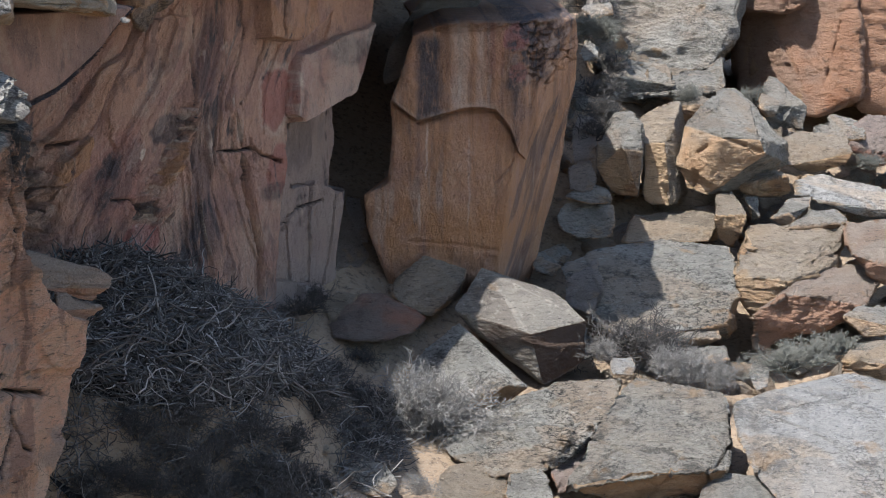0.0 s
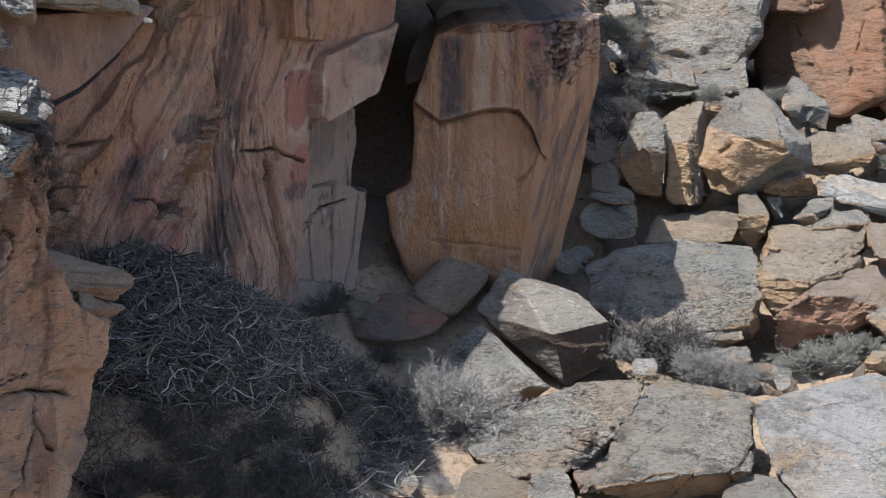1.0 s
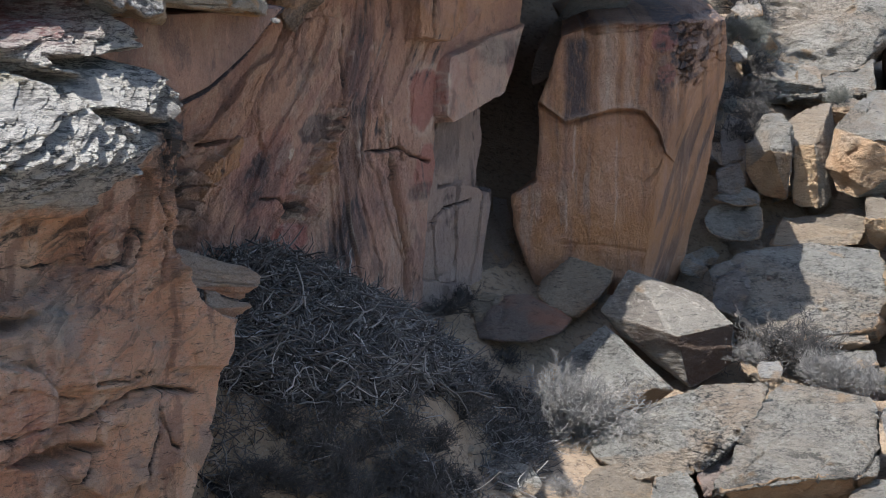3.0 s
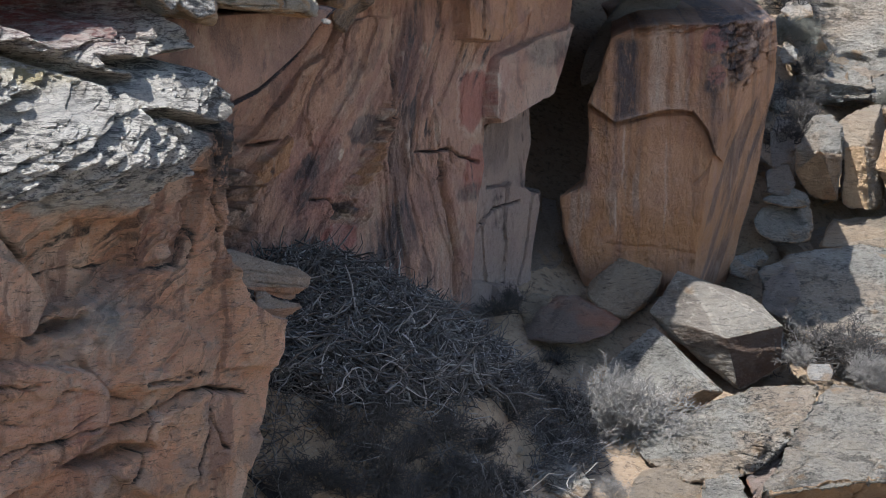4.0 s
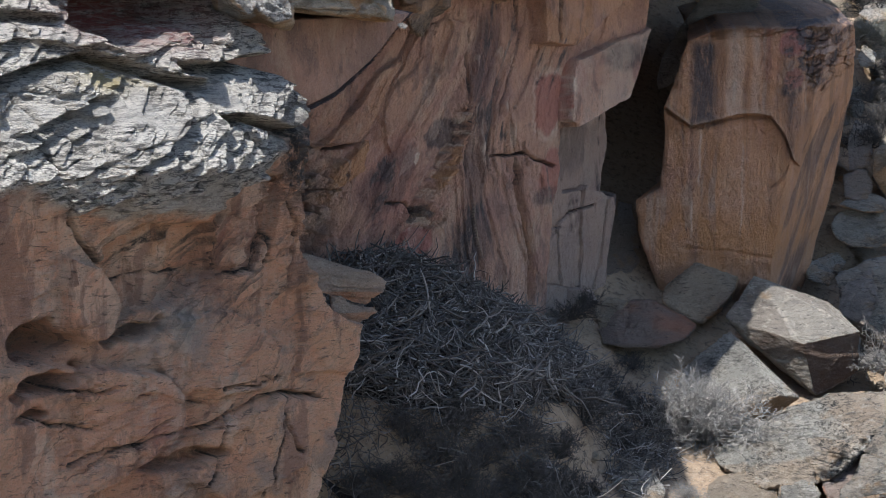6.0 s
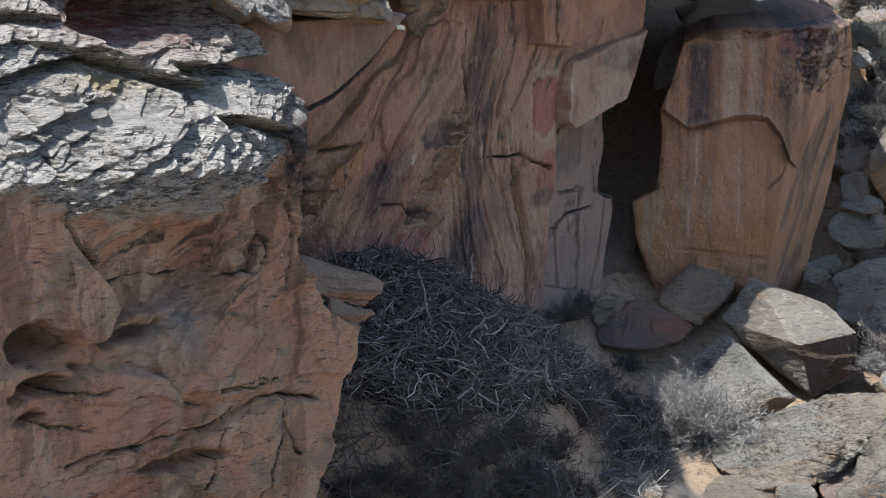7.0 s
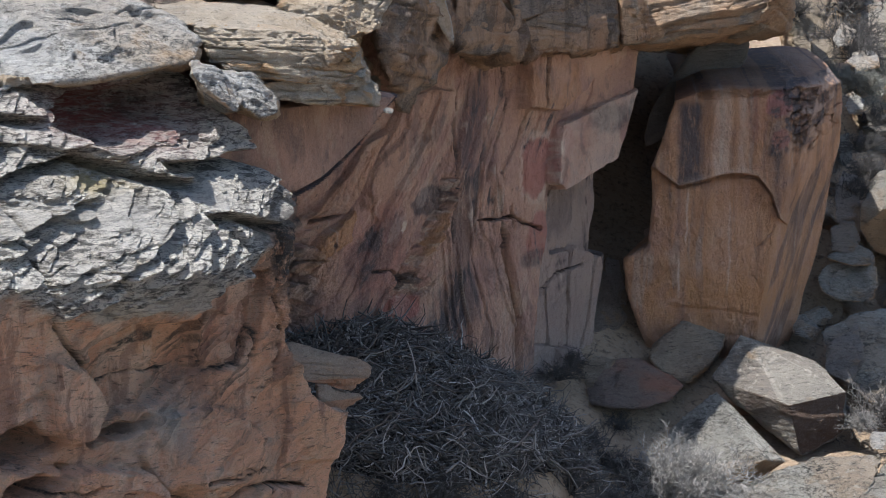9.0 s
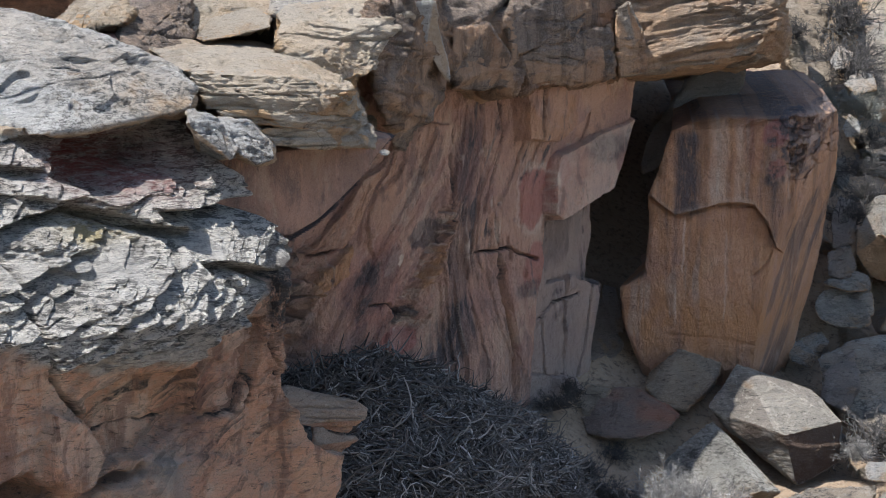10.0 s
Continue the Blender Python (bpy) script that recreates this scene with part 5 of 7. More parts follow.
block("boulder", [(2.40, 22.80, 0.52), (2.91, 23.00, 0.52), (2.71, 22.30, 0.30), (2.44, 22.10, 0.24), (2.40, 22.20, 0.38), (2.71, 23.20, 0.18)], RED, "rust-stained stone in the gap under the slabs", "boulder", n=5, rough=0.04, seed=45)
block("boulder", [(4.32, 23.20, 0.89), (4.78, 23.60, 0.92), (5.25, 23.90, 0.97), (5.72, 24.00, 1.04), (6.18, 23.80, 0.95), (6.67, 23.40, 0.80), (6.25, 21.80, -0.01), (4.68, 21.60, 0.06), (4.35, 22.20, 0.41), (4.27, 22.70, 0.69), (4.71, 22.80, 0.66), (4.91, 22.50, 0.64), (5.74, 24.40, 0.22)], WHITE, "white angular block with an orange patch", "boulder", fresh=(-0.9, -0.4, 0), n=7, rough=0.04, cracks=0.06, seed=46)
block("boulder", [(3.86, 22.20, 0.25), (4.11, 22.40, 0.37), (4.43, 22.30, 0.36), (4.63, 21.90, 0.15), (4.44, 21.50, 0.04), (3.69, 21.50, 0.05), (4.28, 23.00, -0.14)], GREY, "grey low stone in front of the white block", "boulder", n=6, rough=0.04, seed=47)
block("boulder", [(0.35, 22.00, 0.57), (0.57, 22.20, 0.60), (0.79, 22.20, 0.56), (0.92, 21.80, 0.44), (0.77, 21.60, 0.34), (0.40, 21.70, 0.42), (0.64, 22.60, 0.30)], GREY, "grey smooth stone among the shrubs", "boulder", n=5, rough=0.02, sharp=10, seed=48)
block("boulder", [(-2.13, 20.80, 1.21), (-2.04, 21.00, 1.31), (-1.92, 21.00, 1.29), (-1.81, 20.90, 1.02), (-1.83, 20.70, 0.81), (-2.06, 20.50, 0.71), (-2.17, 20.60, 0.84), (-2.06, 21.60, 0.86)], GREY, "grey smooth rock at the buttress foot", "boulder", n=5, rough=0.03, sharp=12, seed=49)
block("boulder", [(-0.67, 21.50, 1.18), (-0.62, 21.60, 1.24), (-0.50, 21.60, 1.17), (-0.54, 21.40, 1.15), (-0.60, 21.80, 1.12)], TAN, "small tan stone among the sticks", "boulder", n=4, rough=0.01, seed=50)
block("boulder", [(0.03, 21.90, 0.76), (0.11, 22.10, 0.83), (0.25, 22.00, 0.76), (0.22, 21.80, 0.72), (0.14, 22.20, 0.69)], TAN, "small tan stone among the sticks", "boulder", n=4, rough=0.01, seed=51)
block("ledge_slab", [(-2.16, 18.00, 3.19), (-2.13, 18.30, 3.23), (-2.03, 18.60, 3.10), (-1.61, 18.75, 3.01), (-1.52, 18.85, 2.92), (-1.54, 18.75, 2.85), (-1.67, 18.60, 2.76), (-1.98, 18.10, 2.96), (-2.14, 18.00, 3.06), (-2.12, 19.40, 2.93), (-1.71, 19.60, 2.80)], LEDGE, "grey ledge slab jutting from the buttress", "rock", fresh=(0.4, -0.6, -0.7), n=6, rough=0.02, beds=0.02, bed_scale=16, seed=52)
block("boulder", [(0.09, 26.60, 2.26), (0.22, 27.00, 2.43), (0.45, 27.00, 2.46), (0.58, 26.80, 2.22), (0.76, 26.60, 1.93), (0.69, 26.40, 1.77), (0.11, 26.20, 1.74), (0.39, 27.60, 1.91)], DUSTY, "smooth grey boulder jammed at the foot of the cleft", "boulder", n=6, rough=0.03, sharp=10, seed=53)
block("boulder", [(0.48, 27.20, 2.53), (0.64, 27.00, 2.52), (0.73, 26.70, 2.04), (0.63, 26.70, 2.01), (0.51, 27.00, 2.26), (0.65, 27.60, 2.25)], DUSTY, "grey angular stone in the cleft", "boulder", n=5, rough=0.03, seed=54)
block("boulder", [(0.85, 27.00, 3.82), (0.98, 27.40, 4.24), (1.25, 27.60, 4.62), (1.52, 27.80, 4.94), (2.22, 28.20, 5.06), (2.20, 28.00, 4.73), (1.66, 27.80, 4.48), (1.28, 27.50, 3.97), (0.97, 27.10, 3.75), (1.38, 29.00, 4.28)], DUSTY, "dark rounded rock leaning in the cleft", "boulder", n=6, rough=0.03, sharp=12, seed=55)
block("boulder", [(-1.91, 18.20, 2.93), (-1.67, 18.60, 2.75), (-1.57, 18.70, 2.70), (-1.67, 18.55, 2.64), (-1.82, 18.30, 2.63), (-1.89, 18.10, 2.78), (-1.82, 19.20, 2.61)], LEDGE, "tan broken stone under the jutting ledge", "boulder", n=5, rough=0.03, seed=56)
block("boulder", [(-1.48, 19.50, 4.96), (-1.44, 19.55, 4.97), (-1.39, 19.60, 4.94), (-1.40, 19.55, 4.92), (-1.46, 19.50, 4.93), (-1.45, 19.80, 4.93)], WHITE, "white chip of stone at the end of the crack", "boulder", n=4, rough=0.01, seed=57)
# caprock above the alcove
block("caprock", [(-2.78, 18.50, 5.55), (-2.28, 18.80, 5.50), (-1.79, 19.30, 5.41), (-1.63, 19.60, 5.29), (-2.21, 18.60, 5.11), (-1.93, 18.90, 5.07), (-1.58, 19.60, 4.99), (-2.68, 18.40, 5.20), (-3.23, 19.60, 5.75), (-2.82, 20.00, 5.70), (-2.39, 20.40, 5.62), (-1.80, 20.40, 5.43), (-3.48, 21.00, 5.11), (-1.78, 22.50, 4.76)], CREAM, "cream bedded sandstone ledge", "rock", n=7, rough=0.04, beds=0.06, bed_scale=9, bed_axis=(0.12,-0.02,1), seed=61)
block("ledge_bed", [(-2.31, 18.05, 5.30), (-2.12, 18.20, 5.31), (-1.81, 18.60, 5.24), (-1.62, 18.95, 5.22), (-1.52, 19.20, 5.12), (-2.28, 18.05, 5.17), (-2.04, 18.25, 5.13), (-1.73, 18.70, 5.08), (-1.50, 19.20, 5.01), (-2.41, 19.65, 5.30), (-1.91, 20.20, 5.24), (-1.62, 20.80, 5.12), (-2.14, 19.85, 5.13), (-1.60, 20.80, 5.01)], CREAM, "weathered cream sandstone bed of the ledge", "rock", group="beds of the cream ledge", n=6, sharp=180, bed_axis=(0.12, -0.02, 1), cracks=0.03, rough=0.035, beds=0.03, bed_scale=16, seed=111)
block("ledge_bed", [(-2.59, 17.85, 5.46), (-2.23, 18.05, 5.45), (-1.88, 18.45, 5.40), (-1.69, 18.80, 5.32), (-1.58, 19.05, 5.26), (-2.52, 17.95, 5.33), (-2.11, 18.15, 5.30), (-1.76, 18.60, 5.23), (-1.60, 19.05, 5.18), (-2.69, 19.45, 5.46), (-1.98, 20.05, 5.40), (-1.68, 20.65, 5.26), (-2.21, 19.75, 5.30), (-1.70, 20.65, 5.18)], CREAM, "weathered cream sandstone bed of the ledge", "rock", group="beds of the cream ledge", n=6, sharp=180, bed_axis=(0.12, -0.02, 1), cracks=0.03, rough=0.04, beds=0.035, bed_scale=14, seed=112)
block("ledge_bed", [(-2.71, 17.80, 5.61), (-2.43, 17.95, 5.61), (-1.96, 18.40, 5.53), (-1.73, 18.75, 5.48), (-1.65, 18.95, 5.40), (-2.68, 17.85, 5.46), (-2.23, 18.05, 5.42), (-1.84, 18.50, 5.38), (-1.66, 18.95, 5.30), (-2.81, 19.40, 5.61), (-2.06, 20.00, 5.53), (-1.75, 20.55, 5.40), (-2.33, 19.65, 5.42), (-1.76, 20.55, 5.30)], CREAM, "weathered cream sandstone bed of the ledge", "rock", group="beds of the cream ledge", n=6, sharp=180, bed_axis=(0.12, -0.02, 1), cracks=0.03, rough=0.04, beds=0.03, bed_scale=14, seed=113)
block("ledge_bed", [(-2.80, 17.85, 5.76), (-2.44, 18.05, 5.73), (-2.05, 18.40, 5.66), (-1.78, 18.80, 5.57), (-1.67, 18.95, 5.52), (-2.75, 17.80, 5.62), (-2.31, 18.05, 5.57), (-1.88, 18.50, 5.50), (-1.69, 18.90, 5.44), (-2.90, 19.45, 5.76), (-2.15, 20.00, 5.66), (-1.77, 20.55, 5.52), (-2.41, 19.65, 5.57), (-1.79, 20.50, 5.44)], CREAM, "weathered cream sandstone bed of the ledge", "rock", group="beds of the cream ledge", n=6, sharp=180, bed_axis=(0.12, -0.02, 1), cracks=0.03, rough=0.045, beds=0.03, bed_scale=12, seed=114)
block("ledge_bed", [(-3.33, 19.00, 5.85), (-2.88, 18.60, 5.86), (-2.53, 18.70, 5.81), (-2.12, 19.00, 5.75), (-1.76, 19.30, 5.60), (-2.88, 18.00, 5.74), (-2.47, 18.20, 5.69), (-2.07, 18.55, 5.63), (-1.73, 18.95, 5.53), (-3.43, 20.60, 5.85), (-2.63, 20.30, 5.81), (-1.86, 20.90, 5.60), (-2.57, 19.80, 5.69), (-1.83, 20.55, 5.53)], CREAM, "weathered cream sandstone bed of the ledge", "rock", group="beds of the cream ledge", n=6, sharp=180, bed_axis=(0.12, -0.02, 1), cracks=0.03, rough=0.05, beds=0.03, bed_scale=12, seed=115)
block("caprock", [(-2.31, 19.60, 5.99), (-2.02, 19.80, 6.05), (-1.66, 20.00, 5.92), (-1.55, 20.00, 5.76), (-1.57, 19.80, 5.57), (-1.79, 19.50, 5.53), (-2.06, 19.30, 5.70), (-2.22, 19.30, 5.76), (-2.32, 19.40, 5.92), (-2.40, 20.60, 6.13), (-1.73, 20.80, 6.19), (-1.26, 21.20, 6.07), (-1.43, 20.80, 5.85), (-2.58, 22.00, 5.76), (-1.53, 22.00, 5.61)], CREAM, "cream bedded sandstone ledge", "rock", n=7, rough=0.04, beds=0.07, bed_scale=8, bed_axis=(0.12,-0.02,1), seed=62)
block("caprock", [(-4.37, 17.40, 6.25), (-3.91, 17.60, 6.19), (-3.57, 17.80, 6.09), (-3.35, 17.90, 5.99), (-3.11, 17.90, 5.81), (-2.85, 17.90, 5.74), (-2.70, 17.60, 5.60), (-2.70, 17.40, 5.50), (-3.00, 17.00, 5.47), (-3.45, 16.60, 5.40), (-3.95, 16.30, 5.41), (-4.48, 16.20, 5.44), (-4.67, 16.80, 6.10), (-3.00, 19.00, 5.46), (-3.44, 19.20, 5.81), (-4.37, 19.20, 6.12), (-3.10, 18.80, 5.34)], CRUST, "grey lichen-crusted head of the buttress", "rock", n=7, rough=0.06, beds=0.025, bed_scale=10, bed_axis=(-0.25,0.15,1), sharp=45, seed=63)
block("caprock", [(-1.72, 20.40, 5.99), (-1.46, 20.80, 6.26), (-1.18, 21.20, 6.14), (-0.99, 21.80, 5.33), (-1.12, 21.90, 5.58), (-1.45, 20.60, 4.89), (-1.51, 20.20, 5.23), (-1.40, 21.30, 4.76), (-1.12, 21.40, 5.24), (-1.29, 20.80, 4.99), (-1.62, 20.30, 5.61), (-1.29, 23.00, 6.36), (-1.10, 23.50, 5.45), (-1.51, 23.00, 4.72)], CAP, "dark rough caprock recess beside the ledge", "rock", n=6, rough=0.09, beds=0.05, seed=64)
block("caprock", [(-1.18, 22.00, 5.78), (-1.07, 23.00, 6.36), (-0.55, 23.90, 6.33), (0.54, 25.20, 6.22), (0.49, 24.90, 5.23), (0.02, 24.10, 5.13), (-0.53, 23.10, 5.16), (-1.03, 22.20, 5.21), (-0.98, 24.80, 4.94), (0.02, 25.40, 4.92), (0.63, 25.80, 5.04), (0.57, 26.50, 6.22), (-1.28, 30.00, 4.80), (0.87, 30.50, 4.98), (-0.01, 31.00, 6.04)], CAP, "dark-streaked overhanging caprock above the alcove", "rock", n=7, rough=0.12, cracks=0.10, beds=0.025, bed_scale=5, sharp=160, seed=65)
block("caprock", [(-1.02, 22.20, 5.27), (-1.01, 22.30, 5.82), (-0.70, 22.60, 5.82), (-0.48, 23.10, 5.48), (-0.61, 23.00, 5.26), (-0.78, 22.70, 5.19), (-1.13, 24.50, 5.07), (-0.79, 25.00, 5.68), (-0.57, 25.50, 5.29), (-0.73, 25.00, 5.03)], CAP, "dark varnished face of the overhanging caprock", "rock", n=6, sharp=220, rough=0.04, cracks=0.02, seed=116)
block("caprock", [(-0.48, 23.20, 5.47), (-0.56, 23.10, 5.78), (-0.49, 23.40, 6.12), (0.04, 24.00, 6.15), (0.24, 24.20, 5.79), (0.10, 24.00, 5.58), (-0.18, 23.70, 5.62), (-0.54, 25.50, 5.29), (0.03, 26.30, 5.85), (0.16, 26.20, 5.42)], CAP, "dark varnished block in the caprock", "rock", n=6, sharp=220, rough=0.05, cracks=0.03, seed=117)
block("caprock", [(-0.44, 23.30, 5.44), (-0.18, 23.70, 5.59), (0.10, 24.00, 5.55), (0.52, 24.50, 5.72), (0.58, 24.60, 5.15), (0.04, 24.00, 5.11), (-0.42, 23.40, 5.16), (-0.45, 25.50, 5.10), (0.56, 26.50, 5.47), (0.59, 26.40, 4.98)], CAP, "tan block with dark run-off under the caprock", "rock", n=6, sharp=220, rough=0.05, beds=0.02, bed_scale=9, cracks=0.03, seed=118)
block("caprock", [(0.56, 24.55, 5.84), (0.69, 24.65, 5.92), (0.79, 24.75, 5.70), (0.87, 24.80, 5.53), (0.88, 24.80, 5.18), (0.60, 24.60, 5.15), (0.73, 26.40, 5.81), (0.91, 26.50, 5.28), (0.64, 26.40, 5.10)], PROW, "upright tan slab standing in the caprock", "rock", n=6, sharp=220, rough=0.04, seed=119)
block("caprock", [(0.42, 25.20, 6.22), (2.31, 25.90, 6.25), (2.32, 25.30, 5.86), (2.24, 25.20, 5.57), (2.01, 25.20, 5.30), (1.21, 25.15, 5.17), (0.61, 25.00, 5.11), (0.37, 24.85, 5.18), (2.66, 29.00, 5.79), (2.70, 28.60, 5.10), (1.37, 28.80, 4.71), (2.44, 26.50, 5.61), (2.28, 29.50, 6.24)], PROW, "bedded overhanging caprock with a pale prow", "rock", n=7, rough=0.09, beds=0.06, bed_scale=12, cracks=0.08, bed_axis=(-0.25,0.1,1), sharp=120, seed=66)
block("caprock", [(-4.04, 18.90, 6.07), (-3.87, 19.30, 6.17), (-3.59, 19.40, 6.19), (-3.46, 19.20, 6.12), (-3.49, 18.90, 6.05), (-3.73, 18.60, 6.02), (-3.94, 18.70, 6.04), (-4.12, 20.50, 6.15), (-3.70, 20.30, 6.01)], CREAM, "cream weathered block on the cliff top", "rock", n=6, rough=0.08, beds=0.05, seed=67)
block("caprock", [(-3.58, 19.60, 5.94), (-3.60, 20.00, 6.20), (-3.03, 20.40, 6.22), (-2.93, 20.00, 6.01), (-3.08, 19.70, 5.86), (-2.47, 20.20, 5.90), (-2.59, 22.00, 6.40), (-3.90, 22.00, 6.50), (-2.46, 20.50, 6.07)], CREAM, "brown weathered block on the cliff top", "rock", n=6, rough=0.08, beds=0.05, seed=68)
block("boulder", [(-3.03, 19.60, 5.88), (-2.94, 19.90, 6.03), (-2.63, 20.10, 6.12), (-2.42, 20.00, 6.05), (-2.39, 19.70, 5.97), (-2.65, 19.50, 5.91), (-2.92, 19.40, 5.87), (-2.90, 20.60, 6.05), (-2.54, 20.60, 5.95)], CREAM, "tan boulder perched on the ledge", "boulder", n=6, rough=0.03, seed=69)
block("caprock", [(-2.50, 20.40, 6.03), (-2.47, 21.00, 6.34), (-1.80, 21.40, 6.43), (-1.49, 21.20, 6.14), (-1.28, 21.20, 5.84), (-1.51, 20.80, 5.91), (-1.91, 20.40, 6.08), (-1.62, 23.00, 6.47), (-2.71, 23.00, 6.52), (-1.37, 22.60, 5.90)], CRUST, "grey weathered crest of the cliff", "rock", n=6, rough=0.08, beds=0.04, seed=70)
block("caprock", [(-1.29, 20.90, 6.15), (-1.12, 21.00, 6.15), (-1.11, 21.20, 5.84), (-0.99, 21.40, 5.52), (-0.97, 21.50, 5.35), (-1.02, 21.40, 5.37), (-1.18, 21.10, 5.69), (-1.25, 21.00, 5.90), (-1.12, 21.80, 5.79)], CRUST, "pale tapering prow hanging from the caprock", "rock", n=5, rough=0.03, seed=76)
block("upper_cliff", [(-6.30, 24.00, 6.14), (-1.22, 26.00, 6.06), (2.70, 29.50, 5.83), (2.77, 30.00, 7.75), (-1.27, 27.00, 7.71), (-6.51, 25.00, 7.69), (-7.16, 30.00, 6.35), (2.31, 33.00, 6.27), (-7.19, 30.00, 5.35), (2.33, 33.00, 5.03), (-6.59, 25.00, 5.56), (-1.88, 26.50, 5.34), (2.09, 29.50, 5.27)], CAP, "brown cliff rising behind the caprock", "cliff", n=6, rough=0.15, beds=0.12, bed_scale=3, seed=77)
block("far_cliff", [(4.44, 37.50, 6.13), (6.18, 38.00, 6.12), (6.59, 37.50, 4.47), (4.80, 36.50, 4.37), (4.39, 37.00, 4.59), (5.88, 42.00, 5.02), (7.38, 42.00, 4.04), (5.00, 41.00, 4.10)], CREAM, "yellowish cliff standing beyond the slope", "cliff", n=6, rough=0.1, seed=78)
# ledges beyond the slope
block("far_ledge", [(4.19, 34.50, 5.09), (6.21, 33.80, 5.11), (6.32, 33.50, 4.80), (6.12, 33.20, 4.02), (5.66, 32.80, 3.57), (4.97, 32.90, 3.33), (4.13, 33.20, 3.63), (4.01, 33.60, 4.00), (4.95, 37.00, 3.53), (6.74, 37.00, 3.44), (6.89, 38.00, 5.09), (4.52, 38.00, 5.09)], GREY, "pale grey bedded cliff above the rock slope", "rock", n=7, rough=0.08, beds=0.10, bed_scale=1.6, sharp=150, seed=71)
block("far_cliff", [(6.51, 35.40, 5.07), (7.19, 35.00, 5.08), (8.07, 34.40, 5.10), (8.12, 34.20, 3.96), (7.93, 33.40, 3.12), (7.28, 33.20, 2.86), (6.49, 34.60, 2.82), (6.41, 35.20, 3.90), (7.03, 38.00, 2.64), (9.07, 38.00, 2.63), (9.00, 38.00, 5.09)], FARRED, "orange-tan cliff with a shaded recess", "rock", fresh=(0, -1, 0), n=7, rough=0.10, beds=0.04, bed_scale=1.3, seed=72)
block("far_cliff", [(8.08, 34.40, 5.10), (10.01, 36.00, 5.05), (10.10, 34.50, 2.77), (8.65, 33.80, 2.72), (7.97, 33.60, 2.94), (9.57, 39.00, 3.30), (11.40, 39.00, 2.82), (10.84, 39.00, 5.07)], FARRED, "red-brown cliff beyond the slope", "rock", fresh=(0, -1, 0), n=6, rough=0.08, beds=0.04, seed=73)
block("boulder", [(4.28, 31.30, 3.31), (4.70, 32.20, 3.54), (5.50, 32.30, 3.46), (5.86, 32.60, 3.75), (5.61, 31.13, 3.40), (5.42, 31.31, 3.16), (4.82, 31.38, 3.23), (5.21, 32.90, 3.25)], GREY, "grey rubble rock on the upper slope", "boulder", n=6, rough=0.100, beds=0.04, seed=74)
block("boulder", [(3.70, 31.60, 3.86), (3.81, 31.90, 4.03), (3.99, 31.80, 3.92), (3.92, 31.50, 3.75), (3.73, 31.50, 3.77), (3.91, 32.10, 3.86)], WHITE, "white sunlit stone on the upper slope", "boulder", n=5, rough=0.03, seed=75)
block("boulder", [(3.89, 31.30, 3.61), (4.44, 32.60, 3.79), (4.98, 32.50, 3.68), (4.99, 31.54, 3.44), (4.55, 31.59, 3.17), (4.03, 31.48, 3.26), (4.58, 33.00, 3.40)], GREY, "grey bedded ledge under the shrubs", "boulder", n=6, rough=0.075, seed=80)
block("boulder", [(4.73, 30.80, 3.21), (5.09, 31.40, 3.32), (5.41, 30.64, 3.29), (5.45, 30.63, 3.11), (5.12, 30.87, 3.01), (5.27, 31.80, 3.08)], GREY, "grey slab on the rocky slope", "boulder", n=6, rough=0.062, seed=81)
block("boulder", [(3.32, 29.20, 3.00), (3.47, 29.60, 3.25), (3.68, 29.50, 3.15), (3.59, 29.00, 2.74), (3.33, 28.90, 2.68), (3.60, 30.00, 2.85)], DUSTY, "dark stone in the shade of the great block", "boulder", n=6, rough=0.05, seed=82)
block("boulder", [(3.25, 28.80, 2.63), (3.52, 29.00, 2.71), (3.61, 28.80, 2.48), (3.46, 28.50, 2.35), (3.23, 28.50, 2.42), (3.49, 29.40, 2.45)], DUSTY, "dark stone in the shade of the great block", "boulder", n=6, rough=0.05, seed=83)
block("boulder", [(6.86, 31.60, 2.86), (7.25, 32.00, 2.97), (7.62, 31.90, 2.90), (7.50, 31.07, 2.76), (7.17, 31.23, 2.61), (6.83, 31.10, 2.72), (7.43, 32.40, 2.70)], GREY, "broken grey stone under the red cliff", "boulder", n=6, rough=0.075, seed=84)
block("boulder", [(7.27, 31.40, 2.84), (7.72, 32.00, 3.01), (8.51, 32.00, 2.93), (8.46, 31.46, 2.37), (7.64, 31.25, 2.39), (7.23, 31.01, 2.65), (8.20, 32.60, 2.56)], RED, "brown broken rock below the red cliff", "boulder", n=6, rough=0.088, seed=85)
block("boulder", [(5.53, 29.80, 2.50), (5.88, 30.10, 2.53), (6.04, 29.07, 2.51), (6.14, 29.21, 2.24), (5.73, 29.29, 2.20), (5.46, 29.19, 2.36), (6.02, 30.40, 2.28)], TAN, "tan low rock on the slope", "boulder", n=6, rough=0.062, seed=86)
block("boulder", [(5.87, 28.20, 1.96), (6.16, 28.60, 2.11), (6.61, 28.70, 2.12), (6.66, 28.31, 2.01), (6.26, 28.40, 1.88), (6.45, 29.10, 1.90)], GREY, "grey low rock on the slope", "boulder", n=5, rough=0.050, seed=87)
block("boulder", [(6.15, 26.30, 1.22), (6.42, 26.60, 1.29), (7.01, 26.60, 1.29), (6.84, 25.68, 1.13), (6.36, 26.05, 1.00), (6.72, 27.00, 1.02)], GREY, "grey flat rock on the slope", "boulder", n=6, rough=0.062, seed=88)
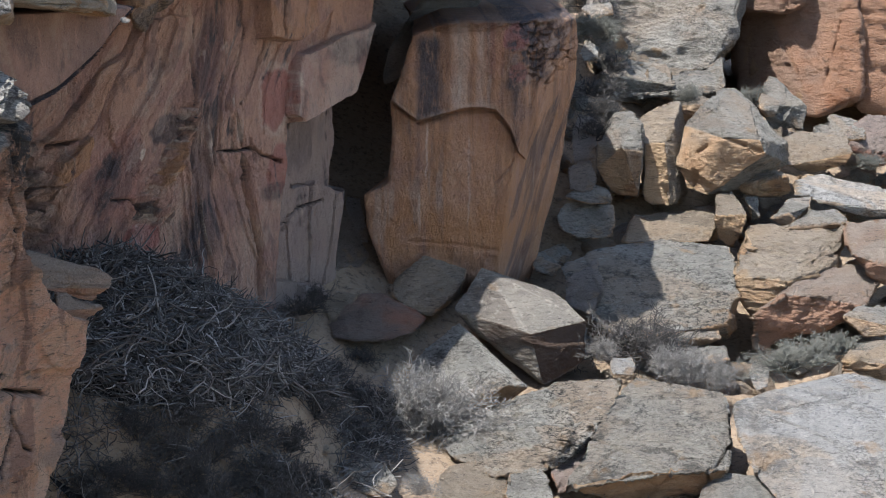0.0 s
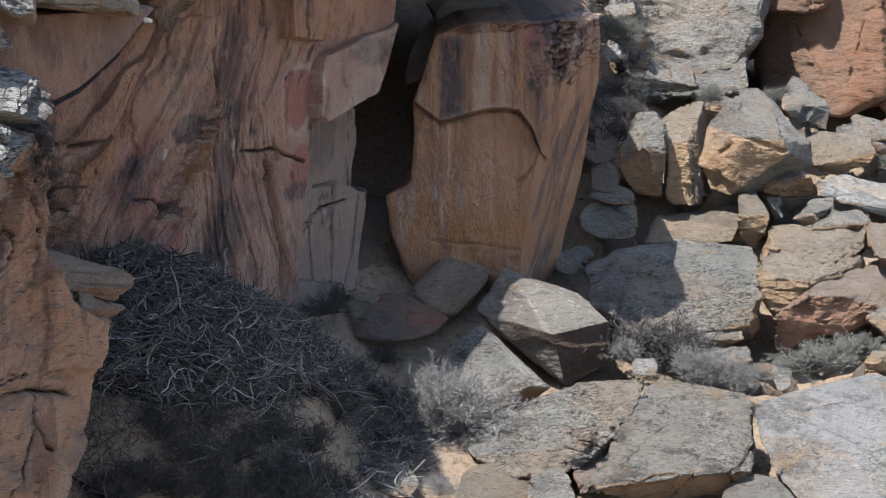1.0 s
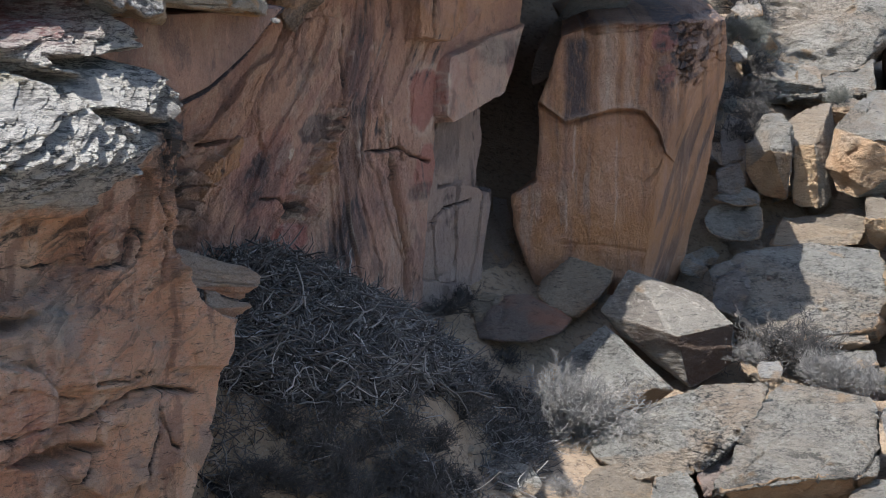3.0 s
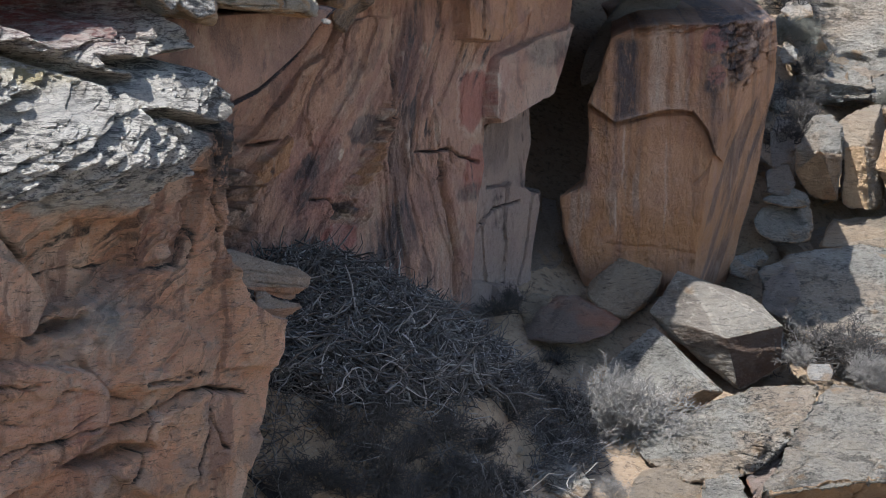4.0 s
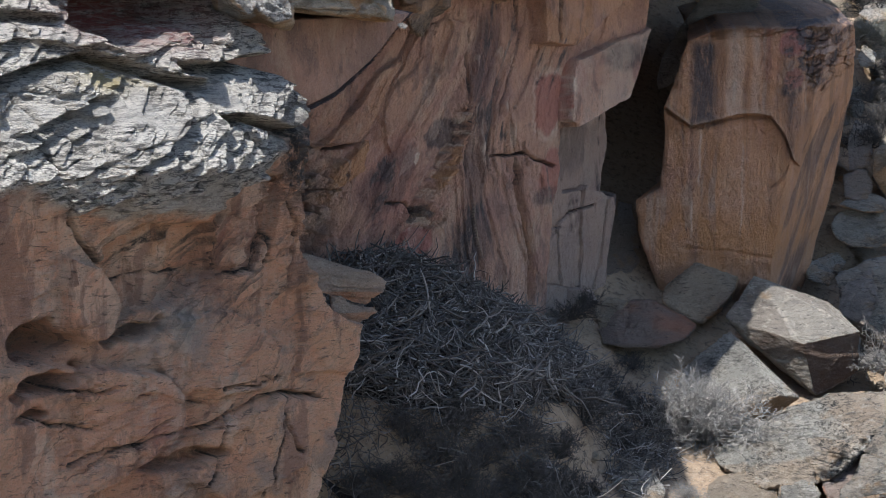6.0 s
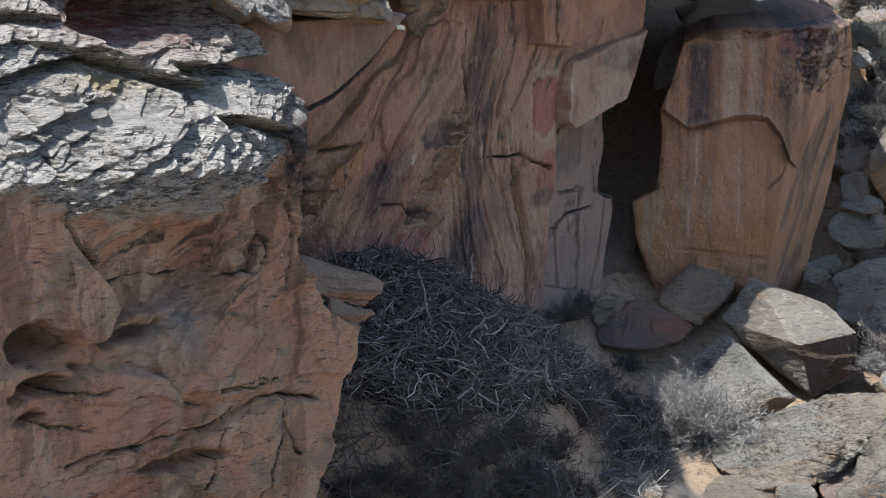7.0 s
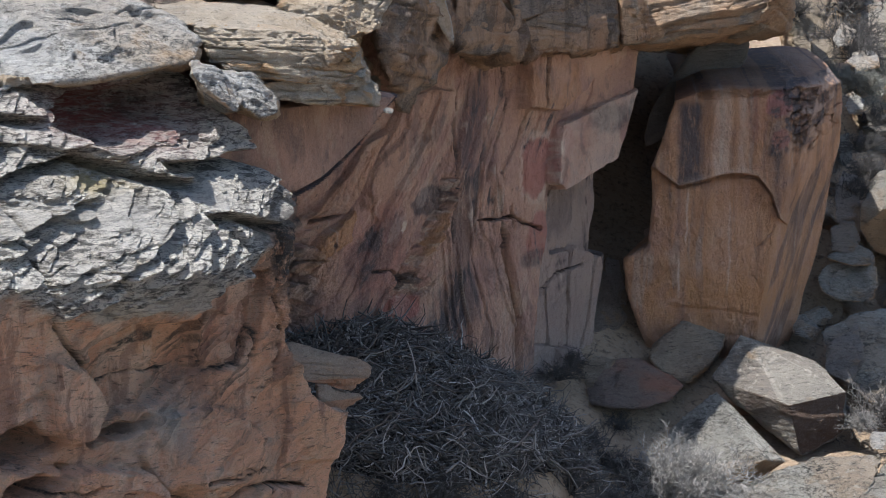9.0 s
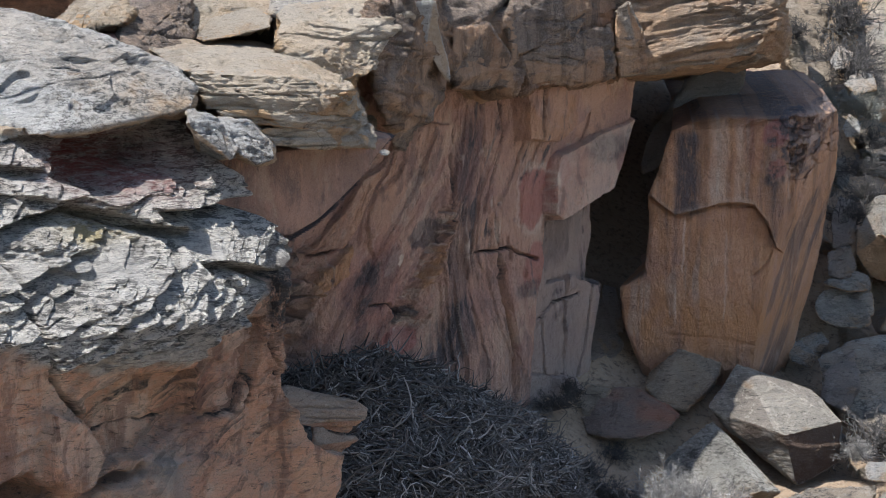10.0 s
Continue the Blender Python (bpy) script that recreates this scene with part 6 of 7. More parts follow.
block("boulder", [(3.98, 25.60, 0.95), (4.23, 25.80, 0.99), (4.70, 25.80, 0.97), (4.70, 25.40, 0.89), (4.16, 25.20, 0.87), (4.46, 26.20, 0.80)], GREY, "grey rock among the shrubs", "boulder", n=6, rough=0.05, seed=89)
block("boulder", [(3.22, 27.00, 1.65), (3.42, 27.30, 1.73), (3.04, 26.80, 1.55), (2.92, 26.30, 1.38), (3.20, 26.00, 1.30), (3.41, 26.40, 1.49), (3.31, 27.40, 1.32)], DUSTY, "dark low rock beside the pale boulder", "boulder", n=6, rough=0.05, seed=90)
block("boulder", [(-0.37, 24.90, 1.53), (-0.26, 25.10, 1.61), (-0.07, 25.10, 1.58), (-0.04, 24.80, 1.48), (-0.25, 24.70, 1.44), (-0.20, 25.40, 1.44)], DUSTY, "brown stone in the shade of the wall", "boulder", n=5, rough=0.03, seed=91)
block("far_cliff", [(6.34, 35.00, 5.41), (7.18, 34.20, 5.43), (7.22, 33.90, 4.79), (7.13, 33.80, 4.37), (6.82, 33.90, 4.29), (6.42, 34.40, 4.30), (6.32, 34.80, 4.59), (7.85, 36.00, 4.37), (6.72, 37.00, 4.33), (7.95, 37.00, 5.38)], FARRED, "overhanging brow of the orange cliff", "rock", n=6, rough=0.06, beds=0.05, seed=92)
block("far_cliff", [(3.00, 33.00, 4.57), (3.09, 34.00, 6.24), (4.03, 34.60, 6.22), (4.11, 34.00, 4.97), (3.89, 33.00, 4.34), (3.37, 32.40, 4.27), (3.08, 32.60, 4.37), (3.99, 38.00, 5.23), (4.35, 37.00, 4.42), (3.39, 37.00, 4.41)], TAN, "tan broken cliff behind the caprock", "rock", n=6, rough=0.10, beds=0.06, bed_scale=3, seed=93)
block("boulder", [(3.26, 32.00, 4.31), (3.28, 32.20, 4.70), (3.57, 32.20, 4.73), (3.60, 31.90, 4.36), (3.37, 31.60, 4.27), (3.52, 32.80, 4.43)], TAN, "small tan block on the slope by the caprock", "boulder", n=5, rough=0.03, seed=94)
block("boulder", [(3.55, 32.00, 4.73), (3.72, 32.30, 4.92), (3.90, 32.20, 4.83), (3.80, 31.90, 4.66), (3.60, 31.80, 4.63), (3.76, 32.60, 4.72)], WHITE, "white angular stone on the upper slope", "boulder", n=5, rough=0.03, seed=95)
block("boulder", [(3.70, 31.60, 4.46), (3.92, 32.00, 4.62), (4.15, 32.00, 4.58), (4.13, 31.50, 4.40), (3.85, 31.30, 4.34), (4.04, 32.30, 4.44)], WHITE, "white angular stone on the upper slope", "boulder", n=5, rough=0.03, seed=96)
block("caprock", [(-2.52, 17.50, 5.42), (-2.33, 17.80, 5.39), (-2.15, 17.90, 5.19), (-2.14, 17.80, 5.09), (-2.25, 17.60, 5.07), (-2.42, 17.40, 5.23), (-2.74, 18.80, 5.31), (-2.36, 19.00, 5.16), (-2.29, 19.00, 4.94), (-2.65, 18.80, 5.00)], CRUST, "grey crusted chunk of the buttress head", "rock", n=6, sharp=250, rough=0.03, beds=0.012, bed_scale=12, seed=97)
block("caprock", [(-2.70, 17.20, 5.52), (-2.56, 17.40, 5.49), (-2.41, 17.50, 5.34), (-2.34, 17.50, 5.21), (-2.39, 17.30, 5.14), (-2.60, 17.10, 5.31), (-2.67, 17.00, 5.46), (-2.84, 18.60, 5.36), (-2.51, 18.80, 5.02), (-2.77, 18.40, 5.03)], CRUST, "pale crusted flake under the head slab", "rock", n=6, sharp=200, rough=0.03, beds=0.012, bed_scale=12, seed=98)
block("caprock", [(-3.53, 19.60, 6.18), (-3.12, 20.00, 6.21), (-3.03, 19.60, 5.89), (-3.18, 19.30, 5.86), (-3.41, 19.00, 5.89), (-3.59, 19.00, 5.96), (-3.58, 19.20, 6.13), (-3.81, 21.50, 6.25), (-3.35, 21.50, 5.89), (-3.25, 18.90, 5.78), (-3.42, 18.60, 5.82), (-2.99, 19.40, 5.79)], CAP, "brown rock in the recess on the cliff top", "rock", n=6, sharp=150, rough=0.06, beds=0.03, bed_scale=8, seed=99)
block("caprock", [(-3.28, 20.80, 5.94), (-2.83, 20.80, 5.99), (-2.41, 20.80, 5.89), (-2.38, 20.60, 5.62), (-2.86, 20.30, 5.67), (-3.17, 20.10, 5.75), (-3.51, 22.50, 5.88), (-2.64, 22.50, 5.94), (-2.65, 22.50, 5.45), (-3.43, 22.00, 5.54)], CAP, "shaded brown rock behind the perched boulder", "rock", n=6, sharp=150, rough=0.06, beds=0.03, bed_scale=8, seed=100)


# ---- the stick nest ----
def tube(points, radii, sides=5):
    """A bent stick: rings of vertices along its points."""
    pts = np.array(points, float)
    v, f = [], []
    up = np.array([0.3, 0.2, 0.93])
    for i, p in enumerate(pts):
        d = pts[min(i + 1, len(pts) - 1)] - pts[max(i - 1, 0)]
        d /= np.linalg.norm(d) + 1e-9
        a = np.cross(d, up)
        a /= np.linalg.norm(a) + 1e-9
        b = np.cross(d, a)
        for k in range(sides):
            an = 2 * math.pi * k / sides
            v.append(p + radii[i] * (math.cos(an) * a + math.sin(an) * b))
    n = len(pts)
    for i in range(n - 1):
        for k in range(sides):
            k2 = (k + 1) % sides
            f.append((i * sides + k, i * sides + k2, (i + 1) * sides + k2, (i + 1) * sides + k))
    f.append((0, 1, 2, 2)) if sides == 3 else None
    return v, f


def stick_points(rng, length, bend):
    n = 5
    p, d = [np.array([-length / 2, 0, 0])], np.array([1.0, 0, 0])
    for _ in range(n - 1):
        d = d + bend * rng.normal(size=3)
        d /= np.linalg.norm(d)
        p.append(p[-1] + d * length / (n - 1))
    return p


def make_nest():
    rng = np.random.default_rng(5)
    nest = tagged(new("stick_nest"), "huge raptor nest of grey sticks heaped against the cliff wall", "nest")
    nest.matrix_world = CLIFF
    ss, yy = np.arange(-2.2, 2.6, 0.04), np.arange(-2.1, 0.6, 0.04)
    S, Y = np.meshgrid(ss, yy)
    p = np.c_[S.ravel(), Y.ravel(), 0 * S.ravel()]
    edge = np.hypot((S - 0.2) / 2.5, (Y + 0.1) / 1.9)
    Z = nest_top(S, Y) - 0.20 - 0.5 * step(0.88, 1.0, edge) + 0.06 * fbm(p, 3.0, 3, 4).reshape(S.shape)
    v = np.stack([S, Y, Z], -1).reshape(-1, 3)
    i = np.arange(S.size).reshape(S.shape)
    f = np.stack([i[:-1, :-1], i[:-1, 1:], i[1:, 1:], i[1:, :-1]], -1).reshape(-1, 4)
    part("core", mesh_of("core", v, f, CORESHADE), nest, "core of the heap, coloured near-black for the shade between sticks")
    shapes = []
    for k in range(14):
        ln = 0.22 + 0.035 * k
        r = rng.uniform(0.006, 0.011)
        vv, ff = tube(stick_points(rng, ln, 0.3), [r, r * 0.95, r * 0.85, r * 0.7, r * 0.45], 5)
        shapes.append(mesh_of("stick", vv, ff, STICK))
    count, joined_v, joined_f, base = 0, [], [], 0
    while count < 9000:
        s, y = rng.uniform(-2.2, 2.7), rng.uniform(-2.0, 0.3)
        if math.hypot((s - 0.2) / 2.5, (y + 0.1) / 1.9) > 0.98 - 0.1 * rng.random():
            continue
        z = float(nest_top(s, y)) - rng.uniform(-0.06, 0.17)
        gs = float(nest_top(s + 0.05, y) - nest_top(s - 0.05, y)) / 0.1
        gy = float(nest_top(s, y + 0.05) - nest_top(s, y - 0.05)) / 0.1
        nrm = Vector((-gs, -gy, 1)).normalized()
        an = rng.normal(-0.6, 1.3)
        d = Vector((math.cos(an), math.sin(an), 0))
        d = (d - nrm * d.dot(nrm) + nrm * rng.normal(0, 0.32)).normalized()
        m = Matrix.Translation((s, y, z)) @ d.to_track_quat("X", "Z").to_matrix().to_4x4() @ Matrix.Rotation(rng.uniform(0, 6.28), 4, "X")
        if count < 300:
            ob = part("stick", shapes[count % 14], nest)
            ob.matrix_local = Matrix.Translation((0, 0, 0.05)) @ m
        else:
            ln = rng.uniform(0.12, 0.42)
            r = rng.uniform(0.004, 0.0105)
            vv, ff = tube(stick_points(rng, ln, 0.33), [r, r, r * 0.85, r * 0.7, r * 0.4], 4)
            mm = np.array(m)
            joined_v.append(np.array(vv) @ mm[:3, :3].T + mm[:3, 3])
            joined_f.append(np.array(ff) + base)
            base += len(vv)
        count += 1
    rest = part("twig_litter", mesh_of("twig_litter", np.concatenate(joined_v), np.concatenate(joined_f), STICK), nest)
    tagged(rest, kind="stuff")
    return nest


make_nest()


# ---- shrubs ----
def bush(name, seed, height, spread, stems, depth, material, thick=0.011, droop=0.0):
    """A bare, densely forked shrub; returns its mesh."""
    rng = np.random.default_rng(seed)
    wood_parts = {True: ([], []), False: ([], [])}
    todo = []
    for _ in range(stems):
        an, out = rng.uniform(0, 2 * math.pi), rng.uniform(0.1, 1.0)
        d = np.array([math.cos(an) * out * spread, math.sin(an) * out * spread, height * (1 - 0.4 * out)])
        todo.append((np.array([math.cos(an), math.sin(an), 0]) * 0.05 * rng.random(), d / np.linalg.norm(d), np.linalg.norm(d) * 0.42, thick, depth))
    while todo:
        p, d, ln, r, k = todo.pop()
        pts = [p]
        for _ in range(3):
            d = d + 0.22 * rng.normal(size=3) + np.array([0, 0, 0.06 - droop])
            d /= np.linalg.norm(d)
            pts.append(pts[-1] + d * ln / 3)
        vv, ff = tube(pts, [r, r * 0.85, r * 0.7, r * 0.55], 3)
        V, F = wood_parts[k >= depth - 1]
        F.append(np.array(ff) + 12 * len(V))
        V.append(vv)
        if k > 0:
            for _ in range(rng.integers(2, 5)):
                e = d + 0.65 * rng.normal(size=3)
                e /= np.linalg.norm(e)
                at = pts[rng.integers(1, 4)]
                todo.append((at, e, ln * rng.uniform(0.55, 0.8), max(r * 0.62, 0.0027), k - 1))
    return [mesh_of(name + end, np.concatenate(wood_parts[key][0]), np.concatenate(wood_parts[key][1]), material) for key, end in ((True, "_stems"), (False, "_twigs"))]


def plant(mesh, label, category, group, x, y, z, turn, size):
    ob = new(category.replace(" ", "_"))
    ob.matrix_world = Matrix.Translation((x, y, z)) @ Matrix.Rotation(turn, 4, "Z") @ Matrix.Diagonal((size, 0.85 * size, (0.65 + 0.4 * math.sin(5 * turn) ** 2) * size, 1))
    part("woody_base", mesh[0], ob)
    part("crown", mesh[1], ob)
    return tagged(ob, label, category, group)


PALE = [bush("bare_shrub", 11 + k, 0.75, 0.55, 26, 4, TWIG, 0.007) for k in range(2)]
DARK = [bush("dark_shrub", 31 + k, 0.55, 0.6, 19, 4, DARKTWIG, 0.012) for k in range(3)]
SAGES = [bush("sagebrush", 51 + k, 0.5, 0.5, 20, 4, SAGE, 0.011) for k in range(2)]
plant(PALE[0], "pale grey leafless shrub growing beside a slab", "shrub", "bare shrubs", 1.36, 23.62, 0.47, 0.0, 1.80)
plant(PALE[1], "pale grey leafless shrub growing beside a slab", "shrub", "bare shrubs", 1.12, 23.45, 0.50, 1.0, 1.25)
plant(DARK[0], "dark bare shrub on the rocky slope", "shrub", "slope shrubs", 3.54, 25.60, 0.92, 0.0, 1.70)
plant(DARK[1], "dark bare shrub on the rocky slope", "shrub", "slope shrubs", 3.79, 25.20, 0.94, 1.3, 1.30)
plant(PALE[0], "low grey shrub on the rocky slope", "shrub", "slope shrubs", 3.23, 25.20, 0.94, 2.6, 0.60)
plant(PALE[1], "low grey shrub on the rocky slope", "shrub", "slope shrubs", 4.13, 24.60, 0.81, 3.9, 0.70)
plant(PALE[0], "low grey shrub on the rocky slope", "shrub", "slope shrubs", 4.43, 24.60, 0.74, 5.2, 0.70)
plant(PALE[1], "low grey shrub on the rocky slope", "shrub", "slope shrubs", 3.89, 24.60, 0.81, 6.5, 0.70)
plant(SAGES[0], "grey-green sagebrush between boulders", "sagebrush", "sagebrush", 5.20, 24.80, 0.88, 0.0, 1.30)
plant(SAGES[1], "grey-green sagebrush between boulders", "sagebrush", "sagebrush", 5.55, 25.00, 0.90, 1.3, 1.10)
plant(SAGES[0], "grey-green sagebrush between boulders", "sagebrush", "sagebrush", 5.89, 25.40, 0.94, 2.6, 0.90)
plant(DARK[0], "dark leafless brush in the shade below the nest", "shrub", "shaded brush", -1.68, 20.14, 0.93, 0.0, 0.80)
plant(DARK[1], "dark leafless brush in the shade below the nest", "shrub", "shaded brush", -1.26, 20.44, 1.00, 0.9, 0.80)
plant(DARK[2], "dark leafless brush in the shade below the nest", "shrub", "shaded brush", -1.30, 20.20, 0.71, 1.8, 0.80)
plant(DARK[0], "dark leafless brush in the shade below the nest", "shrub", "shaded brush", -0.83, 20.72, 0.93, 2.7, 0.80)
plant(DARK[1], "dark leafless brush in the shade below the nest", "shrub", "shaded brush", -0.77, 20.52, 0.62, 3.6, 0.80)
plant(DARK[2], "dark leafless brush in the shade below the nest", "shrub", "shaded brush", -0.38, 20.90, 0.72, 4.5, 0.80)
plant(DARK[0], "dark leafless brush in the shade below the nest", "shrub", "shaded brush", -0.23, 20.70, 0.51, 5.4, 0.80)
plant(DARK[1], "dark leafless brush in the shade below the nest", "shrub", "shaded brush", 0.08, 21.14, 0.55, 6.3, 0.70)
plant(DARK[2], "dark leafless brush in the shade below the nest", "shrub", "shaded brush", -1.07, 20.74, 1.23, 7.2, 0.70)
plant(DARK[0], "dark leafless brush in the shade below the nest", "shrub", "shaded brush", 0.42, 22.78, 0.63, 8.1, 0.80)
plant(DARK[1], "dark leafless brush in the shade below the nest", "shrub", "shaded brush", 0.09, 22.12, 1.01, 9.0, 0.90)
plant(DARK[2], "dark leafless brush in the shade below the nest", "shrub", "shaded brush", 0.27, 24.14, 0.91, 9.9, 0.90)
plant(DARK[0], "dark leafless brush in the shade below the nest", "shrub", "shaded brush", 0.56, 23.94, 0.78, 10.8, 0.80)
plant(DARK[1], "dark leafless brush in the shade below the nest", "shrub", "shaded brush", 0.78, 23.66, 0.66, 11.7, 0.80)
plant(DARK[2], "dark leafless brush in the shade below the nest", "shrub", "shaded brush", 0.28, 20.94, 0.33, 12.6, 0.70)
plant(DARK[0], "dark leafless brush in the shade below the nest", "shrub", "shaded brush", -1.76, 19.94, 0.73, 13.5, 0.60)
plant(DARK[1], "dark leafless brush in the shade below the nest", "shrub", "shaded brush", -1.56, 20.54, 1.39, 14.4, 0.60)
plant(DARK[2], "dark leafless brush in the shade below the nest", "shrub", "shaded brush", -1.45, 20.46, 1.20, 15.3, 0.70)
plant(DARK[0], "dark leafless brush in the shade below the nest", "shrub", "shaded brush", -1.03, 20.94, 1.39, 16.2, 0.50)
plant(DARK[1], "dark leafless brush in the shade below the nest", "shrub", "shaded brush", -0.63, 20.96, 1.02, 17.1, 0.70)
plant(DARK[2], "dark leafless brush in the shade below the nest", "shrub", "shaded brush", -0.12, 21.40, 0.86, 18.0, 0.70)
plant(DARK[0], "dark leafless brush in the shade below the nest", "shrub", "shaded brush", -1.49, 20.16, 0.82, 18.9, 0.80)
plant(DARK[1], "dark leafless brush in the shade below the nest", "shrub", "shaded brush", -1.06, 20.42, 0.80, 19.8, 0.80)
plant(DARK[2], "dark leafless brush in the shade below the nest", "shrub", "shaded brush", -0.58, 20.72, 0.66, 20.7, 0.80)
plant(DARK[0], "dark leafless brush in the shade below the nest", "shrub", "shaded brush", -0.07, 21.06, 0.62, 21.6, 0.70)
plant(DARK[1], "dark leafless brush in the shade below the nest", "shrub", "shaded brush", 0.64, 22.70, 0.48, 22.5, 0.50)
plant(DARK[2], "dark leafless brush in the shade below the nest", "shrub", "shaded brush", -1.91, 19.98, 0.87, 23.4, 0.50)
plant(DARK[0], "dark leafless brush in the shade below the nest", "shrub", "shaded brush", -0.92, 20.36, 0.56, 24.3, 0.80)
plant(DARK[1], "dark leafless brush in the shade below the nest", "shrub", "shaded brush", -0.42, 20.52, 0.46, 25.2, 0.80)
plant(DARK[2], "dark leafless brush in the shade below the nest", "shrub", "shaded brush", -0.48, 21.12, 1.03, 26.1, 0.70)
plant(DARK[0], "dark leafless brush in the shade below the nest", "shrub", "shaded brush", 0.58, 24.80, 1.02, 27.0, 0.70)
plant(DARK[0], "dry brown shrub at the wall's foot", "shrub", "wall shrubs", -0.04, 25.00, 1.51, 0.0, 0.75)
plant(DARK[1], "dry brown shrub at the wall's foot", "shrub", "wall shrubs", 0.11, 25.40, 1.56, 2.0, 0.60)
plant(DARK[0], "dark shrub on the upper slope", "shrub", "upper shrubs", 3.81, 30.60, 3.37, 0.0, 1.00)
plant(DARK[1], "dark shrub on the upper slope", "shrub", "upper shrubs", 4.08, 31.60, 3.59, 2.0, 0.90)
plant(DARK[2], "dark shrub on the upper slope", "shrub", "upper shrubs", 3.82, 29.80, 3.12, 4.0, 0.80)
plant(DARK[0], "dark shrub on the upper slope", "shrub", "upper shrubs", 3.60, 29.40, 2.91, 6.0, 0.80)
plant(SAGES[0], "grey sagebrush on the upper slope", "sagebrush", "upper sagebrush", 4.29, 32.60, 3.67, 0.0, 0.90)
plant(SAGES[1], "grey sagebrush on the upper slope", "sagebrush", "upper sagebrush", 4.28, 33.20, 4.10, 2.0, 0.80)
plant(SAGES[0], "grey sagebrush on the upper slope", "sagebrush", "upper sagebrush", 5.08, 30.90, 3.20, 4.0, 0.80)
plant(SAGES[1], "grey sagebrush on the upper slope", "sagebrush", "upper sagebrush", 6.00, 31.60, 3.13, 6.0, 0.70)
plant(SAGES[0], "grey sagebrush on the upper slope", "sagebrush", "upper sagebrush", 4.62, 31.60, 3.25, 8.0, 0.60)
plant(SAGES[1], "grey sagebrush on the upper slope", "sagebrush", "upper sagebrush", 7.34, 30.20, 2.44, 10.0, 0.80)
plant(PALE[1], "small grey leafless shrub on sandy soil", "shrub", "bare shrubs", 1.07, 21.90, 0.31, 0.0, 0.50)
plant(DARK[0], "dry brown shrub hanging on the broken cliff", "shrub", "cliff shrubs", 3.84, 32.60, 4.61, 0.0, 1.50)
plant(DARK[1], "dry brown shrub hanging on the broken cliff", "shrub", "cliff shrubs", 3.83, 33.30, 5.02, 1.7, 1.60)
plant(DARK[0], "dry brown shrub hanging on the broken cliff", "shrub", "cliff shrubs", 3.93, 32.00, 4.43, 3.4, 1.10)
plant(DARK[1], "dry brown shrub hanging on the broken cliff", "shrub", "cliff shrubs", 3.18, 33.00, 4.96, 5.1, 1.00)
plant(SAGES[0], "grey sagebrush on the upper slope", "sagebrush", "upper sagebrush", 3.67, 31.00, 4.15, 6.8, 1.00)
plant(SAGES[1], "grey sagebrush on the upper slope", "sagebrush", "upper sagebrush", 3.38, 31.00, 4.15, 8.5, 0.90)
plant(SAGES[0], "grey sagebrush on the upper slope", "sagebrush", "upper sagebrush", 3.97, 31.00, 4.08, 10.2, 0.90)


# ---- dead brush on the shaded slope ----
def make_brush():
    rng = np.random.default_rng(21)
    V, F, base, n = [], [], 0, 0
    while n < 3800:
        x, y = rng.uniform(-2.2, 1.0), rng.uniform(19.8, 23.4)
        if x < 0.45 * (y - 20.4) - 2.1 or x > 0.35 * (y - 20.0) + 0.05 or vnoise(np.array([[x * 1.4, y * 1.4, 0.0]]), 8)[0] < -0.25:
            continue
        z = float(ground_height(np.array(x), np.array(y))) + abs(rng.normal(0, 0.09))
        r = rng.uniform(0.003, 0.007)
        v, f = tube(stick_points(rng, rng.uniform(0.12, 0.5), 0.35), [r, r, r * 0.85, r * 0.7, r * 0.4], 3)
        m = np.array(Euler((rng.uniform(0, 6.3), rng.normal(0, 0.5), rng.uniform(0, 6.3))).to_matrix())
        V.append(np.array(v) @ m.T + (x, y, z))
        F.append(np.array(f[:-1]) + base)
        base += len(v)
        n += 1
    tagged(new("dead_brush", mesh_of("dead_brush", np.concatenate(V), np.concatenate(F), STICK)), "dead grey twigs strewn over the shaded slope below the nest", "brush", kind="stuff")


make_brush()


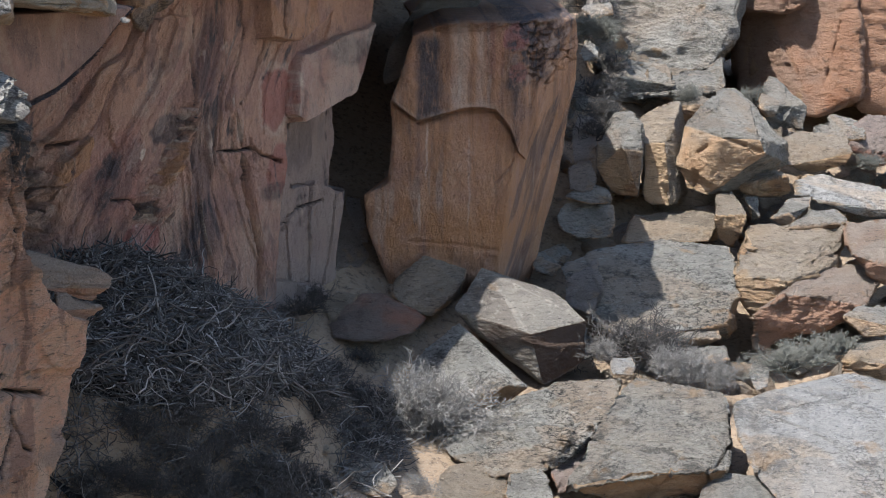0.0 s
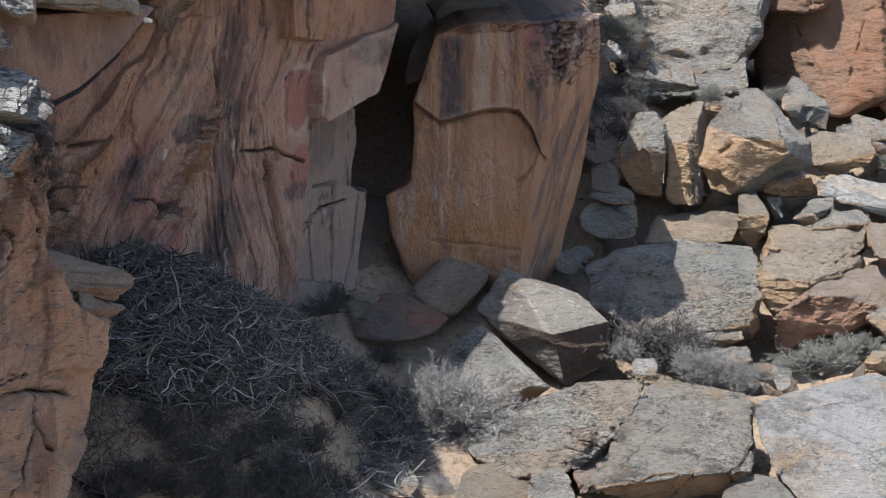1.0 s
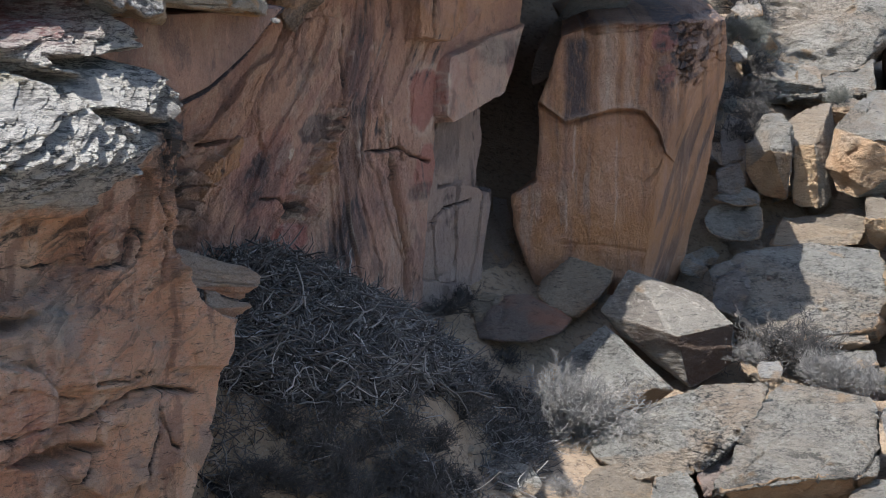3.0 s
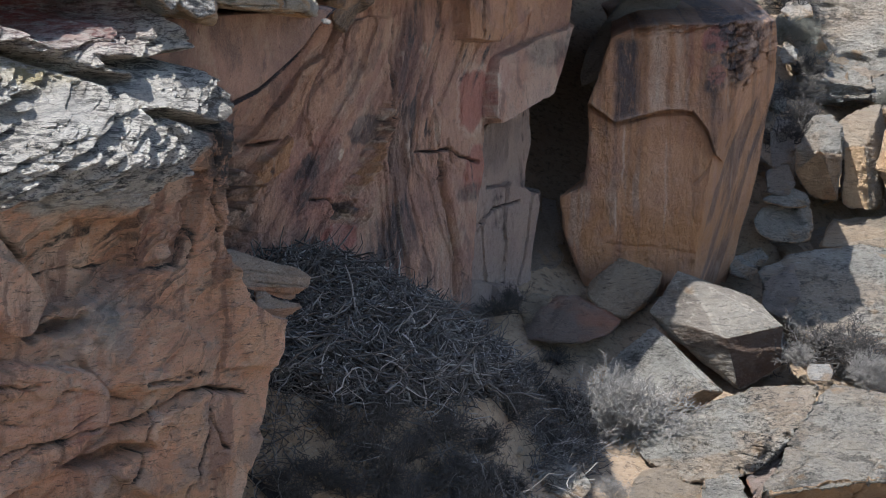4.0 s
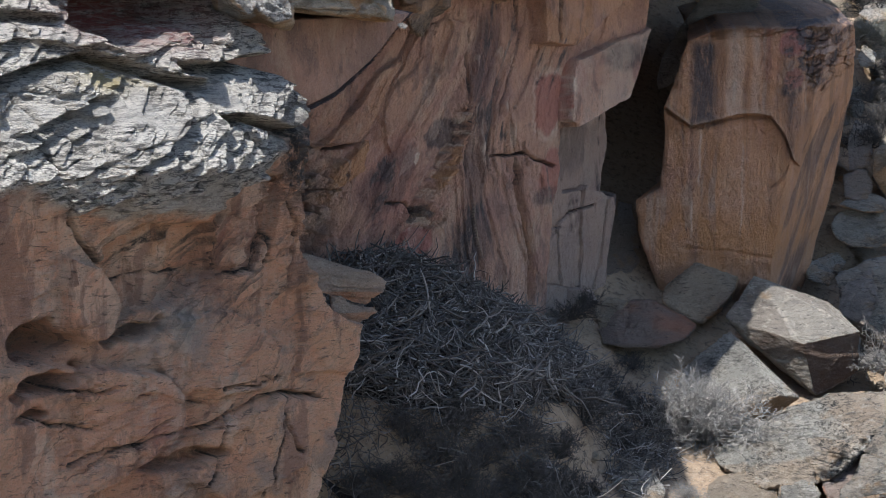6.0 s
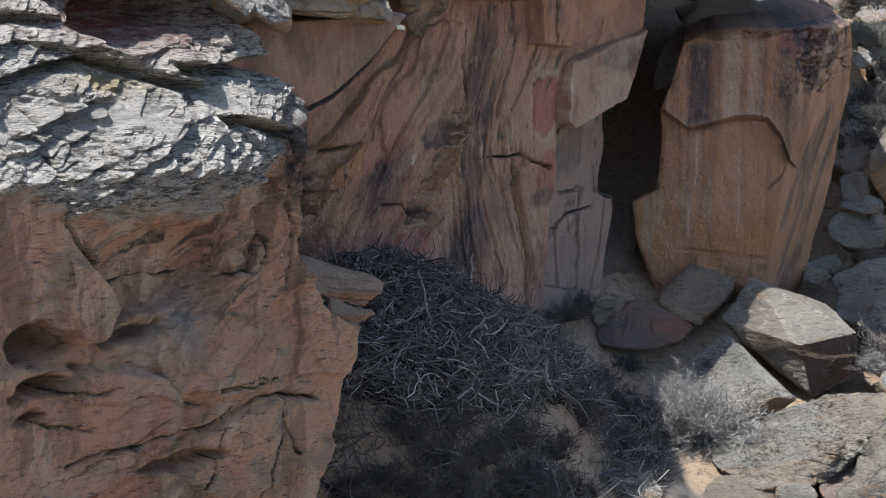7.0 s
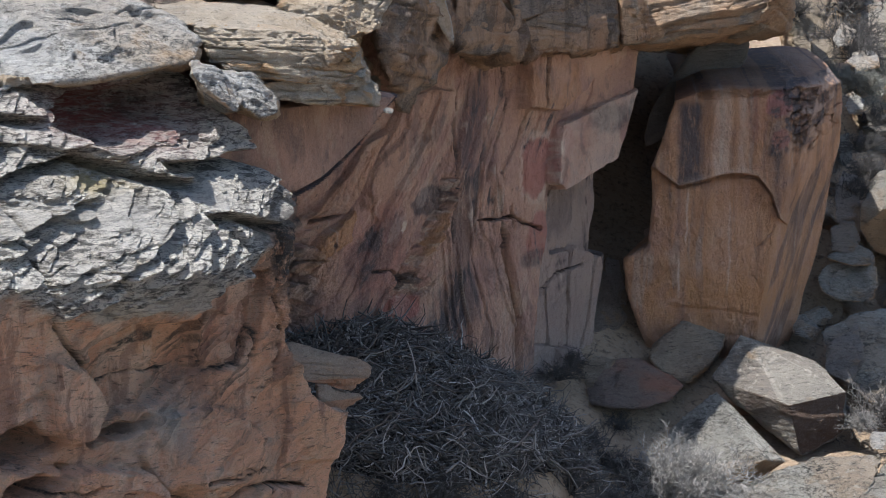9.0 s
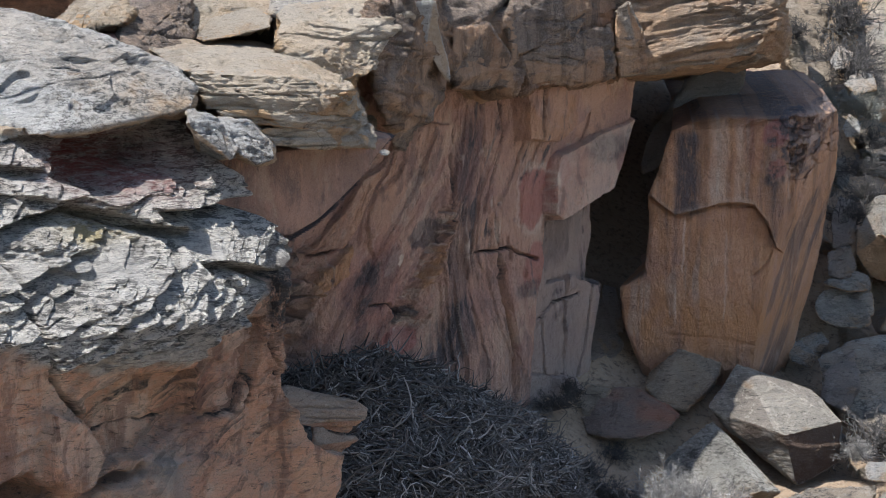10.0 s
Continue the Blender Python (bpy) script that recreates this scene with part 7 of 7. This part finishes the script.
# ---- loose stones ----
def make_scree():
    rng = np.random.default_rng(9)
    shapes = []
    for k in range(10):
        c = [tuple(rng.normal(size=3) * (1.0, 0.8, 0.6)) for _ in range(9)]
        p, f, g, tone = rock_shape(c, n=4, sharp=200, rough=0.06, seed=200 + k)
        p -= p.mean(0)
        p /= np.abs(p).max()
        shapes.append([mesh_of("stone", p, f, m, masks={"fresh": np.full(len(p), 0.2), "tone": tone}) for m in (GREY, TAN, RED)])
    made = 0
    while made < 290:
        x, y = rng.uniform(-1.5, 8.5), rng.uniform(21.0, 33.5)
        if y < 26 and rng.random() < 0.5:
            continue
        if x < 2.4 and y > 23.0 and rng.random() < 0.7 or x < 0.12 * (y - 21) - 1.2 or (x < 2 and y > 25.5):
            continue
        size = 0.04 + 0.22 * rng.random() ** 2.0 * (1.7 if y > 26 and x > 2.4 else 0.6)
        ob = new("stone", shapes[rng.integers(10)][rng.choice(3, p=(0.55, 0.35, 0.1))])
        z = float(ground_height(np.array(x), np.array(y)))
        ob.matrix_world = Matrix.Translation((x, y, z + 0.15 * size)) @ Euler(rng.uniform(-3, 3, 3)).to_matrix().to_4x4() @ Matrix.Diagonal((size, size, size, 1))
        tagged(ob, "small angular sandstone piece lying on the slope", "stone", "loose stones")
        made += 1


make_scree()


def make_wedged():
    rng = np.random.default_rng(14)
    shapes = []
    for k in range(8):
        c = [tuple(rng.normal(size=3) * (1.0, 0.8, 0.75)) for _ in range(9)]
        p, f, g, tone = rock_shape(c, n=5, sharp=200, rough=0.07, seed=300 + k)
        p -= p.mean(0)
        p /= np.abs(p).max()
        clean = 0.9 * step(0.4, 0.1, g[:, 2]) * step(0.42, 0.52, tone)
        shapes.append([mesh_of("boulder", p, f, m, masks={"fresh": clean, "tone": tone}) for m in (GREY, TAN)])
    for k in range(80):
        x, y = rng.uniform(3.2, 8.3), rng.uniform(26.3, 32.8)
        size = rng.uniform(0.16, 0.42)
        ob = new("boulder", shapes[k % 8][int(rng.random() < 0.35)])
        z = float(ground_height(np.array(x), np.array(y)))
        ob.matrix_world = Matrix.Translation((x, y, z + 0.2 * size)) @ Euler(rng.uniform((-0.5, -0.5, -3), (0.5, 0.5, 3))).to_matrix().to_4x4() @ Matrix.Diagonal((size, size, size * 0.85, 1))
        tagged(ob, "angular weathered boulder wedged among larger ones", "boulder", "wedged boulders")


make_wedged()
